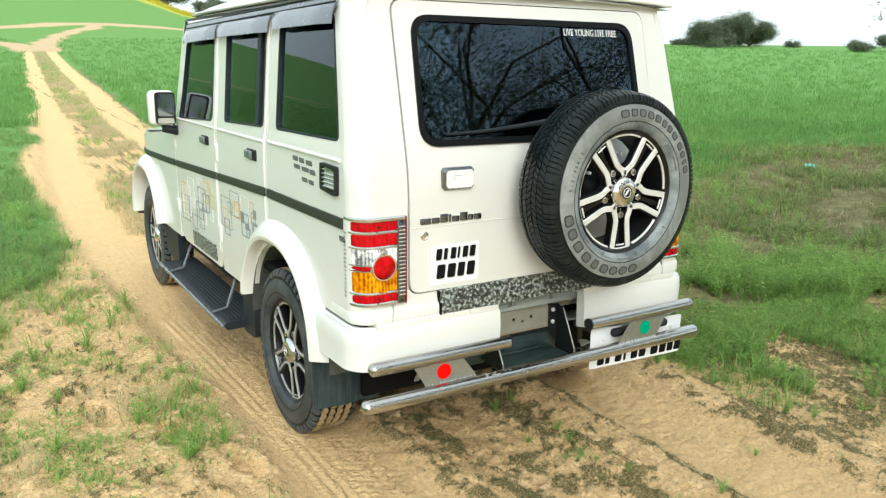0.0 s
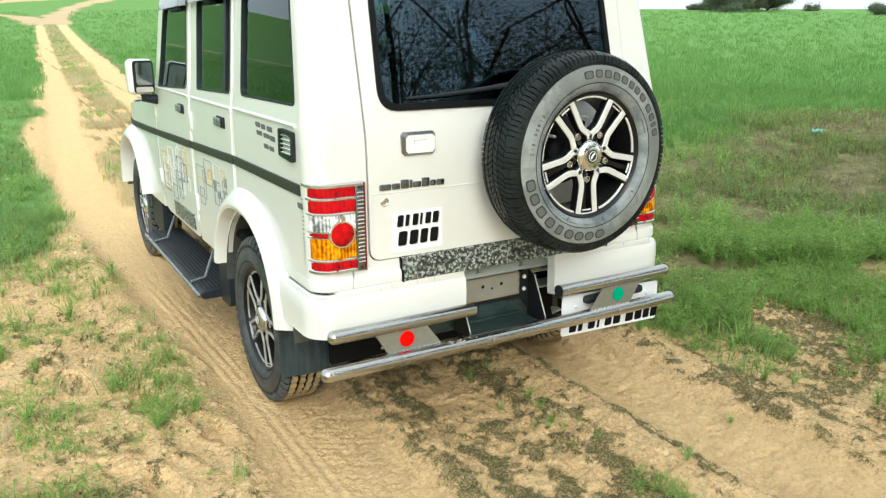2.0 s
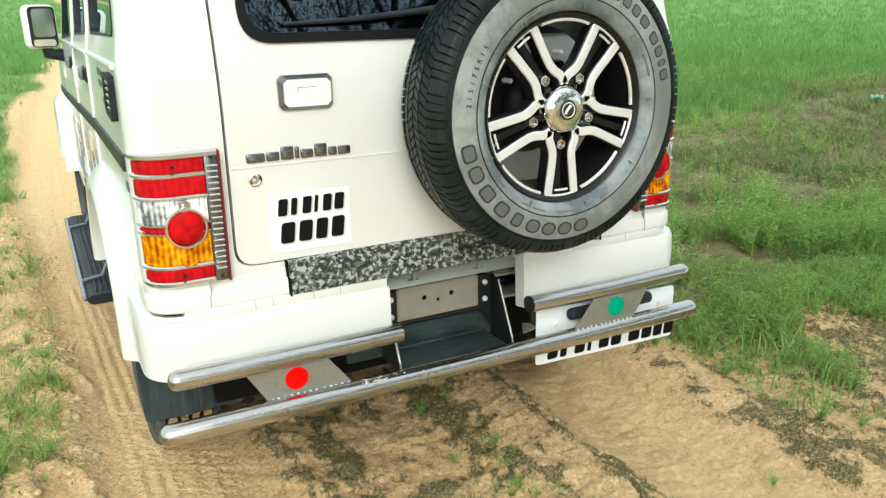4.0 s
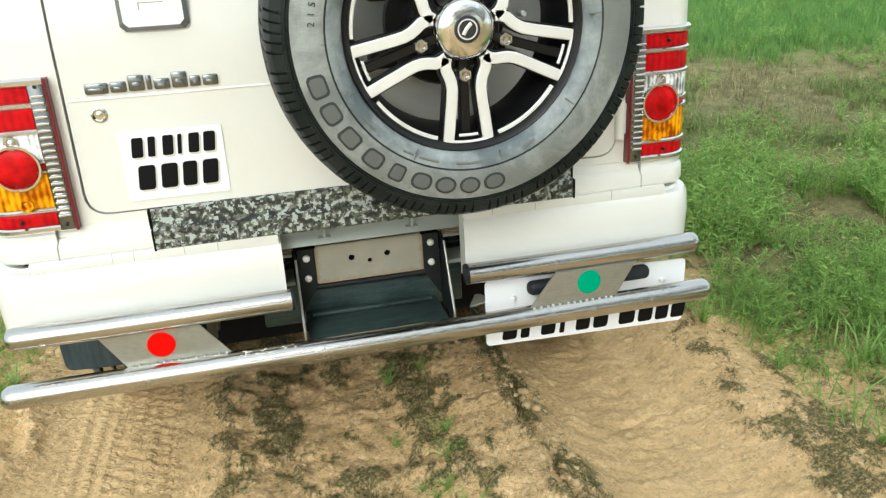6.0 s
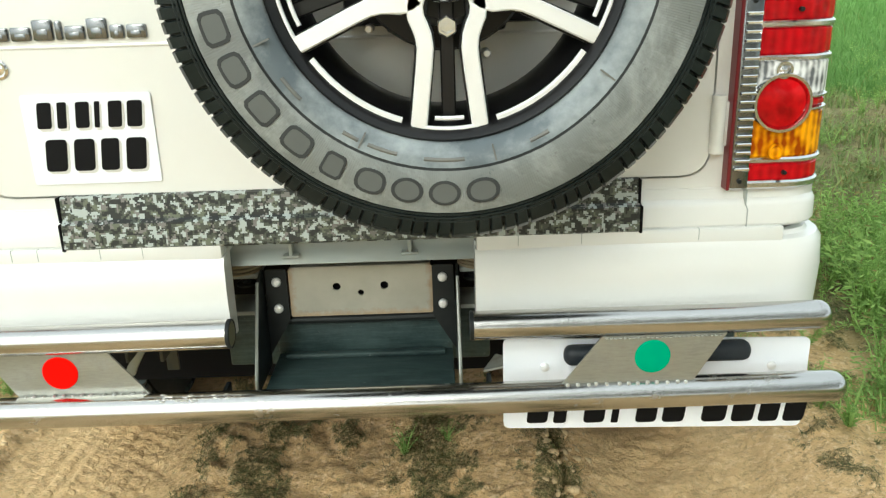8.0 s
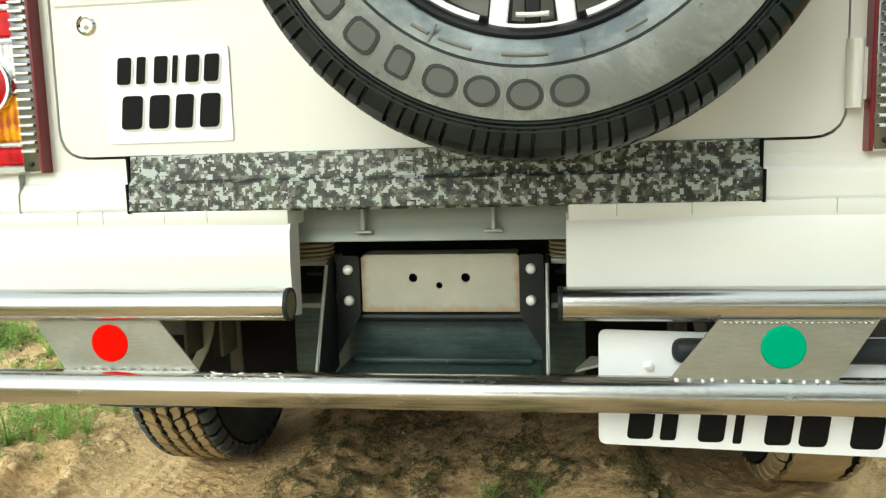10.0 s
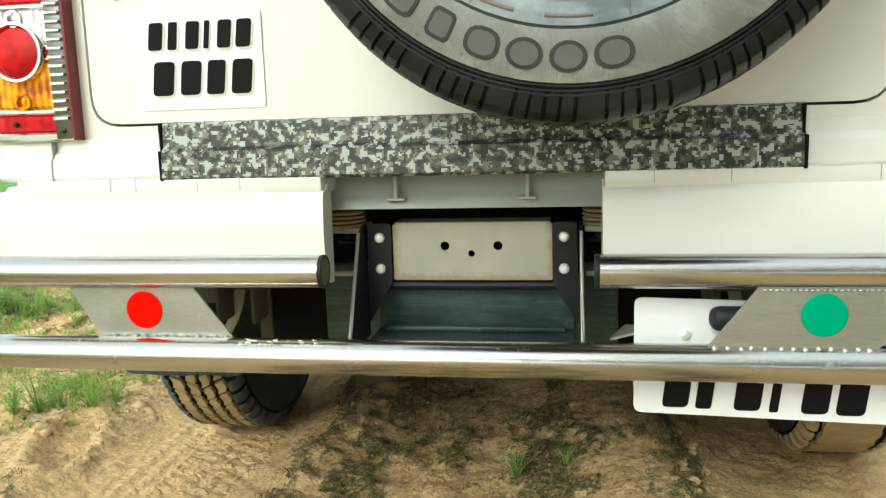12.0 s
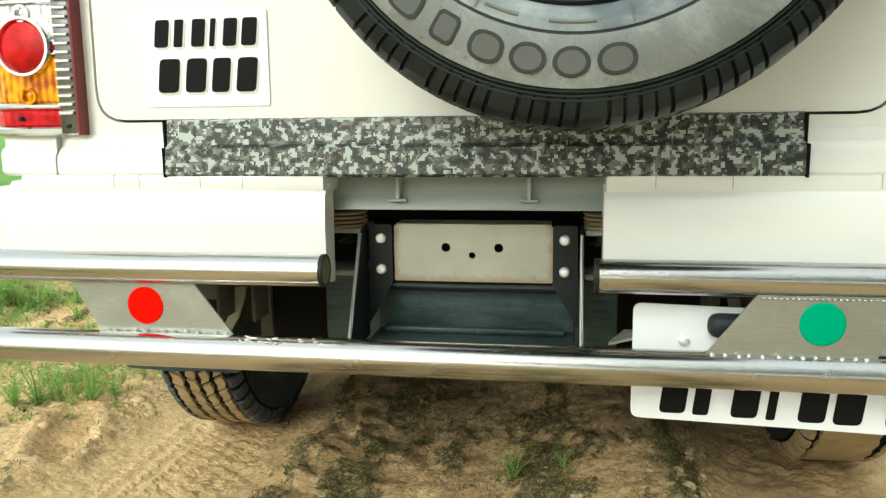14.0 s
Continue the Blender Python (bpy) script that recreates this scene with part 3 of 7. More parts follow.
def text_mesh(name, body, size, depth, m, material, parent=None, label=""):
    cu = bpy.data.curves.new(name, 'FONT')
    cu.body, cu.size, cu.extrude = body, size, depth
    cu.align_x, cu.align_y = 'CENTER', 'CENTER'
    tmp = bpy.data.objects.new(name, cu)
    me = bpy.data.meshes.new_from_object(tmp)
    bpy.data.objects.remove(tmp)
    me.materials.clear()
    me.materials.append(M[material])
    me.transform(m)
    ob = new(name, me)
    if parent:
        ob.parent = parent
    return tagged(ob, label)


def empty(name, label, category, group="", kind=""):
    return tagged(new(name), label, category, group, kind)


def stuff_mesh(name, temps, where, material, parent=None, label="", category="", kind="stuff"):
    """Many copies of small templates joined into one mesh. where: rows of x, y, z, scale, turn, lean, height."""
    V, F, base = [], [], 0
    for k, (tv, tf) in enumerate(temps):
        w = where[k::len(temps)]
        if not len(w):
            continue
        c, s = np.cos(w[:, 4])[:, None], np.sin(w[:, 4])[:, None]
        x = tv[None, :, 0] + tv[None, :, 2] * w[:, 5][:, None]
        y = tv[None, :, 1]
        z = tv[None, :, 2] * w[:, 6][:, None]
        sc = w[:, 3][:, None]
        P = np.stack([(x * c - y * s) * sc + w[:, 0][:, None], (x * s + y * c) * sc + w[:, 1][:, None], z * sc + w[:, 2][:, None]], -1)
        V.append(P.reshape(-1, 3))
        F.append((tf[None] + (np.arange(len(w)) * len(tv))[:, None, None] + base).reshape(-1, 3))
        base += P.shape[0] * P.shape[1]
    V, F = np.concatenate(V), np.concatenate(F)
    me = bpy.data.meshes.new(name)
    me.vertices.add(len(V))
    me.vertices.foreach_set("co", V.astype(np.float32).ravel())
    me.loops.add(F.size)
    me.loops.foreach_set("vertex_index", F.astype(np.int32).ravel())
    me.polygons.add(len(F))
    me.polygons.foreach_set("loop_start", np.arange(0, F.size, 3, dtype=np.int32))
    me.update(calc_edges=True)
    me.materials.append(M[material])
    ob = new(name, me)
    if parent:
        ob.parent = parent
    return tagged(ob, label, category, kind=kind)

# ---- the land: one sheet to the horizon ----
def sstep(a, b, x):
    t = np.clip((x - a) / (b - a), 0, 1)
    return t * t * (3 - 2 * t)


def rut_left(y):
    return np.interp(y, [-60, -8, -1.5, 0.7, 2.5, 5, 9, 15, 36, 62, 80], [-3, -0.9, -0.70, -0.69, -0.78, -0.90, -0.75, -0.25, 1.1, 2.7, 3.4])


def rut_right(y):
    return np.interp(y, [-60, -8, -1.5, 0.7, 3.5, 9, 13, 17, 25, 36, 60, 78], [-1.4, 0.7, 0.66, 0.66, 0.66, 0.62, 0.75, 1.05, 1.75, 2.4, 3.9, 6.0])


def wobble(x, y, s, seed):
    """Smooth pseudo-noise from a few turned sines, about -1 to 1."""
    rg = np.random.RandomState(seed)
    out = 0
    for k in range(7):
        a, f, p = rg.uniform(0, 6.28), s * rg.uniform(0.5, 2.2), rg.uniform(0, 6.28)
        out = out + np.sin((x * np.cos(a) + y * np.sin(a)) * f + p) / 3.4
    return out


LATTICE = np.random.RandomState(77).uniform(-1, 1, (256, 256))


def vnoise(x, y, size, seed=0, octaves=4, gain=0.5):
    """Fractal lattice noise, about -1 to 1; size is the largest lump in metres."""
    out, amp, f = 0.0, 1.0, 1.0 / size
    for k in range(octaves):
        u, v = np.asarray(x) * f + 17.3 * seed + 5.1 * k, np.asarray(y) * f + 9.7 * seed + 3.3 * k
        i, j = np.floor(u).astype(int), np.floor(v).astype(int)
        a, b = u - i, v - j
        a, b = a * a * (3 - 2 * a), b * b * (3 - 2 * b)
        i0, j0, i1, j1 = i % 256, j % 256, (i + 1) % 256, (j + 1) % 256
        n = (LATTICE[i0, j0] * (1 - a) + LATTICE[i1, j0] * a) * (1 - b) + (LATTICE[i0, j1] * (1 - a) + LATTICE[i1, j1] * a) * b
        out = out + n * amp
        amp *= gain
        f *= 2.03
    return out


def land(x, y):
    x, y = np.asarray(x, float), np.asarray(y, float)
    fwd, r = 0.45 * x + 0.9 * y, np.hypot(x, y) + 1e-6
    az = np.degrees(np.arctan2(x, y))
    h = 0.022 * np.maximum(0, fwd - 2.5) * sstep(2.5, 8, fwd) * (1 - 0.6 * sstep(120, 400, r))
    h = h + 1.9 * sstep(20, 100, fwd)
    hill = sstep(75, 190, fwd) * (1 - 0.55 * sstep(260, 600, r))
    h = h + hill * np.interp(az, [-70, -40, -15, 4, 8, 11, 13, 15, 20, 35], [2, 8, 16, 16, 12.5, 8.4, 5.6, 4.2, 2.0, 0.0])
    return h


def masks(x, y):
    """How far each spot is rut, crop, weeds, litter, path."""
    dl, dr = x - rut_left(y), x - rut_right(y)
    w = 0.20 + 0.05 * vnoise(x, y, 0.7, 3, 3) + 0.0015 * np.maximum(y, 0)
    rl = 1 - sstep(w - 0.06, w + 0.10, np.abs(dl))
    rr = 1 - sstep(w - 0.04, w + 0.12, np.abs(dr - 0.03))
    track = (1 - sstep(55, 75, y)) * sstep(-40, -30, y)
    rut = np.maximum(rl, rr) * track
    edge = 0.34 * vnoise(x, y, 1.6, 5, 4)
    left = sstep(0.26, 0.50, -dl + edge * 0.5 - 0.85 * (1 - sstep(2.2, 5.0, y)))
    right_near = sstep(0.50, 0.80, dr + edge * 0.7) * sstep(0.25, 0.85, y - 0.10 * (x - 1.5) + edge * 0.6)
    # a broad brown patch, thinly overgrown, out to the edge of the far crop
    far = x + 1.6 * y
    bare = sstep(5.6, 7.8, far + 3.0 * edge) * (1 - sstep(18.0, 19.2, far + 1.6 * edge)) * np.maximum(1 - sstep(-1.5, 0.1, y - 0.8 * x + 1.4 * edge), 0.75 * (1 - sstep(10.0, 13.0, far + 2 * edge))) * (x > 0) * (0.86 + 0.4 * vnoise(x, y, 0.9, 11, 3))
    right_far = sstep(18.3, 19.4, far + edge * 1.8) * sstep(1.0, 1.3, dr) * (x > 0)
    right_ahead = sstep(0.45, 0.65, dr + edge * 0.6) * sstep(4.0, 6.0, y) * sstep(0.0, 2.0, y - 0.7 * x + 1.0) * sstep(11.0, 13.5, far + 2 * edge)
    crop = np.maximum(np.maximum(left * sstep(1.0, 4.0, y), right_far), right_ahead)
    weed = np.clip(np.maximum(left, right_near) * (1 - np.clip(bare * 1.6, 0, 0.90)), 0, 1)
    crop = np.where(y < -3, 0.0, crop)
    mid = sstep(0.18, 0.3, dl) * sstep(0.2, 0.34, -dr)
    d = np.hypot(x - 3.0, y + 0)
    cy = 100 + 0.12 * x + 3 * np.sin(x * 0.05) + 0.9 * vnoise(x, y, 5, 8, 3)
    path = (1 - sstep(1.2, 2.2, np.abs(y - cy))) * (np.abs(x) < 140)
    fork = (1 - sstep(0.6, 1.3, np.abs(x - np.interp(y, [60, 75, 90, 103], [3.4, 4.8, 8, 14]) + 0.5 * vnoise(x, y, 3, 9, 3)))) * (y > 58) * (y < 102)
    fork2 = (1 - sstep(0.6, 1.3, np.abs(x - np.interp(y, [60, 72, 86, 100], [2.6, 2.2, -2, -9])))) * (y > 58) * (y < 100)
    path = np.maximum(path, np.maximum(fork, fork2))
    return dict(rut=rut, crop=crop, weed=weed, mid=mid * track, path=path, bare=np.clip(bare, 0, 1), dl=dl, dr=dr)


def dirt(x, y, m):
    """Where dark creeping weed and trampled litter cover the sand, in streaks along the track."""
    sway = 0.035 * vnoise(x * 0, y, 0.5, 46, 2)
    rows = 0.0
    for cx, wide, much in ((-0.40, 0.06, 0.86), (-0.24, 0.080, 1.16), (-0.06, 0.065, 0.82), (0.13, 0.080, 1.26), (0.405, 0.055, 1.05), (1.01, 0.08, 0.80), (1.15, 0.085, 0.88)):
        rows = np.maximum(rows, much * np.exp(-((x - cx - sway) / wide) ** 2))
    verge = np.maximum((0.70 + 0.25 * sstep(1.35, 1.7, x)) * sstep(1.15, 1.32, x), 0.35 * sstep(0.45, 0.8, -m["dl"]))
    p = np.maximum(rows, verge) + 0.72 * vnoise(x, y * 0.6, 0.07, 41, 4, 0.85) + 0.30 * vnoise(x, y * 0.6, 0.4, 42, 2)
    open_sand = np.clip(1 - m["rut"] + np.exp(-((x - 0.405) / 0.05) ** 2) + np.exp(-((x - 1.03) / 0.07) ** 2), 0, 1)
    return sstep(0.52, 1.16, p) * open_sand


def tread_print(u, y):
    """Height of the tyre's print across (u) and along (y) the rut: three plain ribs and four rows of scales."""
    rib = np.sin(u * 2 * np.pi / 0.042 + 0.6)
    col = np.floor((u + 0.03) / 0.040)
    f = (u + 0.03) / 0.040 - col
    cell = np.sin(2 * np.pi * (y / 0.046 + 0.5 * (col % 2)) + 2.6 * np.abs(f - 0.5))
    scale = np.clip(cell * 1.6, -1, 1) * sstep(0.0, 0.22, f) * (1 - sstep(0.78, 1.0, f)) - 0.8 * (1 - sstep(0.0, 0.2, np.minimum(f, 1 - f)))
    return np.where(u < -0.03, rib, scale)


def ground_z(x, y, fine=True):
    m = masks(x, y)
    z = land(x, y)
    near = 1 - sstep(8, 20, np.hypot(x, y))
    z = z - 0.055 * (1 - sstep(5, 12, np.hypot(x, y))) * (0.4 + 0.6 * sstep(-1.7, -0.9, x))
    z = z + 0.034 * np.exp(-((x - 0.24 + 0.03 * vnoise(x, y, 0.9, 7, 2)) / 0.15) ** 2) * near
    z = z - 0.035 * m["rut"] * (1 - 0.6 * sstep(10, 40, y))
    z = z - 0.018 * np.exp(-((m["dr"] - 0.03) / 0.17) ** 4) * near
    z = z + 0.018 * np.exp(-((np.abs(m["dl"]) - 0.33) / 0.09) ** 2) * near
    z = z + 0.020 * np.exp(-((np.abs(m["dr"] - 0.03) - 0.36) / 0.08) ** 2) * near
    # a broken ledge along the inner side of the right rut
    edge = m["dr"] + 0.315 + 0.05 * vnoise(x, y, 0.35, 4, 3)
    z = z + 0.028 * (1 - sstep(-0.012, 0.016, edge)) * sstep(-0.42, -0.1, edge) * near
    # the crack that runs along that ledge
    crack = np.exp(-((edge - 0.004) / 0.010) ** 2) * sstep(-0.35, 0.05, vnoise(x, y, 0.22, 6, 3)) * sstep(-0.9, -0.7, y) * (y < 3)
    z = z - 0.035 * crack * near
    if fine:
        k = near * (1 - 0.75 * m["rut"])
        z = z + k * ((0.010 + 0.012 * (m["dl"] < -0.3)) * vnoise(x, y, 0.55, 1, 3) + 0.0058 * vnoise(x, y, 0.06, 2, 3, 0.75))
        lump = np.maximum(0, vnoise(x, y, 0.065, 3, 2) - 0.15)
        z = z + k * 0.014 * lump * (0.35 + 0.5 * m["mid"] + 1.3 * (m["dl"] < -0.25) + 0.5 * (m["dr"] > 0.35))
        z = z + near * m["rut"] * np.where(m["dr"] > -0.5, 0.0085, 0.003) * vnoise(x, y, 0.05, 5, 3, 0.75)
        z = z + near * 0.008 * dirt(x, y, m) * (1 + vnoise(x, y, 0.045, 47, 2))
        u = m["dl"] + 0.010 * vnoise(x, y, 0.8, 48, 1)
        z = z + near * 0.0042 * tread_print(u, y) * (1 - sstep(0.135, 0.165, np.abs(u))) * (0.65 + 0.5 * vnoise(x, y, 0.2, 49, 2)) * (y < 2.5)
        u = m["dr"] - 0.02
        z = z + near * 0.0030 * tread_print(u, y) * (1 - sstep(0.12, 0.16, np.abs(u))) * sstep(-0.1, 0.5, vnoise(x, y, 0.3, 50, 2)) * (y < 2.5)
        for px, py, turn in ((-1.02, 0.55, 0.3), (-1.22, 0.95, -0.2), (-0.99, 1.32, 0.4), (-1.28, 0.22, 0.1), (-1.12, -0.25, 0.5), (-1.45, 1.25, 0.2), (-1.0, -0.62, 0.1), (1.55, -0.35, 0.4), (1.25, -0.75, 0.2)):
            c, q = np.cos(turn), np.sin(turn)
            u, v = (x - px) * c + (y - py) * q, -(x - px) * q + (y - py) * c
            d = (u / 0.055) ** 2 + (v / 0.13) ** 2
            z = z - 0.042 * np.exp(-d ** 2) + 0.014 * np.exp(-((np.sqrt(d) - 1.35) / 0.3) ** 2)
    return z


def spread(runs, step, grow, reach, cap, upto):
    c = [v for a, b, s in runs for v in np.arange(a, b - s / 2, s)]
    s, q = step, c[-1]
    while q < reach:
        s = min(s * grow, cap) if q < upto else s * grow
        q += s
        c.append(q)
    s, q = step, c[0]
    while q > -reach:
        s *= grow
        q -= s
        c.insert(0, q)
    return np.array(c)


gx = spread([(-2.1, -0.92, 0.0145), (-0.92, -0.46, 0.0065), (-0.46, 0.48, 0.010), (0.48, 2.4, 0.0145)], 0.0145, 1.06, 2600, 0.30, 24)
gy = spread([(-1.25, -0.8, 0.0145), (-0.8, 0.75, 0.0075), (0.75, 1.9, 0.0145)], 0.0145, 1.06, 2600, 0.55, 108)
X, Y = np.meshgrid(gx, gy)
Z = ground_z(X, Y)
ny, nx = X.shape
idx = np.arange(ny * nx).reshape(ny, nx)
me = bpy.data.meshes.new("ground")
me.vertices.add(ny * nx)
me.vertices.foreach_set("co", np.stack([X, Y, Z], -1).astype(np.float32).ravel())
quads = np.stack([idx[:-1, :-1], idx[:-1, 1:], idx[1:, 1:], idx[1:, :-1]], -1).reshape(-1, 4)
me.loops.add(quads.size)
me.loops.foreach_set("vertex_index", quads.astype(np.int32).ravel())
me.polygons.add(len(quads))
me.polygons.foreach_set("loop_start", np.arange(0, quads.size, 4, dtype=np.int32))
me.update(calc_edges=True)
me.polygons.foreach_set("use_smooth", [True] * len(quads))
mk = masks(X, Y)
R = np.hypot(X, Y)
cropm = np.where(R > 25, np.maximum(mk["crop"], sstep(30, 45, R) * (1 - mk["rut"]) * ((Y > 20) | (X > 10) | (Y < -20) | (X < -10))), mk["crop"])
fields = {
    "rut": mk["rut"],
    "litter": dirt(X, Y, mk),
    "veg": np.clip(np.maximum(np.maximum(mk["weed"] * 0.8, mk["bare"] * 1.3), 0.92 * sstep(4.6, 6.6, X + 1.6 * Y) * (mk["dr"] > 0.4)), 0, 1) * (1 - mk["rut"]) * np.where((X < 0) & (Y < 6), 0.3, 1.0),
    "crop": np.clip(cropm, 0, 1) * (1 - mk["path"]) * (1 - mk["rut"]),
    "mustard": sstep(148, 154, Y) * (1 - sstep(215, 240, Y)) * sstep(20, 28, X) * (1 - sstep(70, 90, X)),
    "path": mk["path"] * sstep(50, 60, Y),
    "prints": mk["rut"] * (1 - sstep(6, 9, Y)) * sstep(-0.02, 0.03, 0.165 - np.abs(mk["dl"])),
}
for key, val in fields.items():
    at = me.attributes.new(key, 'FLOAT', 'POINT')
    at.data.foreach_set("value", val.astype(np.float32).ravel())
me.materials.append(M["ground"])
ground = tagged(new("ground", me), "pale sandy farm track ground between green fields", "ground", kind="structure")

# ---- the off-road car ----
suv = empty("suv", "cream-white boxy off-road car parked on a sandy track", "car")


def xs(z):
    """Half width of the body at a height."""
    return float(np.interp(z, [0.3, 0.6, 0.95, 1.14, 1.2, 1.55, 1.64, 1.69], [0.762, 0.772, 0.772, 0.768, 0.757, 0.728, 0.716, 0.70]))


def yr(z):
    """Where the rear face stands at a height."""
    return float(np.interp(z, [0.3, 0.6, 1.03, 1.10, 1.17, 1.25, 1.69], [0.085, 0.088, 0.092, 0.099, 0.113, 0.133, 0.238]))


CR = 0.065                      # rounding of the rear corners


def rear_place(off=0.0):
    return lambda u, v, d: (u, yr(v) - off + d, v)


def side_place(s, off=0.0):
    """Places (y, z) on the left (s = -1) or right body side."""
    return lambda u, v, d: (s * (xs(v) + off - d), u, v)


def zs(a, b, n):
    return [a + (b - a) * k / n for k in range(n + 1)]


DOOR = rounded([(-0.568, 0.684), (0.576, 0.684), (0.572, 1.66), (-0.564, 1.66)], [0.045, 0.045, 0.05, 0.05])
DOOR_GAP = rounded([(-0.574, 0.680), (0.580, 0.680), (0.576, 1.664), (-0.570, 1.664)], [0.048, 0.048, 0.05, 0.05])
GLASS = rounded([(-0.512, 1.180), (0.512, 1.180), (0.500, 1.615), (-0.500, 1.615)], 0.075, 8)
GLASS_IN = rounded([(-0.492, 1.202), (0.492, 1.202), (0.481, 1.594), (-0.481, 1.594)], 0.065, 8)

# rear face round the tail door, with its two rounded corners
bm = bmesh.new()
outer = [(-xs(z) + CR, z) for z in zs(0.60, 1.69, 14)] + [(xs(z) - CR, z) for z in reversed(zs(0.60, 1.69, 14))]
sheet(bm, outer, [DOOR_GAP], rear_place(), 0.02, 0.05)
for s in (-1, 1):
    rows = []
    for z in zs(0.60, 1.69, 18):
        rows.append([(s * (xs(z) - CR + CR * math.sin(a)), yr(z) + CR - CR * math.cos(a), z) for a in [math.pi / 2 * k / 8 for k in range(9)]])
    grid_face(bm, rows)
part("rear_panel", bm, "paint", suv)
bm = bmesh.new()
sheet(bm, rounded([(-0.60, 0.65), (0.60, 0.65), (0.60, 1.69), (-0.60, 1.69)], 0.02), [rounded([(-0.53, 0.72), (0.53, 0.72), (0.52, 1.63), (-0.52, 1.63)], 0.04)], rear_place(-0.022), 0.01, 0.08)
part("door_seal", bm, "door_gap", suv)

# tail door
bm = bmesh.new()
sheet(bm, DOOR, [GLASS], rear_place(0.003), 0.022, 0.04)
tail_door = part("tail_door", bm, "paint", suv, "flat white tail door carrying the spare wheel")
bm = bmesh.new()
sheet(bm, GLASS, [GLASS_IN], rear_place(0.010), 0.022, 0.03)
part("window_seal", bm, "seal_black", tail_door, "black rubber window seal")
bm = bmesh.new()
sheet(bm, rounded([(-0.500, 1.192), (0.500, 1.192), (0.488, 1.604), (-0.488, 1.604)], 0.07, 8), [], rear_place(0.002), 0.004, 0.04)
rear_window = part("rear_window", bm, "rear_glass", tail_door, "dark tinted rear window")
rear_window.visible_shadow = False
tilt = math.degrees(math.atan2(0.105, 0.44))
text_mesh("window_sticker", "LIVE YOUNG LIVE FREE", 0.036, 0.0004, pose(0.29, yr(1.572) - 0.004, 1.572, 90 - tilt, 0, 0) @ Matrix.Diagonal((0.72, 1, 1, 1)), "white_vinyl", tail_door, "white window sticker lettering")
# wiper
bm = bmesh.new()
tube(bm, [(0.03, yr(1.262) - 0.030, 1.252), (-0.10, yr(1.25) - 0.028, 1.240), (-0.26, yr(1.23) - 0.022, 1.226), (-0.41, yr(1.22) - 0.014, 1.220)], [0.012, 0.008, 0.006, 0.004], 10)
part("wiper", bm, "plastic_black", tail_door, "black rear wiper arm")
# crease under the badge
bm = bmesh.new()
tube(bm, [(-0.56, yr(0.925) - 0.002, 0.912), (0.0, yr(0.925) - 0.002, 0.912), (0.56, yr(0.925) - 0.002, 0.912)], 0.0032, 8)
part("crease", bm, "paint", tail_door)
# badge of eight raised blocks
bx = -0.528
for wid, tall in ((0.043, 0.020), (0.030, 0.020), (0.030, 0.030), (0.010, 0.028), (0.030, 0.020), (0.030, 0.030), (0.021, 0.020), (0.030, 0.020)):
    bm = bmesh.new()
    y0 = yr(0.94)
    box(bm, (bx, y0 - 0.009, 0.922), (bx + wid, y0 + 0.004, 0.922 + tall), 0.003)
    if wid > 0.02:
        box(bm, (bx + 0.007, y0 - 0.0096, 0.9225), (bx + wid - 0.007, y0 - 0.004, 0.922 + tall * 0.55), 0.001)
    part("badge_block", bm, "dark_chrome", tail_door, "chrome badge block")
    bx += wid + 0.0035
# pressed crease across the door below the badge
bm = bmesh.new()
box(bm, (-0.556, yr(0.912) - 0.0035, 0.908), (0.535, yr(0.912) + 0.004, 0.916), 0.0022, 2)
part("door_crease", bm, "paint", tail_door)
# grab handle
hy = yr(1.07)
bm = bmesh.new()
cut = lambda m, c: [(-0.4425 + m + c, 1.0325 + m), (-0.3150 - m - c, 1.0325 + m), (-0.3150 - m, 1.0325 + m + c), (-0.3150 - m, 1.1105 - m - c), (-0.3150 - m - c, 1.1105 - m), (-0.4425 + m + c, 1.1105 - m), (-0.4425 + m, 1.1105 - m - c), (-0.4425 + m, 1.0325 + m + c)]
ring = [[(x, y, z) for x, z in cut(m, c)] for m, c, y in ((0.0, 0.010, hy + 0.004), (0.0, 0.010, hy - 0.012), (0.0085, 0.009, hy - 0.024), (0.0095, 0.009, hy - 0.024))]
vs = grid_face(bm, ring, closed_u=True)
handle = part("door_handle", bm, "dark_chrome", tail_door, "bevelled chrome door handle edge", angle=10)
bm = bmesh.new()
face = [bm.verts.new((x, hy - 0.0245, z)) for x, z in cut(0.0088, 0.009)]
back = [bm.verts.new((x, hy - 0.010, z)) for x, z in cut(0.0088, 0.009)]
bm.faces.new(face)
for k in range(8):
    bm.faces.new((face[k], face[(k + 1) % 8], back[(k + 1) % 8], back[k]))
part("handle_flap", bm, "white_vinyl", tail_door, "white handle flap")
bm = bmesh.new()
box(bm, (-0.402, hy - 0.0255, 1.083), (-0.357, hy - 0.0235, 1.0845), 0.0003, 1)
box(bm, (-0.402, hy - 0.0255, 1.070), (-0.4005, hy - 0.0235, 1.0845), 0.0003, 1)
part("flap_outline", bm, "decal_grey", tail_door)
# lock
bm = bmesh.new()
lathe(bm, [(0.0155, 0.004), (0.0155, -0.004), (0.012, -0.006), (0.009, -0.003), (0.006, -0.003), (1e-4, -0.005)], 24, (-0.511, yr(0.882) - 0.001, 0.882))
part("lock", bm, "chrome", tail_door, "round chrome key lock")


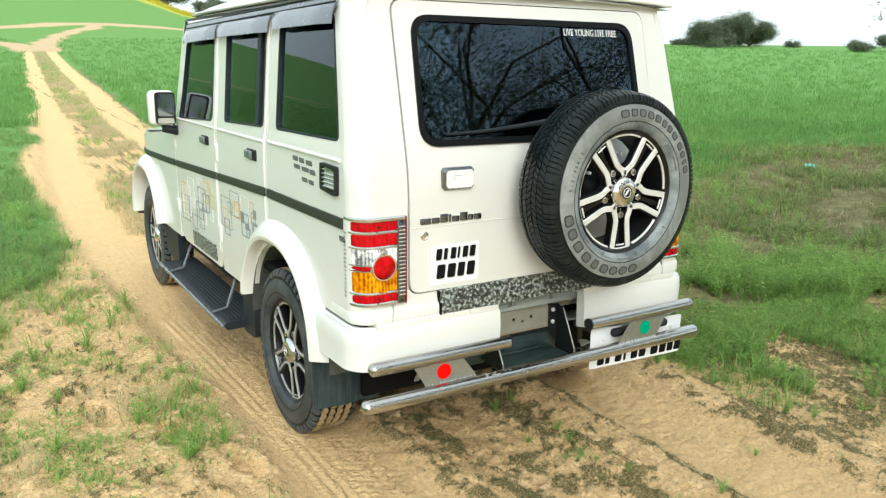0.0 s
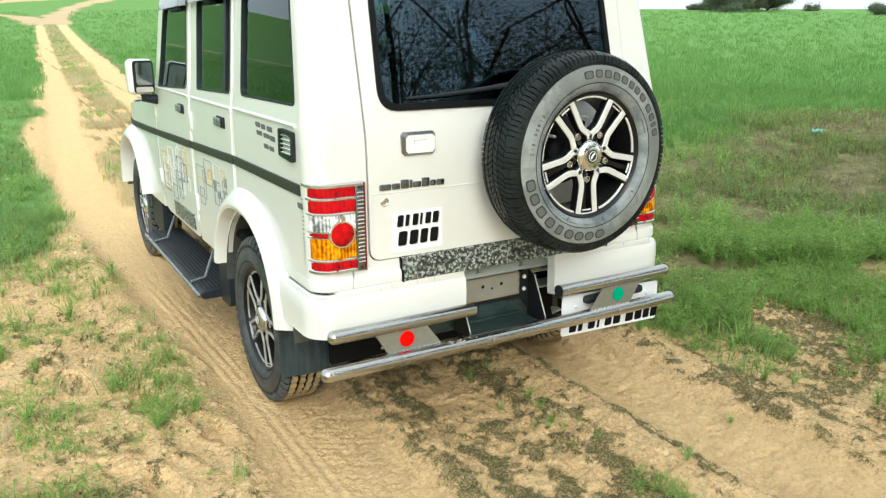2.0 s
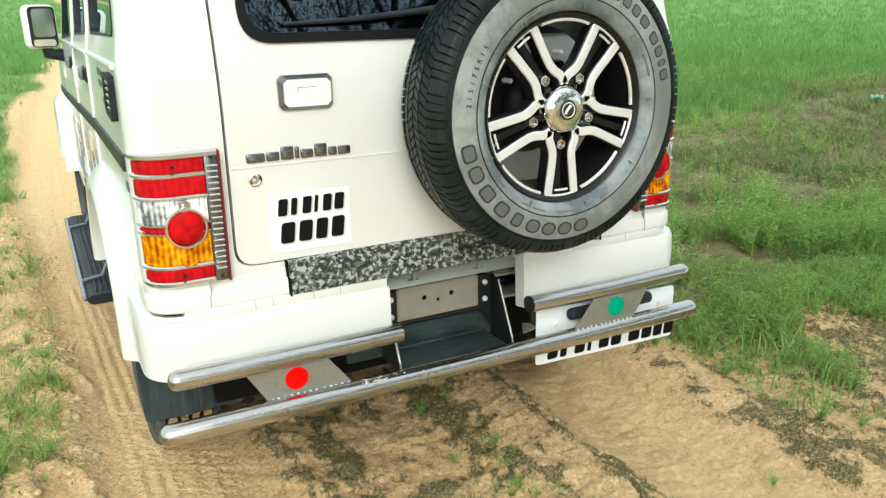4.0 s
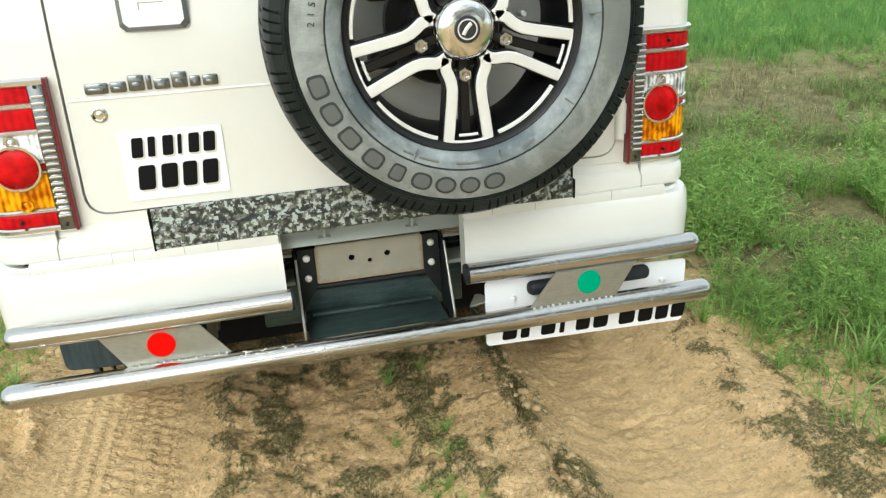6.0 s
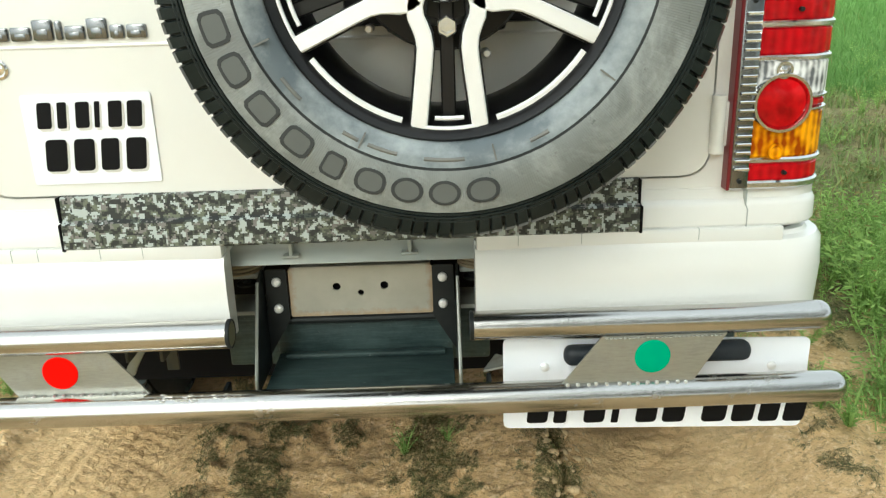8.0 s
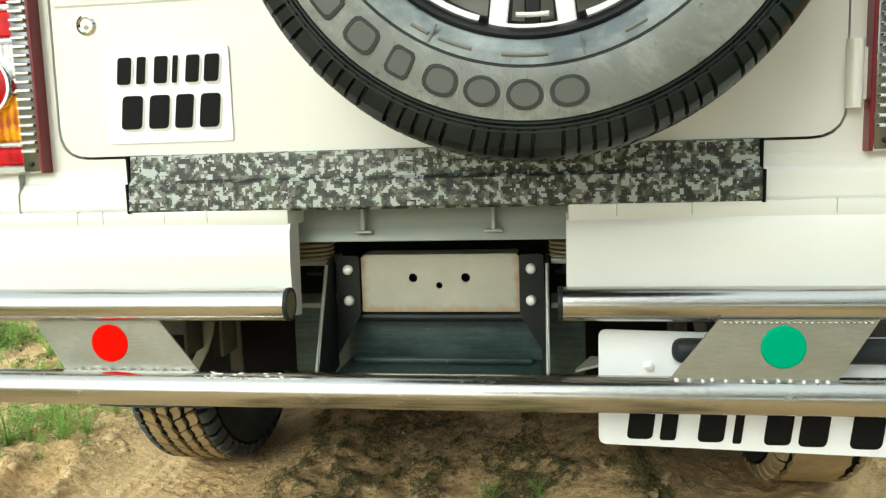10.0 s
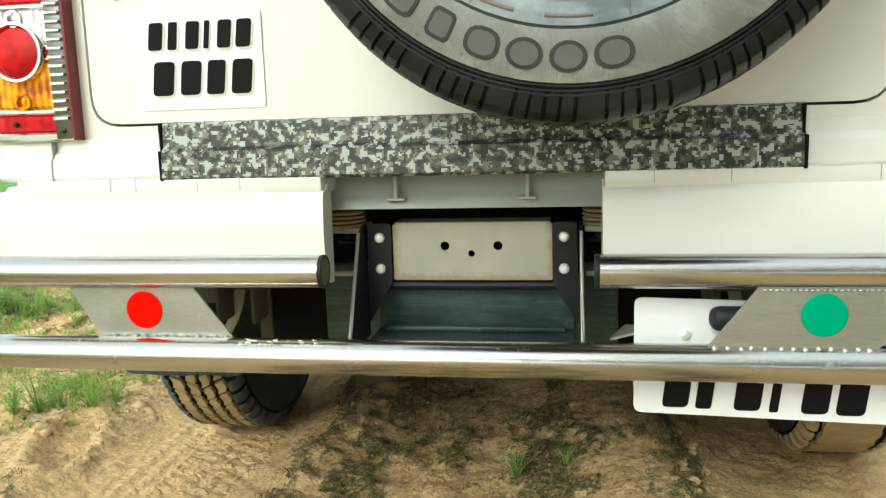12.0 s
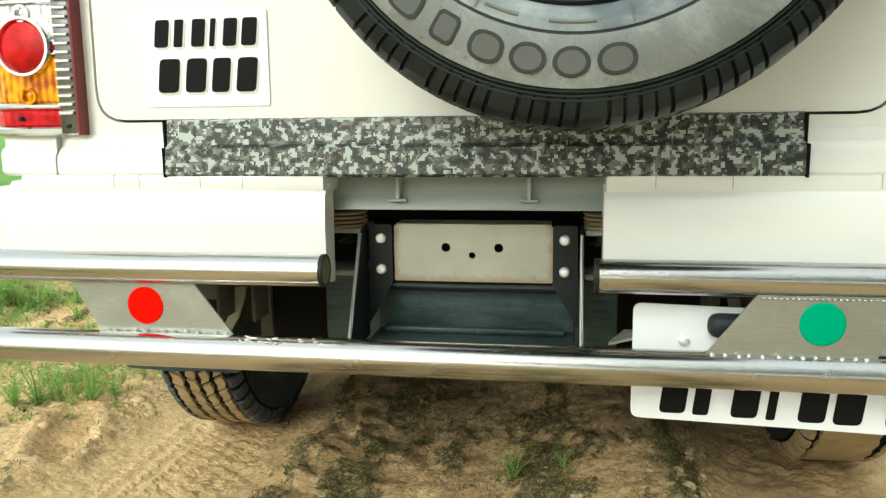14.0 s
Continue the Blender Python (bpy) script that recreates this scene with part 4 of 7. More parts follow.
def plate_bars(name, cells, y0, slope, parent, thick=0.0016, material="letter"):
    """Plain dark bars on a plate: rows of x, z, width, height, in a slanted stance."""
    for x, z, w, h in cells:
        bm = bmesh.new()
        zz = z + slope * x
        pts = rounded([(x, zz), (x + w, zz + slope * w), (x + w + h * 0.12, zz + slope * w + h), (x + h * 0.12, zz + h)], min(w, h) * 0.22, 3)
        sheet(bm, pts, [], flat_y(y0 - thick), thick, 0.05)
        part(name, bm, material, parent)


# registration sticker with plain bars
yp = yr(0.77) - 0.006
bm = bmesh.new()
sheet(bm, rounded([(-0.487, 0.703), (-0.288, 0.703), (-0.288, 0.843), (-0.487, 0.843)], 0.005), [], flat_y(yp), 0.0025, 0.05)
sticker = part("registration_sticker", bm, "plate_white", tail_door, "white registration sticker with dark bars")
plate_bars("bar_shade", [(-0.464, 0.787, 0.022, 0.040), (-0.433, 0.787, 0.014, 0.040), (-0.405, 0.787, 0.021, 0.040), (-0.376, 0.787, 0.007, 0.040), (-0.355, 0.787, 0.021, 0.040), (-0.326, 0.787, 0.023, 0.040),
                         (-0.462, 0.720, 0.033, 0.050), (-0.418, 0.720, 0.032, 0.050), (-0.376, 0.720, 0.028, 0.050), (-0.337, 0.720, 0.031, 0.050)], yp, 0.0, tail_door, 0.0008, "decal_silver")
plate_bars("bar_mark", [(-0.467, 0.791, 0.022, 0.040), (-0.436, 0.791, 0.014, 0.040), (-0.408, 0.791, 0.021, 0.040), (-0.379, 0.791, 0.008, 0.040),
                        (-0.358, 0.791, 0.021, 0.040), (-0.329, 0.791, 0.023, 0.040)], yp, 0.0, tail_door)
plate_bars("bar_mark", [(-0.465, 0.724, 0.033, 0.050), (-0.421, 0.724, 0.032, 0.050), (-0.379, 0.724, 0.028, 0.050), (-0.340, 0.724, 0.031, 0.050)], yp, 0.0, tail_door)
# hinges
for zc in (0.765, 1.02):
    bm = bmesh.new()
    tube(bm, [(0.583, yr(zc) - 0.010, zc - 0.045), (0.583, yr(zc) - 0.010, zc), (0.583, yr(zc) - 0.010, zc + 0.045)], 0.011, 14)
    box(bm, (0.583, yr(zc) - 0.008, zc - 0.035), (0.612, yr(zc) + 0.006, zc + 0.035), 0.003)
    part("hinge", bm, "paint", suv)

# roof with its gutter
bm = bmesh.new()
rows = []
for k in range(25):
    t = k / 24
    y = 0.205 + t * (2.36 - 0.205)
    w = 0.715 - 0.05 * max(0, (t - 0.8) / 0.2) ** 2
    crown = 0.115 * (1 - (2 * t - 1) ** 6 * 0.35) - 0.05 * max(0, (t - 0.85) / 0.15) ** 2 - 0.06 * max(0, (0.05 - t) / 0.05)
    row = []
    for j in range(21):
        a = -1 + 2 * j / 20
        row.append((w * a, y, 1.694 + crown * (1 - abs(a) ** 3.2)))
    rows.append(row)
grid_face(bm, rows)
lo = [[(p[0], p[1], p[2] - 0.02) for p in r] for r in rows]
grid_face(bm, lo)
edge = [r[0] for r in rows] + rows[-1][1:] + [r[-1] for r in reversed(rows[:-1])] + list(reversed(rows[0][1:-1]))
sweep(bm, [(p, Vector((p[0], p[1] - 1.28, 0)).normalized(), (0, 0, 1)) for p in edge], [(-0.012, -0.010), (0.006, -0.009), (0.009, -0.004), (0.006, 0.002), (-0.012, 0.002)], closed=True)
part("roof", bm, "paint", suv)

# sides
W_Q = rounded([(0.224, 1.200), (0.832, 1.194), (0.832, 1.604), (0.318, 1.612)], [0.03, 0.03, 0.03, 0.03])
W_R = rounded([(0.985, 1.190), (1.535, 1.176), (1.535, 1.588), (0.985, 1.597)], 0.03)
W_F = rounded([(1.740, 1.166), (2.400, 1.140), (2.272, 1.552), (1.740, 1.580)], 0.03)
WHEEL_Y, WHEEL_Z, WHEEL_X = (0.835, 3.44), 0.265, 0.660
ARCH_Y, ARCH_Z = (0.750, 3.417), 0.298


def arch(cy, r, a0, a1, n=16):
    return [(cy + r * math.cos(radians(a0 + (a1 - a0) * k / n)), ARCH_Z + r * math.sin(radians(a0 + (a1 - a0) * k / n))) for k in range(n + 1)]


def belt(y):
    return float(np.interp(y, [0.2, 0.93, 2.69, 3.55], [0.934, 0.930, 0.868, 0.846]))


def glass_pane(hole, s, name="window_pane"):
    bm = bmesh.new()
    cy, cz = sum(p[0] for p in hole) / len(hole), sum(p[1] for p in hole) / len(hole)
    big = [(cy + (y - cy) * 1.02, cz + (z - cz) * 1.03) for y, z in hole]
    sheet(bm, big, [], side_place(s, -0.009), 0.004, 0.08)
    return bm


def gasket(hole, s, w=0.008, off=0.003):
    cy, cz = sum(p[0] for p in hole) / len(hole), sum(p[1] for p in hole) / len(hole)
    inner = [(y + (cy - y) / max(abs(cy - y), abs(cz - z)) * w * 0.9, z + (cz - z) / max(abs(cy - y), abs(cz - z)) * w) for y, z in hole]
    bm = bmesh.new()
    sheet(bm, hole, [inner], side_place(s, off), 0.020, 0.06)
    return bm


for s in (-1, 1):
    # quarter panel
    bm = bmesh.new()
    outer = [(yr(z) + CR, z) for z in reversed(zs(0.60, 1.66, 14))] + [(0.30, 0.60)]
    outer += list(reversed(arch(0.750, 0.445, 62, 136, 12)))
    outer += [(0.926, 0.75), (0.926, 1.66)]
    sheet(bm, outer, [W_Q], side_place(s), 0.02, 0.06)
    quarter = part("quarter_panel", bm, "paint", suv)
    part("window_seal", gasket(W_Q, s), "plastic_black", quarter, "black rubber window seal")
    g = part("window_pane", glass_pane(W_Q, s), "side_glass", quarter, "tinted side glass")
    g.visible_shadow = False
    # rear side door
    bm = bmesh.new()
    outer = [(0.934, 1.66), (0.934, 0.76)] + list(reversed(arch(0.750, 0.452, 18, 62, 8))) + [(1.20, 0.432), (1.655, 0.432), (1.655, 1.66)]
    outer = outer[::-1]
    sheet(bm, outer, [W_R], side_place(s), 0.02, 0.06)
    rdoor = part("side_door", bm, "paint", suv)
    part("window_seal", gasket(W_R, s), "plastic_black", rdoor, "black rubber window seal")
    g = part("window_pane", glass_pane(W_R, s), "clear_glass", rdoor, "tinted side glass")
    g.visible_shadow = False
    bm = bmesh.new()
    sweep(bm, [((s * (xs(z) - 0.006), 1.075, z), (s, 0, 0), (0, 1, 0)) for z in zs(1.188, 1.590, 5)], [(-0.006, -0.02), (0.006, -0.02), (0.006, 0.02), (-0.006, 0.02)])
    part("window_divider", bm, "plastic_black", rdoor)
    # front side door
    bm = bmesh.new()
    outer = rounded([(1.664, 0.432), (2.50, 0.432), (2.53, 0.80), (2.52, 1.12), (2.36, 1.66), (1.664, 1.66)], [0.06, 0.10, 0.02, 0.02, 0.02, 0.01])
    sheet(bm, outer, [W_F], side_place(s), 0.02, 0.06)
    fdoor = part("side_door", bm, "paint", suv)
    part("window_seal", gasket(W_F, s), "plastic_black", fdoor, "black rubber window seal")
    g = part("window_pane", glass_pane(W_F, s), "clear_glass", fdoor, "tinted side glass")
    g.visible_shadow = False
    # front wing
    bm = bmesh.new()
    outer = [(2.538, 0.432), (2.98, 0.432)] + list(reversed(arch(3.417, 0.445, 15, 162, 18))) + [(3.88, 0.42), (3.88, 0.93), (2.54, 1.06)]
    outer[1] = (2.97, 0.432)
    sheet(bm, outer, [], lambda u, v, d: (s * (xs(v) - d - 0.10 * max(0, (u - 3.2) / 0.7) ** 2), u, v), 0.02, 0.06)
    wing = part("front_wing", bm, "paint", suv)
    # raised panel edges, as pressed into the doors
    for parent, ys in ((rdoor, (0.96, 1.63)), (fdoor, (1.69, 2.47))):
        bm = bmesh.new()
        pts = [(s * (xs(1.135) + 0.001), y, 1.135) for y in zs(ys[0], ys[1], 6)]
        tube(bm, pts, 0.007, 8)
        part("press_line", bm, "paint", parent)
        bm = bmesh.new()
        yy = ys[0]
        tube(bm, [(s * (xs(z) + 0.0005), yy - 0.006, z) for z in zs(0.52 if yy > 1.2 else 0.80, 1.62, 10)], 0.005, 8)
        part("press_line", bm, "paint", parent)
    bm = bmesh.new()
    tube(bm, [(s * (xs(1.135) + 0.001), y, 1.140) for y in zs(0.20, 0.90, 6)], 0.007, 8)
    part("press_line", bm, "paint", quarter)
    # dark belt strip
    for parent, a, b in ((quarter, 0.172, 0.918), (rdoor, 0.945, 1.645), (fdoor, 1.675, 2.515), (wing, 2.55, 3.60)):
        bm = bmesh.new()
        sec = [(-0.004, -0.019), (0.006, -0.018), (0.008, 0.0), (0.006, 0.018), (-0.004, 0.019)]
        sweep(bm, [((s * (xs(0.9) - 0.10 * max(0, (y - 3.2) / 0.7) ** 2), y, belt(y)), (s, 0, 0), (0, 0, 1)) for y in zs(a, b, 8)], sec)
        part("belt_strip", bm, "stripe", parent, "dark olive belt strip")
    # rain visors
    for a, b, z0, z1 in ((0.30, 0.885, 1.605, 1.600), (0.925, 1.64, 1.592, 1.585), (1.675, 2.28, 1.580, 1.565)):
        bm = bmesh.new()
        sec = [(0.0, 0.040), (0.014, 0.038), (0.036, 0.012), (0.044, -0.026), (0.039, -0.027), (0.030, 0.008), (0.010, 0.030), (0.0, 0.032)]
        n = 8
        path = []
        for k in range(n + 1):
            t = k / n
            z = z0 + (z1 - z0) * t
            pinch = 0.55 if k in (0, n) else 1.0
            path.append(((s * xs(z), a + (b - a) * t, z), (s * pinch, 0, 0), (0, 0, 1)))
        sweep(bm, path, sec)
        part("rain_visor", bm, "visor", suv, "grey smoked rain visor")
    # gutter strip above the visors, its shade put into a grey colour
    bm = bmesh.new()
    sheet(bm, [(0.31, 1.634), (2.30, 1.608), (2.30, 1.640), (0.31, 1.672)], [], side_place(s, 0.004), 0.008, 0.08)
    part("gutter", bm, "visor", suv, "roof gutter coloured grey for its shade")
    bm = bmesh.new()
    tube(bm, [(s * (xs(1.665) + 0.006), 0.30 + 2.0 * t, 1.676 - 0.034 * t) for t in zs(0, 1, 10)], 0.004, 8)
    tube(bm, [(s * (xs(1.64) + 0.008), 0.31 + 1.98 * t, 1.650 - 0.030 * t) for t in zs(0, 1, 10)], 0.003, 8)
    part("gutter_line", bm, "seal_black", suv, "dark roof gutter lines")
    # door handles
    for parent, y, z in ((rdoor, 1.115, 1.066), (fdoor, 1.86, 1.062)):
        bm = bmesh.new()
        box(bm, (s * xs(z) - 0.006, y - 0.062, z - 0.024), (s * xs(z) + 0.008, y + 0.062, z + 0.024), 0.006)
        h = part("door_handle", bm, "black_steel", parent, "dark door handle cup")
        bm = bmesh.new()
        x0 = s * (xs(z) + 0.013)
        box(bm, (x0 - 0.006, y - 0.030, z - 0.017), (x0 + 0.006, y + 0.058, z + 0.019), 0.005, 3)
        part("door_handle", bm, "visor", parent, "grey flap handle")
    # hinges on the door edges
    for parent, y, z in ((rdoor, 1.66, 1.02), (rdoor, 1.66, 0.62), (fdoor, 2.525, 1.00), (fdoor, 2.525, 0.62)):
        bm = bmesh.new()
        box(bm, (s * xs(z) - 0.01, y - 0.022, z - 0.045), (s * xs(z) + 0.018, y + 0.022, z + 0.045), 0.010, 3)
        part("hinge", bm, "paint", parent)
    # wheel-arch flares
    for cy in ARCH_Y:
        rel = [(0.455, 0.135), (0.435, 0.22), (0.39, 0.30), (0.315, 0.385), (0.20, 0.445), (0.06, 0.465), (-0.08, 0.455), (-0.20, 0.405), (-0.285, 0.325), (-0.335, 0.23), (-0.355, 0.15), (-0.362, 0.09)]
        if cy > 2:
            rel = [(-a, b) for a, b in reversed(rel)]
            rel = [(a * 0.98, b) for a, b in rel]
        fine = []
        for k in range(len(rel) - 1):
            p0, p1, p2, p3 = (Vector(rel[max(0, min(len(rel) - 1, j))]) for j in (k - 1, k, k + 1, k + 2))
            fine += [tuple(0.5 * ((2 * p1) + (p2 - p0) * t + (2 * p0 - 5 * p1 + 4 * p2 - p3) * t * t + (3 * p1 - p0 - 3 * p2 + p3) * t ** 3)) for t in (0.0, 0.33, 0.67)]
        rel = fine + [rel[-1]]
        bm = bmesh.new()
        path = []
        for k, (a, b) in enumerate(rel):
            p0, p1 = Vector(rel[max(0, k - 1)]), Vector(rel[min(len(rel) - 1, k + 1)])
            d = (p1 - p0).normalized()
            nrm = Vector((-d.y, d.x))
            if nrm.dot(Vector((a, b))) < 0:
                nrm = -nrm
            path.append(((s * 0.76, cy + a, ARCH_Z + b), (s, 0, 0), (0, nrm.x, nrm.y)))
        sec = [(-0.05, -0.018), (0.048, -0.018), (0.060, -0.012), (0.064, 0.002), (0.058, 0.020), (0.032, 0.050), (0.014, 0.066), (0.0, 0.070), (-0.012, 0.0)]
        sweep(bm, path, sec)
        part("wheel_arch_flare", bm, "paint", suv)
        # dark arch lining
        bm = bmesh.new()
        rows = []
        for k in range(17):
            a = math.pi * k / 16
            rows.append([(s * 0.775, cy + 0.44 * math.cos(a), ARCH_Z + 0.05 + 0.40 * math.sin(a)), (s * 0.45, cy + 0.44 * math.cos(a), ARCH_Z + 0.05 + 0.40 * math.sin(a))])
        grid_face(bm, rows)
        grid_face(bm, [[(s * 0.45, cy - 0.44, 0.30), (s * 0.45, cy + 0.44, 0.30)], [(s * 0.45, cy - 0.44, 0.76), (s * 0.45, cy + 0.44, 0.76)]])
        part("arch_lining", bm, "chassis_dark", suv)
    # sill and running board
    bm = bmesh.new()
    box(bm, (s * 0.64 - 0.05, 1.24, 0.33), (s * 0.64 + 0.10, 2.95, 0.43), 0.015)
    part("sill", bm, "black_steel", suv)
    bm = bmesh.new()
    sec = rounded([(-0.10, -0.020), (0.095, -0.022), (0.110, 0.0), (0.095, 0.014), (-0.10, 0.020)], 0.01, 3)
    sweep(bm, [((s * 0.755, y, 0.235), (s, 0, 0), (0, 0, 1)) for y in zs(1.36, 2.70, 6)], sec)
    board = part("running_board", bm, "plastic_black", suv, "black ribbed running board")
    for k in range(9):
        bm = bmesh.new()
        x = s * (0.672 + 0.019 * k)
        box(bm, (x - 0.0045, 1.40, 0.246), (x + 0.0045, 2.66, 0.256), 0.002, 1)
        part("tread_rib", bm, "plastic_black", board)
    bm = bmesh.new()
    tube(bm, [(s * 0.868, y, 0.238) for y in zs(1.37, 2.69, 5)], 0.010, 10, True)
    part("board_edge", bm, "visor", board, "grey metal edge trim")
    for y in (1.56, 2.45):
        bm = bmesh.new()
        tube(bm, [(s * 0.70, y + 0.10, 0.40), (s * 0.79, y, 0.262), (s * 0.865, y - 0.01, 0.252)], 0.008, 10)
        part("board_stay", bm, "visor", board, "grey steel stay")
    # guards fore and aft of the board
    for y0, y1 in ((2.66, 2.98), (1.20, 1.37)):
        bm = bmesh.new()
        sheet(bm, rounded([(y0, 0.205), (y1, 0.26 if y0 > 2 else 0.20), (y1, 0.44), (y0, 0.44)], 0.03), [], lambda u, v, d: (s * (0.765 - d), u, v), 0.05, 0.06)
        part("splash_guard", bm, "plastic_black", suv, "black rubber splash guard")
    # camouflage scuff pieces on the sill
    for a, b, z0, z1 in ((1.76, 2.22, 0.452, 0.535), (1.215, 1.31, 0.445, 0.560)):
        bm = bmesh.new()
        sheet(bm, rounded([(a, z0), (b, z0), (b, z1), (a, z1)], 0.012), [], side_place(s, 0.006), 0.008, 0.06)
        part("scuff_plate", bm, "camo", fdoor if a > 1.6 else rdoor, "grey camouflage vinyl patch")
    # vent on the quarter panel
    bm = bmesh.new()
    vo = rounded([(0.205, 1.020), (0.340, 1.030), (0.340, 1.122), (0.205, 1.118)], 0.012)
    vi = rounded([(0.218, 1.032), (0.328, 1.041), (0.328, 1.111), (0.218, 1.107)], 0.008)
    sheet(bm, vo, [vi], side_place(s, 0.014), 0.02, 0.03)
    part("side_vent", bm, "black_steel", quarter, "dark louvred side vent")
    for k in range(5):
        bm = bmesh.new()
        z = 1.043 + 0.0145 * k
        box(bm, (s * (xs(z) + 0.006) - 0.006, 0.216, z - 0.004), (s * (xs(z) + 0.006) + 0.006, 0.331, z + 0.004), 0.002, 1)
        part("vent_slat", bm, "chrome", quarter, "chrome vent slat")
    # unreadable lettering as plain bars
    for y, z, w, h in ((0.62, 1.098, 0.050, 0.018), (0.555, 1.096, 0.045, 0.018), (0.49, 1.094, 0.055, 0.018), (0.61, 1.070, 0.060, 0.016), (0.53, 1.068, 0.065, 0.016), (0.455, 1.064, 0.05, 0.018), (0.53, 1.030, 0.05, 0.016), (0.465, 1.028, 0.045, 0.016), (0.20, 0.872, 0.045, 0.018)):
        bm = bmesh.new()
        sheet(bm, rounded([(y - w, z), (y, z), (y + 0.006, z + h), (y - w + 0.006, z + h)], 0.004, 2), [], side_place(s, 0.0022), 0.004, 0.06)
        part("lettering_bar", bm, "letter_fill", quarter)
    # sets of squares on the doors
    rng = random.Random(5)
    for parent, a, b, z0, z1, n in ((rdoor, 1.02, 1.62, 0.62, 0.85, 18), (fdoor, 1.72, 2.44, 0.54, 0.85, 26)):
        for k in range(n):
            y, z, w = rng.uniform(a, b - 0.1), rng.uniform(z0, z1 - 0.06), rng.uniform(0.04, 0.17)
            w2 = w * rng.uniform(0.7, 1.1)
            if z + w2 > 0.865:
                w2 = 0.865 - z
            col = rng.choice(["decal_grey", "decal_grey", "decal_silver", "gold"])
            bm = bmesh.new()
            sq = [(y, z), (y + w, z), (y + w, z + w2), (y, z + w2)]
            e = 0.0038
            hole = [] if (w < 0.06 and k % 2) else [[(y + e, z + e), (y + w - e, z + e), (y + w - e, z + w2 - e), (y + e, z + w2 - e)]]
            sheet(bm, sq, hole, side_place(s, 0.0012 + 0.00012 * k), 0.004, 0.08)
            part("square_decal", bm, col, parent)
    # outside mirror
    bm = bmesh.new()
    box(bm, (s * 0.852 - 0.070, 2.405, 1.098), (s * 0.852 + 0.070, 2.50, 1.290), 0.03, 4)
    mir = part("side_mirror", bm, "paint", suv, "white side mirror with black face")
    bm = bmesh.new()
    sheet(bm, rounded([(s * 0.840 - 0.055, 1.106), (s * 0.840 + 0.055, 1.106), (s * 0.840 + 0.055, 1.282), (s * 0.840 - 0.055, 1.282)], 0.022), [], flat_y(2.401), 0.006, 0.06)
    part("mirror_surround", bm, "gloss_black", mir)
    bm = bmesh.new()
    sheet(bm, rounded([(s * 0.836 - 0.044, 1.150), (s * 0.836 + 0.044, 1.150), (s * 0.836 + 0.044, 1.272), (s * 0.836 - 0.044, 1.272)], 0.018), [], flat_y(2.397), 0.003, 0.06)
    part("mirror_glass", bm, "mirror", mir)
    bm = bmesh.new()
    sheet(bm, rounded([(s * 0.840 - 0.046, 1.110), (s * 0.840 + 0.046, 1.110), (s * 0.840 + 0.044, 1.140), (s * 0.840 - 0.044, 1.140)], 0.010), [], flat_y(2.397), 0.003, 0.06)
    part("mirror_glass", bm, "chrome", mir, "narrow lower mirror")
    bm = bmesh.new()
    tube(bm, [(s * 0.75, 2.46, 1.06), (s * 0.79, 2.455, 1.07), (s * 0.83, 2.45, 1.075), (s * 0.835, 2.45, 1.13)], 0.028, 12)
    part("mirror_arm", bm, "plastic_black", mir)
    # rear mud flap
    bm = bmesh.new()
    sheet(bm, rounded([(s * 0.515, 0.158), (s * 0.788, 0.157), (s * 0.796, 0.46), (s * 0.505, 0.46)], 0.025), [], lambda u, v, d: (u, 0.435 + 0.03 * (0.46 - v) + d + 0.006 * math.sin(u * 40), v), 0.010, 0.04)
    part("mud_flap", bm, "mudflap", suv, "worn black rubber mud flap")

# windscreen, bonnet and nose
bm = bmesh.new()
rows = [[(x * (1 - 0.07 * t), 2.66 - 0.30 * t + 0.05 * (1 - (x / 0.7) ** 2), 1.06 + 0.56 * t) for x in zs(-0.70, 0.70, 10)] for t in zs(0, 1, 6)]
grid_face(bm, rows)
part("windscreen", bm, "side_glass", suv, "clear windscreen").visible_shadow = False
for s in (-1, 1):
    bm = bmesh.new()
    tube(bm, [(s * 0.735, 2.60, 1.05), (s * 0.705, 2.44, 1.38), (s * 0.685, 2.32, 1.66)], 0.035, 10)
    part("windscreen_pillar", bm, "gloss_black", suv)
bm = bmesh.new()
rows = []
for y in zs(2.56, 3.86, 10):
    w = 0.765 - 0.10 * max(0, (y - 3.2) / 0.7) ** 2
    zt = 1.06 - 0.10 * (y - 2.56) / 1.3
    rows.append([(w * a, y, zt + 0.035 * (1 - abs(a) ** 4)) for a in zs(-1, 1, 14)])
grid_face(bm, rows)
part("bonnet", bm, "paint", suv)
bm = bmesh.new()
box(bm, (-0.68, 3.80, 0.42), (0.68, 3.90, 0.965), 0.03)
part("nose", bm, "paint", suv)
bm = bmesh.new()
box(bm, (-0.78, 3.84, 0.36), (0.78, 3.98, 0.56), 0.04)
part("front_bumper", bm, "plastic_black", suv)

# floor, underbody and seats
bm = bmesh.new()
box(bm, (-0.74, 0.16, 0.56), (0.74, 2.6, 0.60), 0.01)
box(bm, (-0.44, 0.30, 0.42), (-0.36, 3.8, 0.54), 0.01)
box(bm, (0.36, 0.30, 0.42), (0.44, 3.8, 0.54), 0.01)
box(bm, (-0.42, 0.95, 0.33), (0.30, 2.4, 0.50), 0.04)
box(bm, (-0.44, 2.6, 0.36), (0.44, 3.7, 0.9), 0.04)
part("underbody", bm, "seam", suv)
bm = bmesh.new()
tube(bm, [(-0.60, 0.835, 0.265), (-0.12, 0.835, 0.265), (0.60, 0.835, 0.265)], 0.045, 14)
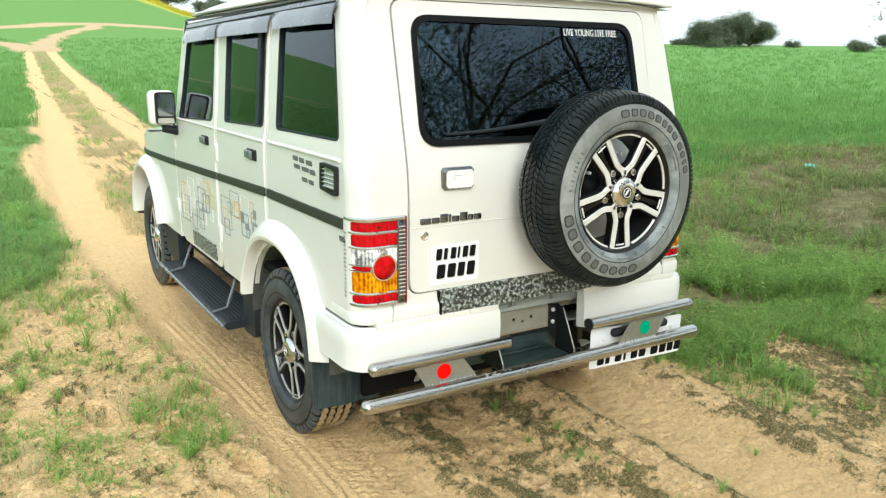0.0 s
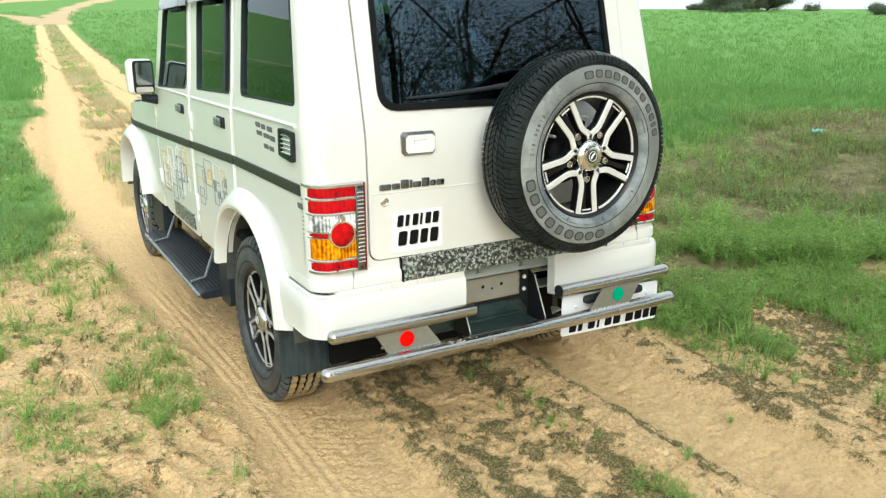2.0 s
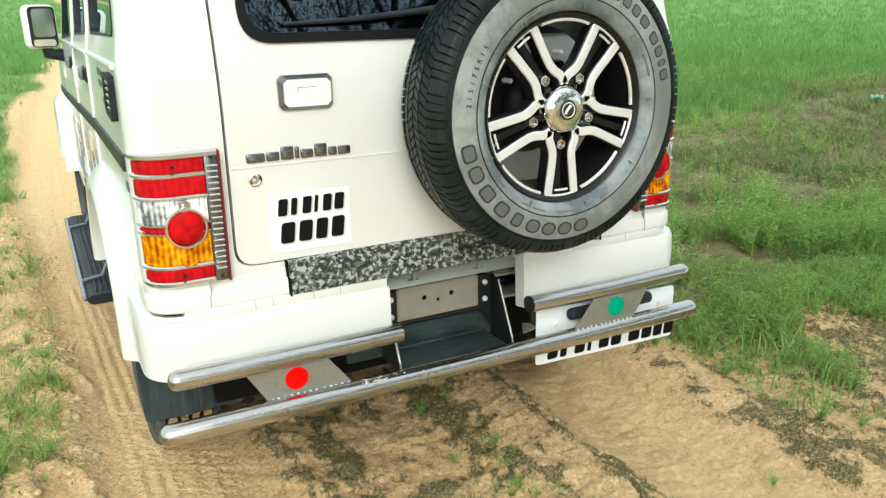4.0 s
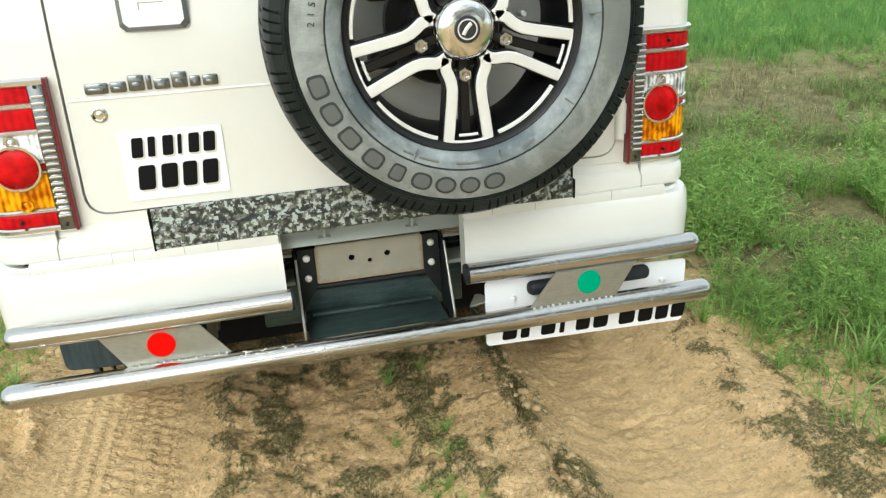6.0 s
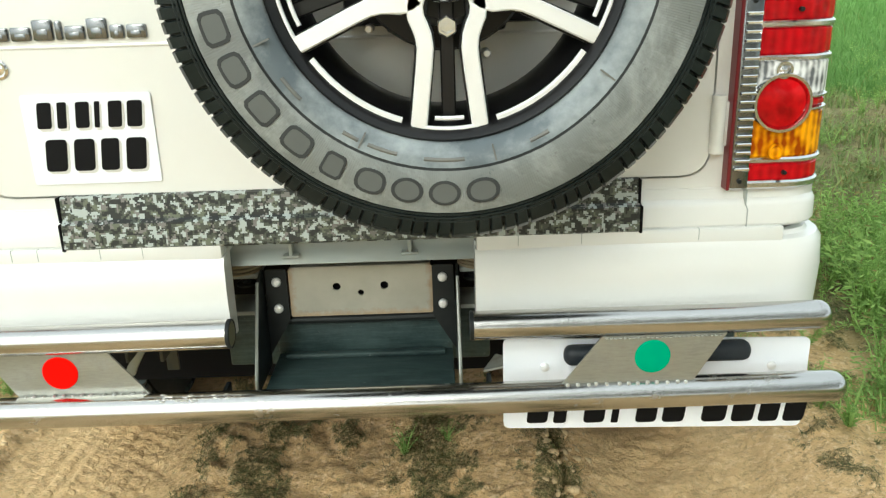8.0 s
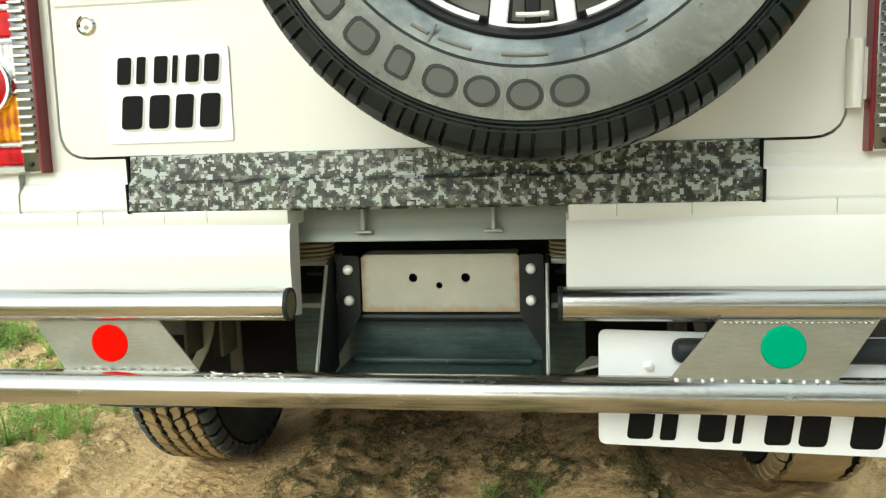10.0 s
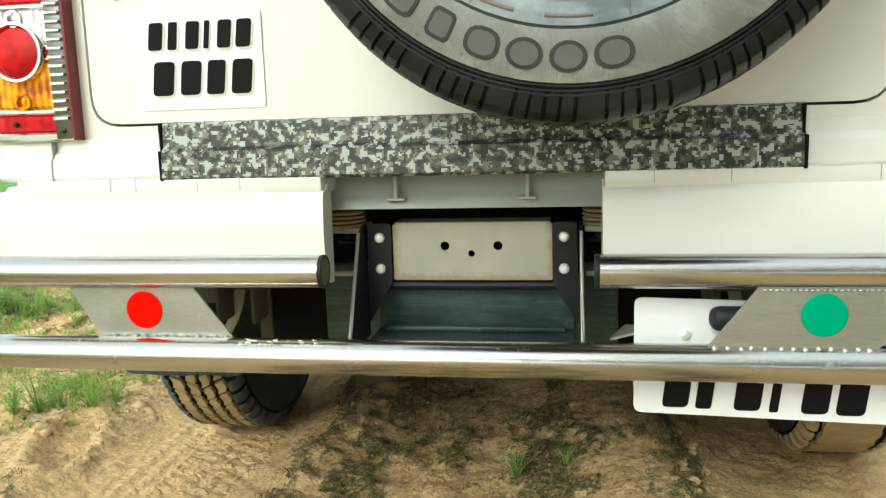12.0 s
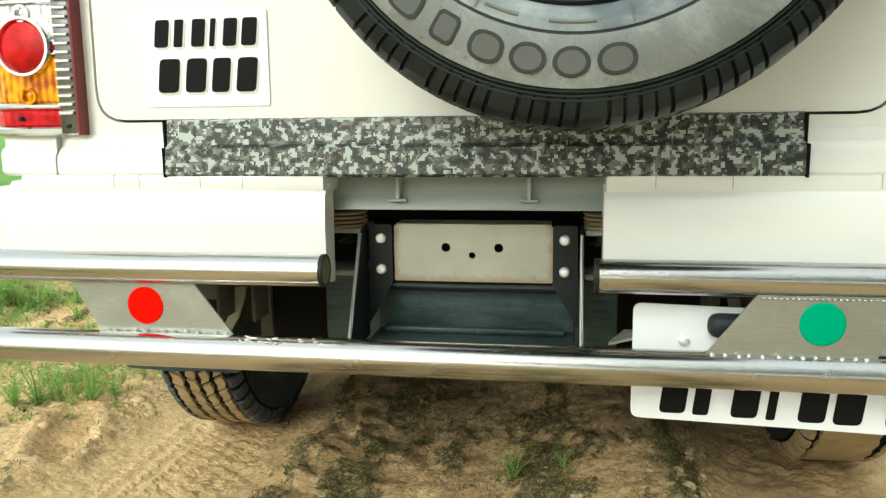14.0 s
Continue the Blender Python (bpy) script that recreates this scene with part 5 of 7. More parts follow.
lathe(bm, [(1e-4, -0.14), (0.08, -0.12), (0.13, -0.04), (0.13, 0.04), (0.08, 0.12), (1e-4, 0.14)], 20, (0.06, 0.835, 0.265))
part("rear_axle", bm, "black_steel", suv)
for s in (-1, 1):
    bm = bmesh.new()
    for k in range(4):
        q = 1 - 0.2 * k
        sweep(bm, [((s * 0.40, 0.80 + t * 0.55 * q, 0.315 - 0.012 * k + 0.11 * (t * q) ** 2), (1, 0, 0), (0, 0, 1)) for t in zs(-1, 1, 10)], [(-0.028, -0.005), (0.028, -0.005), (0.028, 0.005), (-0.028, 0.005)])
    part("leaf_spring", bm, "black_steel", suv)
    bm = bmesh.new()
    box(bm, (s * 0.40 - 0.035, 0.17, 0.345), (s * 0.40 - 0.028, 0.23, 0.475), 0.002)
    box(bm, (s * 0.40 + 0.028, 0.17, 0.345), (s * 0.40 + 0.035, 0.23, 0.475), 0.002)
    tube(bm, [(s * 0.40 - 0.045, 0.20, 0.455), (s * 0.40, 0.20, 0.455), (s * 0.40 + 0.045, 0.20, 0.455)], 0.015, 12)
    box(bm, (s * 0.425 - 0.05, 0.225, 0.392), (s * 0.425 + 0.03, 0.232, 0.45), 0.003)
    part("spring_shackle", bm, "chassis_dark", suv, "dark steel spring shackle")
    bm = bmesh.new()
    sweep(bm, [((s * x, 0.232, z), (s, 0, 0), (0, 1, 0)) for x, z in ((0.412, 0.440), (0.414, 0.405), (0.420, 0.372), (0.432, 0.338), (0.450, 0.308), (0.458, 0.290))], rounded([(-0.010, -0.004), (0.010, -0.004), (0.010, 0.004), (-0.010, 0.004)], 0.002, 2))
    part("shackle_strap", bm, "paint_grey", suv, "curved grey steel strap")
    bm = bmesh.new()
    box(bm, (s * 0.394 - 0.012, 0.285, 0.27), (s * 0.394 + 0.012, 0.293, 0.45), 0.002)
    part("shackle_link", bm, "chassis_dark", suv, "flat steel link")


def car_seat(x0, x1, y, rake=0.10, head=True):
    bm = bmesh.new()
    box(bm, (x0, y, 0.72), (x1, y + 0.48, 0.88), 0.05, 3)
    seat = part("seat_cushion", bm, "seat", suv)
    bm = bmesh.new()
    box(bm, (x0 + 0.01, y - 0.06, 0.80), (x1 - 0.01, y + 0.07, 1.36), 0.05, 3)
    for v in bm.verts:
        v.co.y -= rake * (v.co.z - 0.8)
    part("seat_back", bm, "seat", seat)
    if head:
        bm = bmesh.new()
        c = (x0 + x1) / 2
        box(bm, (c - 0.12, y - 0.11, 1.40), (c + 0.12, y - 0.02, 1.53), 0.035, 3)
        part("headrest", bm, "seat", seat)
    bm = bmesh.new()
    box(bm, (x0 + 0.04, y + 0.03, 0.60), (x1 - 0.04, y + 0.42, 0.72), 0.01)
    part("seat_base", bm, "seam", seat)


car_seat(-0.62, -0.10, 1.95)
car_seat(0.10, 0.62, 1.95)
car_seat(-0.64, -0.02, 1.10)
car_seat(0.02, 0.64, 1.10)
bm = bmesh.new()
box(bm, (-0.70, 2.42, 0.80), (0.70, 2.66, 1.10), 0.05, 3)
part("dashboard", bm, "interior", suv)
bm = bmesh.new()
lathe(bm, [(0.19 + 0.014 * math.cos(a), 0.014 * math.sin(a)) for a in [2 * math.pi * k / 10 for k in range(10)]], 36, closed=True)
box(bm, (-0.18, -0.01, -0.02), (0.18, 0.01, 0.02), 0.005)
wheel_m = part("steering_wheel", bm, "interior", suv)
wheel_m.matrix_basis = pose(0.36, 2.33, 1.08, -25, 0, 0)
bm = bmesh.new()
box(bm, (-0.71, 0.27, 1.655), (0.71, 2.3, 1.672), 0.004)
part("headlining", bm, "interior", suv)
bm = bmesh.new()
box(bm, (-0.10, 0.235, 1.585), (0.09, 0.262, 1.615), 0.006)
part("high_stop_lamp", bm, "red_lens", suv, "red high stop lamp inside the rear window")

# ---- wheels ----
def tyre_profile(R, w, crown=0.0):
    h = w / 2
    top = R - 0.008
    R = R - crown
    return [(0.2165, -h * 0.70), (0.2235, -h * 0.86), (0.240, -h * 0.97), (0.262, -h * 1.0), (0.290, -h * 0.96), (R - 0.024, -h * 0.86), (R - 0.010, -h * 0.80), (top - crown * 0.2, -h * 0.4), (top - crown * 0.2, h * 0.4),
            (R - 0.010, h * 0.80), (R - 0.024, h * 0.86), (0.290, h * 0.96), (0.262, h * 1.0), (0.240, h * 0.97), (0.2235, h * 0.86), (0.2165, h * 0.70)]


def arc_patch(bm, r0, r1, a0, a1, y0, y1, n=4):
    """A raised block between two radii and two angles (degrees), facing -y."""
    rows_f, rows_b = [], []
    for k in range(n + 1):
        a = radians(a0 + (a1 - a0) * k / n)
        rows_f.append([(r0 * math.sin(a), y0, r0 * math.cos(a)), (r1 * math.sin(a), y1, r1 * math.cos(a))])
    vs = grid_face(bm, rows_f)
    back = [[bm.verts.new((v.co.x, v.co.y + 0.006, v.co.z)) for v in row] for row in vs]
    ring = [r[0] for r in vs] + [r[1] for r in reversed(vs)]
    ringb = [r[0] for r in back] + [r[1] for r in reversed(back)]
    for k in range(len(ring)):
        bm.faces.new((ring[k], ring[(k + 1) % len(ring)], ringb[(k + 1) % len(ring)], ringb[k]))


def strip(bm, pts, w, y, depth):
    """A flat bar of width w along (x, z) points, facing -y, with bevelled edges."""
    pts = [Vector(p) for p in pts]
    secs = []
    for k, p in enumerate(pts):
        d = (pts[min(k + 1, len(pts) - 1)] - pts[max(0, k - 1)]).normalized()
        n = Vector((-d.y, d.x))
        a, b = p - n * w / 2, p + n * w / 2
        ai, bi = p - n * (w / 2 - 0.0018), p + n * (w / 2 - 0.0018)
        secs.append([(a.x, y + depth, a.y), (a.x, y + 0.0015, a.y), (ai.x, y, ai.y), (bi.x, y, bi.y), (b.x, y + 0.0015, b.y), (b.x, y + depth, b.y)])
    vs = grid_face(bm, secs, closed_u=True)
    bm.faces.new(vs[0][::-1])
    bm.faces.new(vs[-1])


def polar(r, deg):
    return (r * math.sin(radians(deg)), r * math.cos(radians(deg)))


def build_wheel(parent, m, R, w, sandy, spare, filled=False):
    """An alloy wheel that faces -y: hub, tyre with tread blocks, rim, cap."""
    h = w / 2
    face = -h * 0.62
    silver = "alloy" if spare else "rim_dusty"
    broad = 1.0 if spare else 0.54
    crown = 0.014 if spare else 0.0
    bm = bmesh.new()
    lathe(bm, [(1e-4, face + 0.030), (0.085, face + 0.030), (0.110, face + 0.055), (0.150, face + 0.075), (0.192, face + 0.080), (0.200, 0.0), (0.200, h * 0.6), (0.10, h * 0.5), (1e-4, h * 0.5)] if not spare else
          [(1e-4, face + 0.030), (0.075, face + 0.030), (0.085, face + 0.055), (0.080, h * 0.9), (1e-4, h * 0.9)], 40)
    hub = part("wheel" if not spare else "spare_wheel", bm, "gloss_black", parent, "alloy wheel with a dusty black tyre" if not spare else "spare wheel on the tail door with alloy rim")
    hub.matrix_basis = m
    bm = bmesh.new()
    lathe(bm, tyre_profile(R, w, crown), 96)
    tyre = part("tyre", bm, "rubber" if spare else "tread_gap", hub, "black tyre with dusty sidewall", angle=50)
    # sidewall zones
    bm = bmesh.new()
    lathe(bm, [(0.252, -h * 0.985 - 0.0012), (0.262, -h * 1.0 - 0.0022), (0.290, -h * 0.96 - 0.0022), (0.3075, -h * 0.915 - 0.0012)], 96)
    part("sidewall_band", bm, "band" if spare else "wheel_sidewall", hub, "grey scuffed sidewall band", angle=60)
    bm = bmesh.new()
    lathe(bm, [(0.2175, -h * 0.73 - 0.001), (0.2235, -h * 0.86 - 0.0016), (0.240, -h * 0.97 - 0.0016), (0.2485, -h * 0.985 - 0.001)], 96)
    part("sidewall_bead", bm, "sidewall_dark" if spare else "wheel_sidewall", hub, "dark bluish bead ring", angle=60)
    if not spare:
        bm = bmesh.new()
        lathe(bm, [(0.3120, h * 0.915 + 0.0015), (0.290, h * 0.96 + 0.0022), (0.262, h * 1.0 + 0.0022), (0.240, h * 0.97 + 0.0016), (0.2235, h * 0.86 + 0.0016)], 72)
        part("inner_sidewall", bm, "rubber", hub, "dusty blue-black inner sidewall", angle=60)
    # mould seams across the bead
    for k in range(9 if spare else 0):
        a = 7 + 40 * k
        bm = bmesh.new()
        strip(bm, [polar(0.2260, a), polar(0.237, a), polar(0.247, a)], 0.0014, -h * 0.985 - 0.0016, 0.006)
        part("mould_seam", bm, "sidewall", hub)
    for k, (a, wd) in enumerate(((196, 9), (208, 5), (176, 12), (150, 6), (228, 8), (60, 14), (330, 10))):
        if spare:
            bm = bmesh.new()
            strip(bm, [polar(0.2385, a + t * wd) for t in zs(0, 1, 6)], 0.0045, -h * 0.985 - 0.0018, 0.006)
            part("size_bar", bm, "sidewall", hub)
    # lettering of the maker as plain raised blocks
    def lettering(a, wide, r0, r1, power):
        """One raised letter-sized block, oval (power 2) or slab-like (power 5), with a rim and a paler centre."""
        f = lambda r: -h * float(np.interp(r, [0.252, 0.262, 0.290, 0.3075], [0.985, 1.0, 0.96, 0.915]))
        rc, hr = (r0 + r1) / 2, (r1 - r0) / 2
        def loop(q, out):
            pts = []
            for i in range(20):
                t = 2 * math.pi * i / 20
                c, d = math.cos(t), math.sin(t)
                k = (abs(c) ** power + abs(d) ** power) ** (-1 / power)
                r, aa = rc + hr * q * k * d, radians(a + wide / 2 * k * c * (q if power > 3 else q * 0.92))
                pts.append((r * math.sin(aa), f(r) - out, r * math.cos(aa)))
            return pts
        bm = bmesh.new()
        grid_face(bm, [loop(1.0, -0.002), loop(0.97, 0.0036), loop(0.76, 0.0040), loop(0.73, 0.0026)], closed_u=True)
        part("raised_block", bm, "letter_grey", hub, "raised black rubber block")
        bm = bmesh.new()
        bm.faces.new([bm.verts.new(p) for p in loop(0.745, 0.0034)])
        part("block_centre", bm, "letter_fill", hub)
    if spare:
        for a, wd, pw in ((172, 9.6, 2.2), (181.8, 9.2, 2), (191.4, 9.2, 2), (201, 9.0, 2.6), (211.0, 6.0, 6), (221.5, 8.2, 4), (233, 8.4, 6), (244, 8.4, 4), (254.5, 8.6, 5)):
            lettering(a, wd, 0.263, 0.297, pw)
        a = -13.0
        for wd in (8.0, 6.2, 6.4, 6.2, 6.2, 5.2, 5.2, 6.2, 0, 6.0, 5.0, 3.0, 5.4):
            if wd:
                lettering(a + wd / 2, wd, 0.266, 0.293, 5)
            a += wd + 1.9
        # size marking, readable
        for k, ch in enumerate("215/75R15"):
            a = -84 + 3.4 * k
            rr = 0.272
            mt = pose(0, 0, 0, 0, a, 0) @ pose(0, -h * 0.99 - 0.0032, rr, 90, 0, 0)
            text_mesh("size_mark", ch, 0.017, 0.0005, mt, "letter_grey", hub)
    # mould rings between the band and the shoulder
    for rr, yy in ((0.3105, 0.903), (0.3155, 0.889), (0.3205, 0.875)):
        bm = bmesh.new()
        lathe(bm, [(rr + 0.0019 * math.cos(q), -h * yy + 0.0019 * math.sin(q)) for q in [2 * math.pi * i / 6 for i in range(6)]], 96, closed=True)
        part("mould_ring", bm, "tread", hub)
    # tread: ribbed rows on the spare, zigzag ribs cut across on the wheels
    V, F = [], []
    if spare:
        nb, wave, cut, skew = 104, 0.0, 0.90, 0.72
        rowset = [(-0.50, -0.28), (-0.23, -0.03), (0.02, 0.22), (0.27, 0.50)]
    elif filled:
        nb, wave, cut, skew = 44, 0.050, 0.985, 0.0
        rowset = [(-0.54, 0.54)]
    else:
        nb, wave, cut, skew = 52, 0.045, 0.82, 0.25
        rowset = [(-0.60, -0.38), (-0.25, -0.06), (0.06, 0.25), (0.38, 0.58)]
    for ri, (u0, u1) in enumerate(rowset):
        turn = -1 if ri * 2 >= len(rowset) else 1
        for k in range(nb):
            a0 = 2 * math.pi * (k + 0.12 + (0.45 if ri % 2 else 0.0)) / nb
            a1 = a0 + 2 * math.pi * cut / nb
            am = (a0 + a1) / 2
            sk = turn * skew * 2 * math.pi / nb
            base = len(V)
            for rr in (R - 0.012, R - (0.003 if spare else 0.0)):
                sh = 0.0 if rr < R - 0.005 or filled else 0.0036
                for u, aa in ((u0, a0 + sh), (u1, a0 + sk + sh), (u1 + wave, am + sk), (u1, a1 + sk - sh), (u0, a1 - sh), (u0 + wave, am)):
                    rq = rr - crown * min(1.0, max(0.0, (abs(u) - 0.3) / 0.5))
                    V.append((rq * math.sin(aa), u * h * 1.02, rq * math.cos(aa)))
            F += [(base + 6, base + 7, base + 8, base + 11), (base + 8, base + 9, base + 10, base + 11)] + [(base + i, base + (i + 1) % 6, base + 6 + (i + 1) % 6, base + 6 + i) for i in range(6)]
    mesh_of("tread", V, F, "tread_sandy" if sandy else "tread", hub, "sand-filled tread blocks" if sandy else "clean ribbed tread blocks")
    V, F = [], []
    nb = 62 if spare else 50
    Rc = R - crown
    if spare:
        prof = [(Rc - 0.0300, 0.878), (Rc - 0.0180, 0.846), (Rc - 0.0075, 0.800), (Rc - 0.0010, 0.700), (Rc + 0.0030, 0.560)]
        rise = [(0.0008, 0.0016), (0.0024, 0.0034), (0.0040, 0.0030), (0.0050, 0.0010), (0.0045, 0.0)]
    else:
        prof = [(Rc - 0.034, 0.885), (Rc - 0.022, 0.855), (Rc - 0.012, 0.810), (Rc - 0.006, 0.750), (Rc - 0.005, 0.680)]
        rise = [(0.003, 0.005), (0.004, 0.005), (0.005, 0.004), (0.005, 0.001), (0.004, 0.0)]
    for side in (-1, 1):
        for k in range(nb):
            for c0, c1 in (((0.02, 0.47), (0.51, 0.95)) if spare and k % 3 else ((0.02, 0.95),) if spare else ((0.15, 0.80),)):
                a0, a1 = 2 * math.pi * (k + c0) / nb, 2 * math.pi * (k + c1) / nb
                base = len(V)
                for i, ((r, u), (up, out)) in enumerate(zip(prof, rise)):
                    sk = 0.0035 * i if spare else 0.0
                    for aa, q in ((a0, 0.0), (a0 + 0.004, 1.0), (a1 - 0.004, 1.0), (a1, 0.0)):
                        rr = r + up * q - 0.001 * (1 - q)
                        V.append((rr * math.sin(aa + sk), side * (u * h + out * q), rr * math.cos(aa + sk)))
                n = len(prof)
                for i in range(n - 1):
                    for j in range(3):
                        F.append((base + 4 * i + j, base + 4 * i + j + 1, base + 4 * i + j + 5, base + 4 * i + j + 4))
                F += [(base, base + 1, base + 2, base + 3), (base + 4 * n - 4, base + 4 * n - 3, base + 4 * n - 2, base + 4 * n - 1)]
    tagged(mesh_of("shoulder_tread", V, F, "tread_sandy" if filled else "wheel_sidewall" if sandy else "tread", hub, "black shoulder blocks of the tyre"), kind="stuff")
    # rim barrel and lip
    bm = bmesh.new()
    lathe(bm, [(0.2175, -h * 0.72), (0.2195, -h * 0.80), (0.216, -h * 0.84), (0.210, -h * 0.80), (0.204, -h * 0.70), (0.197, -h * 0.45), (0.188, 0.0), (0.190, h * 0.5), (0.213, h * 0.72), (0.2175, h * 0.72)], 72, closed=True)
    part("rim", bm, "gloss_black", hub, "black rim barrel")
    # five forked spokes
    for k in range(5):
        a = 180 + 72 * k
        bm = bmesh.new()
        for sg in (-1, 1):
            strip(bm, [polar(0.060, a + sg * 36.0), polar(0.070, a + sg * 33.0), polar(0.080, a + sg * 27.5), polar(0.088, a + sg * 21.5), polar(0.097, a + sg * 17.2), polar(0.110, a + sg * 14.2), polar(0.130, a + sg * 12.8), polar(0.2125, a + sg * 10.6)], 0.0205 * broad, face - 0.012, 0.006)
        strip(bm, [polar(0.2075, a + t * 10.2) for t in zs(-1, 1, 8)], 0.0105, face - 0.0125, 0.006)
        strip(bm, [polar(0.1920, a + t * 5.4) for t in zs(-1, 1, 6)], 0.005, face - 0.0118, 0.005)
        part("spoke", bm, silver, hub, "machined silver forked spoke")
        bm = bmesh.new()
        strip(bm, [polar(0.2045, a + 36 + t * 19.0) for t in zs(-1, 1, 10)], 0.0125, face - 0.010, 0.006)
        part("rim_edge", bm, silver, hub, "machined silver rim segment")
        # black web and nut in the fork
        bm = bmesh.new()
        strip(bm, [polar(0.05, a), polar(0.10, a), polar(0.200, a)], 0.018, face + 0.008, 0.02)
        for sg in (-1, 1):
            strip(bm, [polar(0.058, a + sg * 36.0), polar(0.080, a + sg * 27.5), polar(0.088, a + sg * 21.5), polar(0.097, a + sg * 17.2), polar(0.110, a + sg * 14.2), polar(0.2135, a + sg * 10.6)], 0.0250, face - 0.0065, 0.030)
        part("spoke_web", bm, "gloss_black", hub)
        bm = bmesh.new()
        nx_, nz_ = polar(0.083, a)
        lathe(bm, [(0.0135, 0.02), (0.0135, -0.002), (0.0115, -0.004), (0.0085, -0.004), (0.0075, 0.006), (0.0050, 0.006), (0.0045, 0.001), (1e-4, 0.001)], 6, (nx_, face - 0.002, nz_))
        part("wheel_nut", bm, "lamp_chrome", hub)
        bm = bmesh.new()
        nx_, nz_ = polar(0.130, a + 36 + 13)
        lathe(bm, [(0.006, 0.03), (0.006, 0.0), (0.004, -0.003), (1e-4, -0.003)], 10, (nx_, face + 0.045, nz_))
        part("rim_bolt", bm, "alloy", hub)
    # centre cap
    bm = bmesh.new()
    lathe(bm, [(0.056, face + 0.02), (0.056, face - 0.006), (0.0545, face - 0.012), (0.051, face - 0.018), (0.045, face - 0.023), (0.037, face - 0.0262), (0.029, face - 0.0275), (1e-4, face - 0.028)], 48)
    part("centre_cap", bm, "chrome" if spare else "lamp_chrome", hub, "domed chrome centre cap")
    bm = bmesh.new()
    disc(bm, (0, face - 0.0275, 0), 0.024, 0.002, 28)
    part("cap_emblem", bm, "hub_black", hub, "black disc with a silver ring")
    bm = bmesh.new()
    lathe(bm, [(0.0170 + 0.0014 * math.cos(q), 0.0014 * math.sin(q)) for q in [2 * math.pi * i / 6 for i in range(6)]], 24, (0, face - 0.0298, 0), closed=True)
    part("cap_ring", bm, "alloy", hub)
    bm = bmesh.new()
    strip(bm, [(-0.008, -0.009), (-0.002, 0.001), (0.007, 0.010)], 0.007, face - 0.0312, 0.002)
    part("cap_mark", bm, "alloy", hub)
    return hub


SPARE_C = (0.163, -0.080, 1.018)
spare = build_wheel(suv, Matrix.Translation(SPARE_C), 0.357, 0.212, False, True)
bm = bmesh.new()
box(bm, (0.02, 0.03, 0.93), (0.30, 0.105, 0.985), 0.008)
box(bm, (0.02, 0.03, 1.06), (0.30, 0.105, 1.115), 0.008)
box(bm, (0.08, 0.01, 0.92), (0.25, 0.05, 1.13), 0.008)
lathe(bm, [(1e-4, -0.012), (0.118, -0.012), (0.122, -0.004), (0.118, 0.02), (1e-4, 0.02)], 40, (SPARE_C[0], 0.0, SPARE_C[2]))
part("spare_carrier", bm, "gloss_black", suv)
first = None
for y in WHEEL_Y:
    for s in (-1, 1):
        m = Matrix.Translation((-WHEEL_X if s < 0 else WHEEL_X + 0.05, y, WHEEL_Z)) @ pose(0, 0, 0, 0, 0, -90 if s < 0 else 90) @ pose(0, 0, 0, 0, 23 + 40 * y, 0)
        if first is None:
            first = build_wheel(suv, m, 0.352, 0.205, True, False)
        elif s > 0 and y == WHEEL_Y[0]:
            build_wheel(suv, Matrix.Translation((0.015, 0, -0.018)) @ m, 0.352, 0.205, True, False, filled=True)   # its grooves are packed with sand
        else:
            o = copy_thing(first, m)

# ---- tail lamps ----
def lamp_in(s):
    """Distance of a lamp's inner end from the middle."""
    return 0.595 if s < 0 else 0.606


def lamp_path(s, off):
    """Plan line round the corner, inner end first."""
    pts = [(s * lamp_in(s), 0.086 - off)]
    r, cx, cy = 0.055, 0.698, 0.141
    for k in range(9):
        a = math.pi / 2 * k / 8
        pts.append((s * (cx + (r + off) * math.sin(a)), cy - (r + off) * math.cos(a)))
    pts.append((s * (cx + r + off), 0.170))
    return pts


def lamp_band(bm, s, z0, z1, off, back=-0.012, trim0=0.0, trim1=0.0):
    path = lamp_path(s, 0.0)
    out = lamp_path(s, off)
    inn = lamp_path(s, back)
    if trim0:
        path[0] = out[0] = inn[0] = None
        out[0] = (s * (lamp_in(s) + trim0), 0.086 - off)
        inn[0] = (s * (lamp_in(s) + trim0), 0.086 - back)
    if trim1:
        out[-1] = (out[-1][0], 0.170 - trim1)
        inn[-1] = (inn[-1][0], 0.170 - trim1)
    e = min(0.003, (z1 - z0) * 0.3)
    rows = []
    for (xo, yo), (xi, yi) in zip(out, inn):
        mx, my = xi + (xo - xi) * 0.8, yi + (yo - yi) * 0.8
        rows.append([(xi, yi, z0), (mx, my, z0), (xo, yo, z0 + e), (xo, yo, z1 - e), (mx, my, z1), (xi, yi, z1)])
    vs = grid_face(bm, rows, closed_u=True)
    bm.faces.new(vs[0][::-1])
    bm.faces.new(vs[-1])


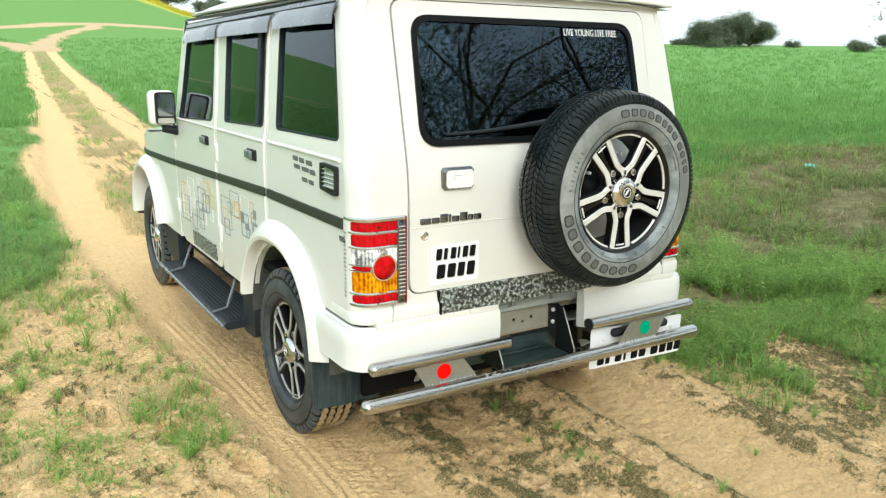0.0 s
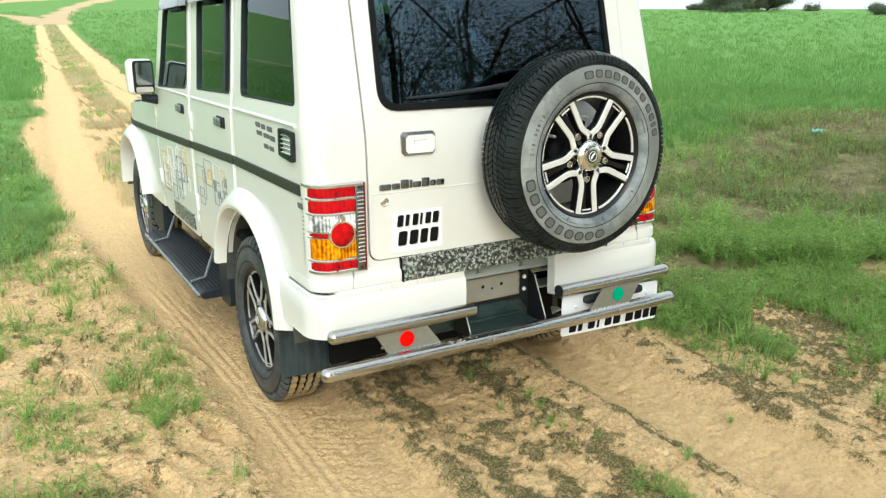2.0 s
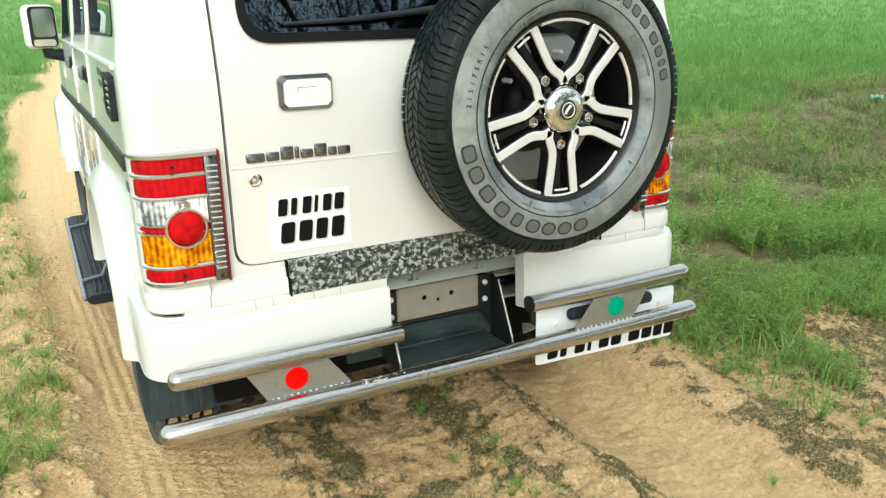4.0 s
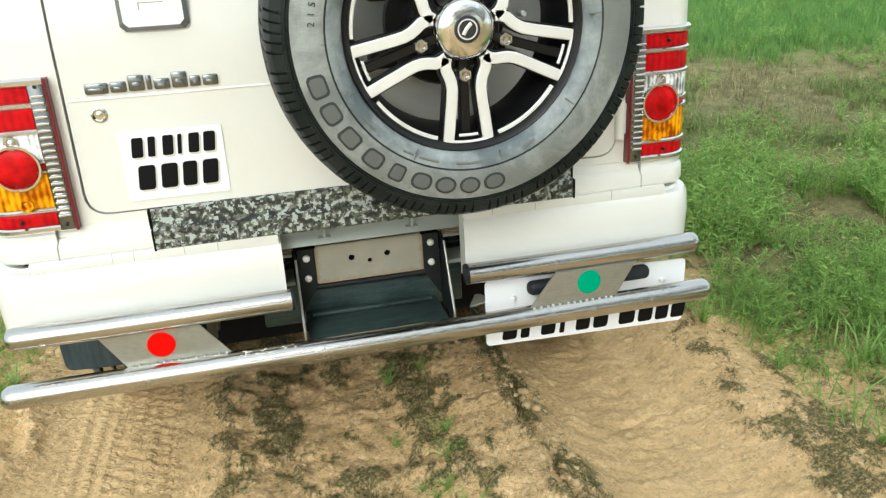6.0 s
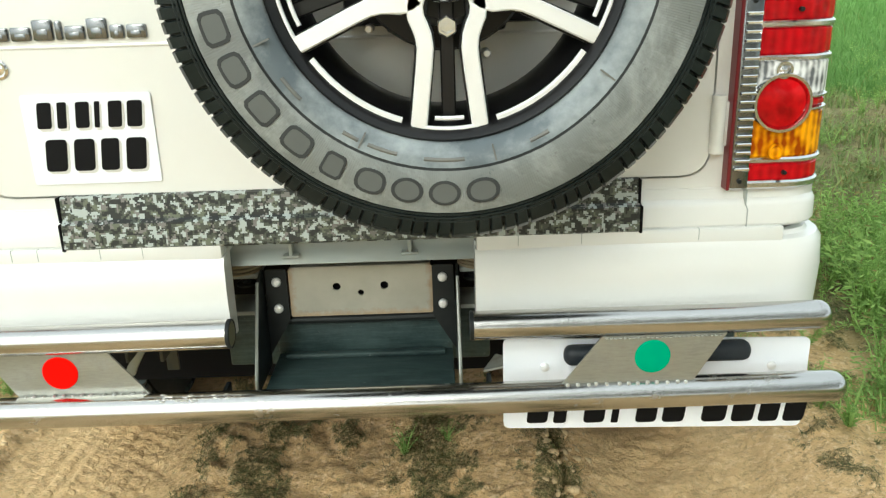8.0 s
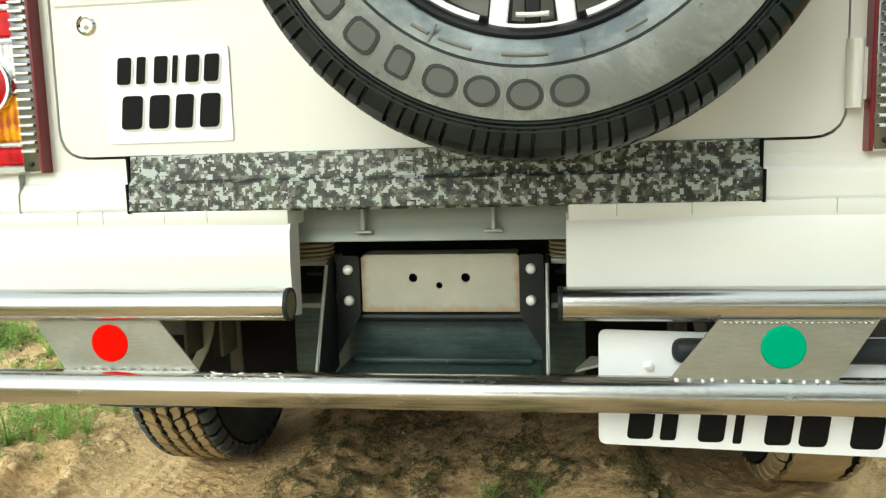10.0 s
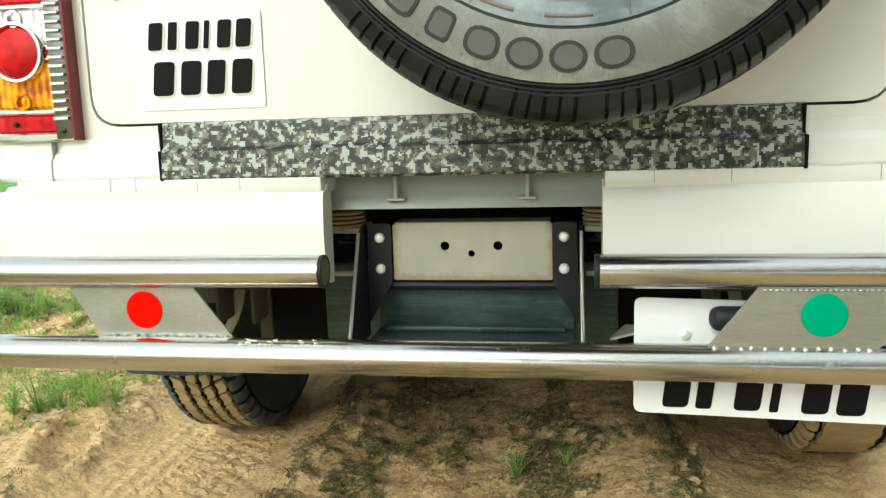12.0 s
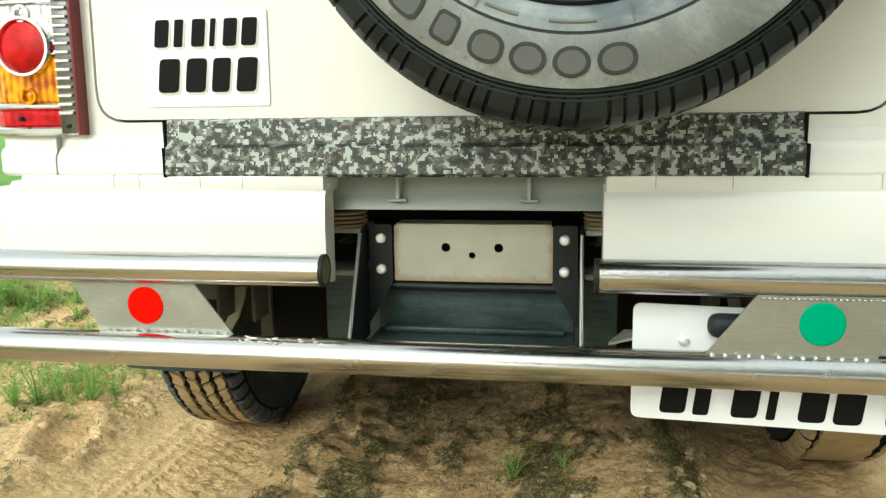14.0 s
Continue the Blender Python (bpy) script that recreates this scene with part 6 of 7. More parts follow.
for s in (-1, 1):
    side = "tail_lamp"
    bm = bmesh.new()
    lamp_band(bm, s, 0.664, 0.960, 0.004)
    lamp = part(side, bm, "red_lens", suv, "chrome-framed red, clear and amber tail lamp")
    for z0, z1, mat in ((0.918, 0.949, "red_lens"), (0.868, 0.908, "red_lens"), (0.808, 0.859, "clear_lens"), (0.789, 0.801, "red_lens"), (0.712, 0.782, "amber_lens"), (0.675, 0.702, "red_lens")):
        bm = bmesh.new()
        lamp_band(bm, s, z0, z1, 0.014, 0.0, 0.030, 0.012)
        part(mat, bm, mat, lamp)
    for z0, z1 in ((0.949, 0.963), (0.9075, 0.9185), (0.8585, 0.8685), (0.8015, 0.8075), (0.7825, 0.7885), (0.702, 0.712), (0.662, 0.675)):
        bm = bmesh.new()
        lamp_band(bm, s, z0, z1, 0.017 if z1 < 0.95 else 0.019, 0.0)
        part("chrome_bar", bm, "lamp_chrome", lamp, "chrome bar")
    # inner upright with cooling ribs
    bm = bmesh.new()
    q = lamp_in(s) + 0.014
    box(bm, (s * q - 0.0145, 0.068, 0.664), (s * q + 0.0145, 0.092, 0.960), 0.003)
    part("chrome_upright", bm, "dark_chrome", lamp, "chrome upright")
    bm = bmesh.new()
    box(bm, (s * (q - 0.0175) - 0.0028, 0.066, 0.662), (s * (q - 0.0175) + 0.0028, 0.093, 0.962), 0.0012, 1)
    part("lamp_edge", bm, "maroon", lamp, "maroon plastic lamp edge")
    for k in range(19):
        z = 0.696 + 0.0130 * k
        bm = bmesh.new()
        box(bm, (s * q - 0.0115, 0.061, z - 0.0025), (s * q + 0.0125, 0.070, z + 0.0025), 0.0012, 1)
        part("chrome_rib", bm, "chrome", lamp)
    for k in range(16):
        z = 0.690 + 0.0145 * k
        bm = bmesh.new()
        box(bm, (s * 0.768 - 0.004, 0.152, z - 0.0035), (s * 0.768 + 0.004, 0.174, z + 0.0035), 0.0015, 1)
        part("chrome_rib", bm, "chrome", lamp)
    bm = bmesh.new()
    box(bm, (s * 0.760 - 0.006, 0.150, 0.664), (s * 0.760 + 0.006, 0.176, 0.960), 0.003)
    part("chrome_upright", bm, "chrome", lamp, "chrome upright")
    # the round lens
    bm = bmesh.new()
    lathe(bm, [(0.0465, 0.03), (0.0465, -0.003), (0.0445, -0.007), (0.0405, -0.007), (0.0385, -0.003), (0.038, 0.03)], 36, (s * 0.675, 0.0695, 0.797))
    part("lens_ring", bm, "chrome", lamp, "chrome ring")
    bm = bmesh.new()
    disc(bm, (s * 0.675, 0.0705, 0.797), 0.0385, 0.03, 32, 0.004)
    part("round_lens", bm, "red_round", lamp, "round red lens")
    # bulb seats behind the clear and amber lenses
    for z in (0.846, 0.722):
        bm = bmesh.new()
        lathe(bm, [(0.013, 0.004), (0.013, -0.0035), (0.009, -0.0035), (0.007, 0.0), (1e-4, -0.002)], 20, (s * 0.674, 0.0705, z))
        part("bulb_seat", bm, "lamp_chrome" if z > 0.8 else "amber_lens", lamp)
    for xx, z in ((q, 0.948), (q, 0.676), (0.69, 0.934), (0.69, 0.688)):
        bm = bmesh.new()
        disc(bm, (s * xx, 0.0665, z), 0.0036, 0.008, 12)
        part("lamp_screw", bm, "black_steel", lamp)

# ---- rear bumper, bars and bracket ----
def bumper_half(s):
    path = [(s * 0.202, 0.060), (s * 0.45, 0.058), (s * 0.70, 0.060)]
    for k in range(1, 9):
        a = math.pi / 2 * k / 8
        path.append((s * (0.70 + 0.095 * math.sin(a)), 0.060 + 0.095 * (1 - math.cos(a))))
    path += [(s * 0.797, 0.28), (s * 0.797, 0.385)]
    sec = [(0.0, 0.450), (0.002, 0.440), (-0.03, 0.434), (-0.040, 0.434), (-0.045, 0.585), (-0.028, 0.587), (-0.024, 0.580), (-0.008, 0.578), (-0.001, 0.568), (0.003, 0.52)]
    rows = []
    for k, p in enumerate(path):
        p0, p1 = Vector(path[max(0, k - 1)]), Vector(path[min(len(path) - 1, k + 1)])
        d = (p1 - p0).normalized()
        n = Vector((d.y, -d.x)) * (1 if s > 0 else -1)
        if k < 3:
            n = Vector((0, -1))
        q = 0.985 if k == 0 else 1.0
        rows.append([(p[0] + n.x * a, p[1] + n.y * a, 0.513 + (z - 0.513) * q) for a, z in sec])
    bm = bmesh.new()
    vs = grid_face(bm, rows, closed_u=True)
    bm.faces.new(vs[0][::-1])
    bm.faces.new(vs[-1])
    return bm


for s in (-1, 1):
    bump = part("rear_bumper", bumper_half(s), "paint", suv, "white metal half of the rear bumper")
    # ledge that meets the body
    bm = bmesh.new()
    box(bm, (s * 0.205, 0.067, 0.572), (s * 0.700, 0.17, 0.600), 0.003)
    part("bumper_ledge", bm, "paint", bump)
    # joints across the ledge
    for x in ((-0.541, -0.499, -0.399, -0.331) if s < 0 else (0.272, 0.374, 0.563)):
        bm = bmesh.new()
        box(bm, (x - 0.0006, 0.0664, 0.581), (x + 0.0006, 0.075, 0.6005), 0.0002, 1)
        part("ledge_joint", bm, "paint_grey", bump)
    # lower body beside the camouflage strip, pressed in two steps and wrapped round the corner
    bm = bmesh.new()
    x0 = 0.471 if s > 0 else 0.457
    path = [(s * x0, 0.0), (s * 0.56, 0.0), (s * 0.70, 0.0)]
    turn = [(s * (0.70 + 0.062 * math.sin(math.pi / 2 * k / 8)), 0.062 * (1 - math.cos(math.pi / 2 * k / 8))) for k in range(1, 9)]
    rows = []
    for k, (x, y) in enumerate(path + turn + [(s * 0.762, 0.20)]):
        a = 0.0 if k < 3 else math.pi / 2 * min(k - 2, 8) / 8
        rows.append([(x + s * math.sin(a) * o, 0.086 + y - math.cos(a) * o, z) for o, z in ((-0.012, 0.664), (0.0, 0.662), (0.003, 0.645), (0.009, 0.640), (0.012, 0.634), (0.013, 0.604), (0.009, 0.599), (-0.012, 0.599))])
    vs = grid_face(bm, rows, closed_u=True)
    bm.faces.new(vs[0][::-1])
    bm.faces.new(vs[-1])
    part("lower_valance", bm, "paint", suv)
    bm = bmesh.new()
    sweep(bm, [((s * x, 0.0725, z), (0, 1, 0), (1, 0, 0)) for x, z in ((0.640, 0.600), (0.640, 0.628), (0.636, 0.637), (0.636, 0.660))], [(-0.0008, -0.0008), (0.012, -0.0008), (0.012, 0.0008), (-0.0008, 0.0008)])
    part("valance_seam", bm, "paint_grey", suv)
    # upper bar
    bm = bmesh.new()
    x1 = s * (0.742 if s < 0 else 0.745)
    tube(bm, [(s * 0.192, 0.016, 0.467), (s * 0.40, 0.014, 0.467), (s * 0.60, 0.013, 0.467), (x1, 0.014, 0.468)], 0.0235, 24)
    part("upper_bar", bm, "bar", suv, "short polished steel bumper bar")
    bm = bmesh.new()
    tube(bm, [(x1 + s * q, 0.014, 0.468) for q in (-0.003, 0.004, 0.010, 0.015, 0.0185, 0.020)], [0.0237, 0.0230, 0.0205, 0.0160, 0.0095, 0.002], 24)
    part("bar_cap", bm, "bar", suv, "rounded steel end cap")
    bm = bmesh.new()
    tube(bm, [(s * 0.192 + s * 0.001, 0.016, 0.467), (s * 0.1905, 0.016, 0.467), (s * 0.1895, 0.016, 0.467)], [0.0205, 0.0205, 0.019], 24)
    plug = part("bar_plug", bm, "plastic_black" if s > 0 else "dull_brass", suv, "end plug of the bar")
    bm = bmesh.new()
    lathe(bm, [(0.0203, -0.004), (0.0238, -0.004), (0.0243, 0.0), (0.0236, 0.0022), (0.0215, 0.0026), (0.0203, 0.0015)], 32, closed=True)
    for v in bm.verts:
        v.co = Vector((s * 0.1915 - s * v.co.y, 0.016 + v.co.x, 0.467 + v.co.z))
    part("plug_ring", bm, "black_steel", plug, "dark rolled rim of the bar end")
    # slanted plate with a round reflector
    bm = bmesh.new()
    quad = [(s * 0.595, 0.450), (s * 0.397, 0.450), (s * 0.333, 0.366), (s * 0.545, 0.366)]
    py = 0.012 if s < 0 else -0.006
    sheet(bm, quad, [], flat_y(py), 0.003, 0.05)
    rp = part("reflector_plate", bm, "plate_steel", suv, "slanted steel plate with a round reflector")
    bm = bmesh.new()
    disc(bm, (-0.4715 if s < 0 else 0.4785, py - 0.001, 0.4095 if s < 0 else 0.4135), 0.0285, 0.003, 36)
    part("reflector", bm, "red_reflector" if s < 0 else "green_reflector", rp, "red round reflector" if s < 0 else "green round reflector")
    rng = random.Random(3)
    for k in range(13):
        bm = bmesh.new()
        x = s * (0.345 + 0.0158 * k + rng.uniform(-0.003, 0.003))
        bmesh.ops.create_icosphere(bm, subdivisions=1, radius=0.0036, matrix=Matrix.Translation((x, py - 0.004, 0.3690 + rng.uniform(-0.001, 0.001))))
        part("weld_bead", bm, "weld", rp)
    bm = bmesh.new()
    for k in range(26):
        x = s * (0.405 + 0.0072 * k)
        bmesh.ops.create_icosphere(bm, subdivisions=1, radius=0.0036, matrix=Matrix.Translation((x, py, 0.4465)) @ Matrix.Diagonal((1.2, 1, 0.7, 1)))
    part("weld_seam", bm, "plate_steel", rp)
    # stays from chassis to bar
    bm = bmesh.new()
    box(bm, (s * 0.222 - 0.004, 0.015, 0.335), (s * 0.222 + 0.004, 0.075, 0.352), 0.002)
    part("bar_stay", bm, "black_steel", suv)

bm = bmesh.new()
tube(bm, [(x, 0.0 + 0.004 * (x / 0.78) ** 2, 0.345) for x in zs(-0.770, 0.775, 14)], 0.0255, 28, True)
part("lower_bar", bm, "bar", suv, "long polished steel bumper bar with weld marks")
rng = random.Random(9)
bm = bmesh.new()
for k in range(22):
    a = radians(rng.uniform(55, 95))
    x = rng.uniform(-0.315, -0.20)
    bmesh.ops.create_icosphere(bm, subdivisions=1, radius=rng.uniform(0.0015, 0.0035), matrix=Matrix.Translation((x, -0.0255 * math.cos(a), 0.345 + 0.0255 * math.sin(a))) @ Matrix.Diagonal((rng.uniform(1, 2.4), 1, 0.5, 1)))
part("weld_spatter", bm, "weld", suv, "silver weld spatter")

# camouflage strip, folded along its middle
bm = bmesh.new()
rows = []
for x in zs(-0.452, 0.466, 24):
    o = 0.0008 * math.sin(x * 31)
    rows.append([(x, 0.088, 0.685), (x, 0.078 + o, 0.682), (x, 0.074 + o, 0.646), (x, 0.066 + o, 0.640), (x, 0.063 + o, 0.602), (x, 0.070, 0.597), (x, 0.10, 0.597)])
grid_face(bm, rows)
part("camouflage_strip", bm, "camo", suv, "grey camouflage vinyl strip below the tail door", angle=20)
for s in (-1, 1):
    bm = bmesh.new()
    x = 0.4680 if s > 0 else 0.4540
    box(bm, (s * x - 0.0022, 0.0625, 0.597), (s * x + 0.0022, 0.10, 0.642), 0.001, 1)
    box(bm, (s * x - 0.0040, 0.0730, 0.642), (s * x + 0.0004, 0.10, 0.683), 0.001, 1)
    part("strip_edge", bm, "seam", suv)

# cross-member with gussets
bm = bmesh.new()
sweep(bm, [((x, 0.20, 0.555), (0, 1, 0), (0, 0, 1)) for x in (-0.60, 0.0, 0.60)], rounded([(-0.082, -0.012), (0.12, -0.014), (0.12, 0.052), (-0.052, 0.052), (-0.062, 0.010)], 0.005, 3))
for x in (-0.105, 0.095):
    box(bm, (x - 0.003, 0.118, 0.560), (x + 0.003, 0.150, 0.597), 0.001, 1)
    box(bm, (x - 0.014, 0.116, 0.556), (x + 0.014, 0.150, 0.560), 0.001, 1)
part("cross_member", bm, "paint_grey", suv, "grey painted cross-member")
# added black sheet: stands in for the shade under the open tail
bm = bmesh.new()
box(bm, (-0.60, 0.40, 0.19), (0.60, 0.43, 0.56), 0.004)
part("under_tail_shade", bm, "seam", suv)
for s in (-1, 1):
    bm = bmesh.new()
    for k in range(4):
        lathe(bm, [(0.02, 0), (0.037, 0.001), (0.039, 0.003), (0.037, 0.005), (0.02, 0.006)], 20)
        for v in bm.verts:
            if not v.tag:
                v.co = Vector((v.co.x + s * 0.215, v.co.z + 0.205, v.co.y + 0.506 + 0.007 * k))
                v.tag = True
    part("spring_seat", bm, "rusty", suv, "stack of rusty round shims")
    bm = bmesh.new()
    box(bm, (s * 0.255 - 0.075, 0.185, 0.496), (s * 0.255 + 0.075, 0.27, 0.505), 0.002)
    box(bm, (s * 0.255 - 0.075, 0.185, 0.425), (s * 0.255 + 0.075, 0.27, 0.434), 0.002)
    part("chassis_shelf", bm, "paint_grey", suv, "grey chassis shelf")
    bm = bmesh.new()
    lathe(bm, [(1e-4, 0), (0.018, 0), (0.018, 0.004), (0.008, 0.005), (0.008, 0.012), (1e-4, 0.012)], 16)
    for v in bm.verts:
        v.co = Vector((v.co.x + s * 0.205, v.co.z + 0.20, v.co.y + 0.480))
    part("shelf_bolt", bm, "black_steel", suv)

# bracket plate with three holes
def ring_pts(cx, cz, r, n=16):
    return [(cx + r * math.cos(2 * math.pi * k / n), cz + r * math.sin(2 * math.pi * k / n)) for k in range(n)]


bm = bmesh.new()
sheet(bm, rounded([(-0.128, 0.418), (0.130, 0.418), (0.130, 0.510), (-0.128, 0.510)], 0.004), [ring_pts(-0.0425, 0.474, 0.0075), ring_pts(0.0435, 0.474, 0.0075), ring_pts(0.0005, 0.4615, 0.0055)], flat_y(0.190), 0.004, 0.02)
box(bm, (-0.125, 0.191, 0.509), (0.127, 0.24, 0.513), 0.001, 1)
part("bracket_plate", bm, "bracket_steel", suv, "bare steel bracket plate with three holes")
# added black backing, so the holes and the gap behind look shaded
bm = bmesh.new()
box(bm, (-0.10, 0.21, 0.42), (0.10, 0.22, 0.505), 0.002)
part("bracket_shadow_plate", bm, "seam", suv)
for s in (-1, 1):
    bm = bmesh.new()
    sheet(bm, rounded([(s * 0.172, 0.345), (s * 0.168, 0.512), (s * 0.130, 0.512), (s * 0.130, 0.415), (s * 0.160, 0.365)], [0.003, 0.006, 0.006, 0.004, 0.006]), [], flat_y(0.184), 0.005, 0.03)
    arm = part("bracket_arm", bm, "black_steel", suv, "black bolted bracket arm")
    bm = bmesh.new()
    pts = [(0.190, 0.512), (0.150, 0.500), (0.075, 0.352), (0.070, 0.325), (0.190, 0.325)]
    sheet(bm, pts if s > 0 else pts, [], lambda u, v, d: (s * (0.172 + 0.0 + d), u, v), 0.005, 0.04)
    part("bracket_web", bm, "black_steel", arm)
    bm = bmesh.new()
    tube(bm, [(s * 0.1745, 0.150, 0.502), (s * 0.1745, 0.112, 0.428), (s * 0.1745, 0.073, 0.352), (s * 0.1745, 0.068, 0.325)], 0.0030, 8)
    part("web_edge", bm, "plate_steel", arm, "worn bare steel edge")
    for z in (0.489, 0.438):
        bm = bmesh.new()
        disc(bm, (s * 0.1485, 0.182, z), 0.0085, 0.006, 18, 0.004)
        part("bolt", bm, "alloy", arm, "zinc bolt head")
# dark step tray and panels behind
bm = bmesh.new()
box(bm, (-0.263, 0.235, 0.300), (0.236, 0.25, 0.418), 0.006, 3)
part("lower_panel", bm, "flap_teal", suv, "dusty black lower panel")
bm = bmesh.new()
box(bm, (-0.165, 0.075, 0.318), (0.165, 0.235, 0.328), 0.003)
box(bm, (-0.165, 0.222, 0.328), (0.165, 0.232, 0.400), 0.003)
tray = part("step_tray", bm, "flap_teal", suv, "black step tray")
bm = bmesh.new()
box(bm, (-0.150, 0.196, 0.328), (0.150, 0.214, 0.338), 0.004, 2)
part("tray_lip", bm, "flap_teal", tray)
bm = bmesh.new()
sheet(bm, rounded([(0.212, 0.075), (0.252, 0.064), (0.252, 0.100), (0.238, 0.120)], 0.005), [], lambda u, v, d: (u, v, 0.352 + 0.35 * (u - 0.212) + d), 0.004, 0.04)
part("plate_stay", bm, "plate_rusty", suv, "grey steel stay beside the bracket")
bm = bmesh.new()
tube(bm, [(-0.14, 0.20, 0.408), (0, 0.20, 0.407), (0.14, 0.20, 0.408)], 0.008, 10)
part("tow_rod", bm, "black_steel", suv)

# number plate with plain bars
def plate_z(x):
    return -0.028 * (x - 0.246)


bm = bmesh.new()
po = [(0.246, 0.252), (0.762, 0.252 + plate_z(0.762)), (0.762, 0.421 + plate_z(0.762)), (0.246, 0.421)]
sheet(bm, rounded(po, 0.012), [], flat_y(0.058), 0.003, 0.06)
plate = part("number_plate", bm, "plate_white", suv, "white number plate with dark bars behind the bar")
x = 0.285
cells = []
for w, gap in ((0.036, 0.010), (0.022, 0.030), (0.036, 0.012), (0.012, 0.030), (0.036, 0.010), (0.038, 0.030), (0.042, 0.010), (0.038, 0.009), (0.034, 0.009), (0.036, 0.0)):
    cells.append((x, 0.262 + plate_z(x), w, 0.074))
    x += w + gap
plate_bars("bar_mark", cells, 0.058, 0.0, plate)
for x in (0.316, 0.700):
    bm = bmesh.new()
    disc(bm, (x, 0.056, 0.370 + plate_z(x)), 0.0075, 0.004, 16, 0.002)
    part("plate_screw", bm, "alloy", plate)
bm = bmesh.new()
box(bm, (0.345, 0.028, 0.378), (0.655, 0.060, 0.412), 0.014, 4)
part("plate_lamp", bm, "plastic_black", plate, "black plate lamp housing")

# ---- plants ----
def tuft(seed, blades, high, wide, width, curl=0.5):
    """A tuft of bent blades as points and triangles."""
    rg = np.random.RandomState(seed)
    V, F = [], []
    for k in range(blades):
        a, lean = rg.uniform(0, 6.283), rg.uniform(0.05, 1.0) * wide
        h, w = high * rg.uniform(0.55, 1.0), width * rg.uniform(0.7, 1.3)
        bx, by = rg.normal(0, wide * 0.25, 2)
        dx, dy = np.cos(a), np.sin(a)
        px, py = -dy * w / 2, dx * w / 2
        m = 0.45
        b = len(V)
        V += [(bx - px, by - py, 0), (bx + px, by + py, 0), (bx + dx * lean * m * m - px * 0.8, by + dy * lean * m * m - py * 0.8, h * 0.55), (bx + dx * lean * m * m + px * 0.8, by + dy * lean * m * m + py * 0.8, h * 0.55), (bx + dx * lean, by + dy * lean, h * (1 - curl * 0.25))]
        F += [(b, b + 1, b + 3), (b, b + 3, b + 2), (b + 2, b + 3, b + 4)]
    return np.array(V), np.array(F)


def feathery(seed, stems, high, wide, leaf, ranks=12):
    """A branching weed: thin stems set with small narrow leaves."""
    rg = np.random.RandomState(seed)
    V, F = [], []
    for k in range(stems):
        a, lean, h = rg.uniform(0, 6.283), rg.uniform(0.15, 1.0) * wide, high * rg.uniform(0.55, 1.0)
        d = np.array([np.cos(a), np.sin(a), 0])
        side = np.array([-d[1], d[0], 0]) * 0.0022
        p = lambda t: d * lean * t ** 1.5 + np.array([0, 0, h * t * (1 - 0.15 * t)])
        b = len(V)
        V += [tuple(p(0) - side), tuple(p(0) + side), tuple(p(0.5) - side), tuple(p(0.5) + side), tuple(p(1.0))]
        F += [(b, b + 1, b + 3), (b, b + 3, b + 2), (b + 2, b + 3, b + 4)]
        for t in np.linspace(0.15, 1.0, ranks):
            for q in range(2):
                e = rg.normal(0, 1, 3)
                e[2] = abs(e[2]) * 0.6
                e /= np.linalg.norm(e)
                n = np.cross(e, rg.normal(0, 1, 3))
                n /= np.linalg.norm(n) + 1e-9
                L = leaf * rg.uniform(0.6, 1.3)
                b = len(V)
                V += [tuple(p(t)), tuple(p(t) + e * L * 0.5 + n * L * 0.10), tuple(p(t) + e * L), tuple(p(t) + e * L * 0.5 - n * L * 0.10)]
                F += [(b, b + 1, b + 2), (b, b + 2, b + 3)]
    return np.array(V), np.array(F)


def scatter(seed, n, xr, yr_, keep, scale, high=(0.8, 1.2)):
    rg = np.random.RandomState(seed)
    x, y = rg.uniform(*xr, n), rg.uniform(*yr_, n)
    ok = rg.uniform(0, 1, n) < keep(x, y)
    x, y = x[ok], y[ok]
    m = len(x)
    return np.stack([x, y, ground_z(x, y) - 0.006, rg.uniform(*scale, m), rg.uniform(0, 6.283, m), rg.normal(0, 0.12, m), rg.uniform(*high, m)], -1)


def off_car(x, y):
    return ~((np.abs(x) < 0.95) & (y > -0.05) & (y < 4.05))


def far_scatter(seed, n, r0, r1, a0, a1, keep, scale, grow):
    """Spots in a fan round the track, ever wider apart with distance."""
    rg = np.random.RandomState(seed)
    r = r0 * (r1 / r0) ** rg.uniform(0, 1, n)
    a = np.radians(rg.uniform(a0, a1, n))
    x, y = r * np.sin(a), r * np.cos(a)
    ok = (rg.uniform(0, 1, n) < keep(x, y)) & off_car(x, y)
    x, y, r = x[ok], y[ok], r[ok]
    m = len(x)
    return np.stack([x, y, ground_z(x, y, False) - 0.01, rg.uniform(*scale, m) * (1 + grow * r), rg.uniform(0, 6.283, m), rg.normal(0, 0.15, m), rg.uniform(0.75, 1.15, m) / (1 + grow * r) ** 0.85], -1)


CROP = [tuft(k, 15, 0.30, 0.15, 0.0065) for k in range(6)]
CROP_FAR = [tuft(10 + k, 8, 0.30, 0.22, 0.016) for k in range(5)]
WEED = [feathery(20 + k, 8, 0.27, 0.17, 0.028, 12) for k in range(7)]
SMALL = [feathery(40 + k, 6, 0.085, 0.10, 0.0140, 8) for k in range(5)] + [tuft(50 + k, 16, 0.085, 0.10, 0.0032) for k in range(4)]
LITTER = [tuft(60 + k, 9, 0.026, 0.050, 0.0036, 1.5) for k in range(4)] + [feathery(66 + k, 4, 0.030, 0.040, 0.0100, 3) for k in range(3)]
SPARSE = [feathery(45 + k, 4, 0.085, 0.10, 0.020, 5) for k in range(3)] + [tuft(55 + k, 12, 0.085, 0.10, 0.0045) for k in range(4)]
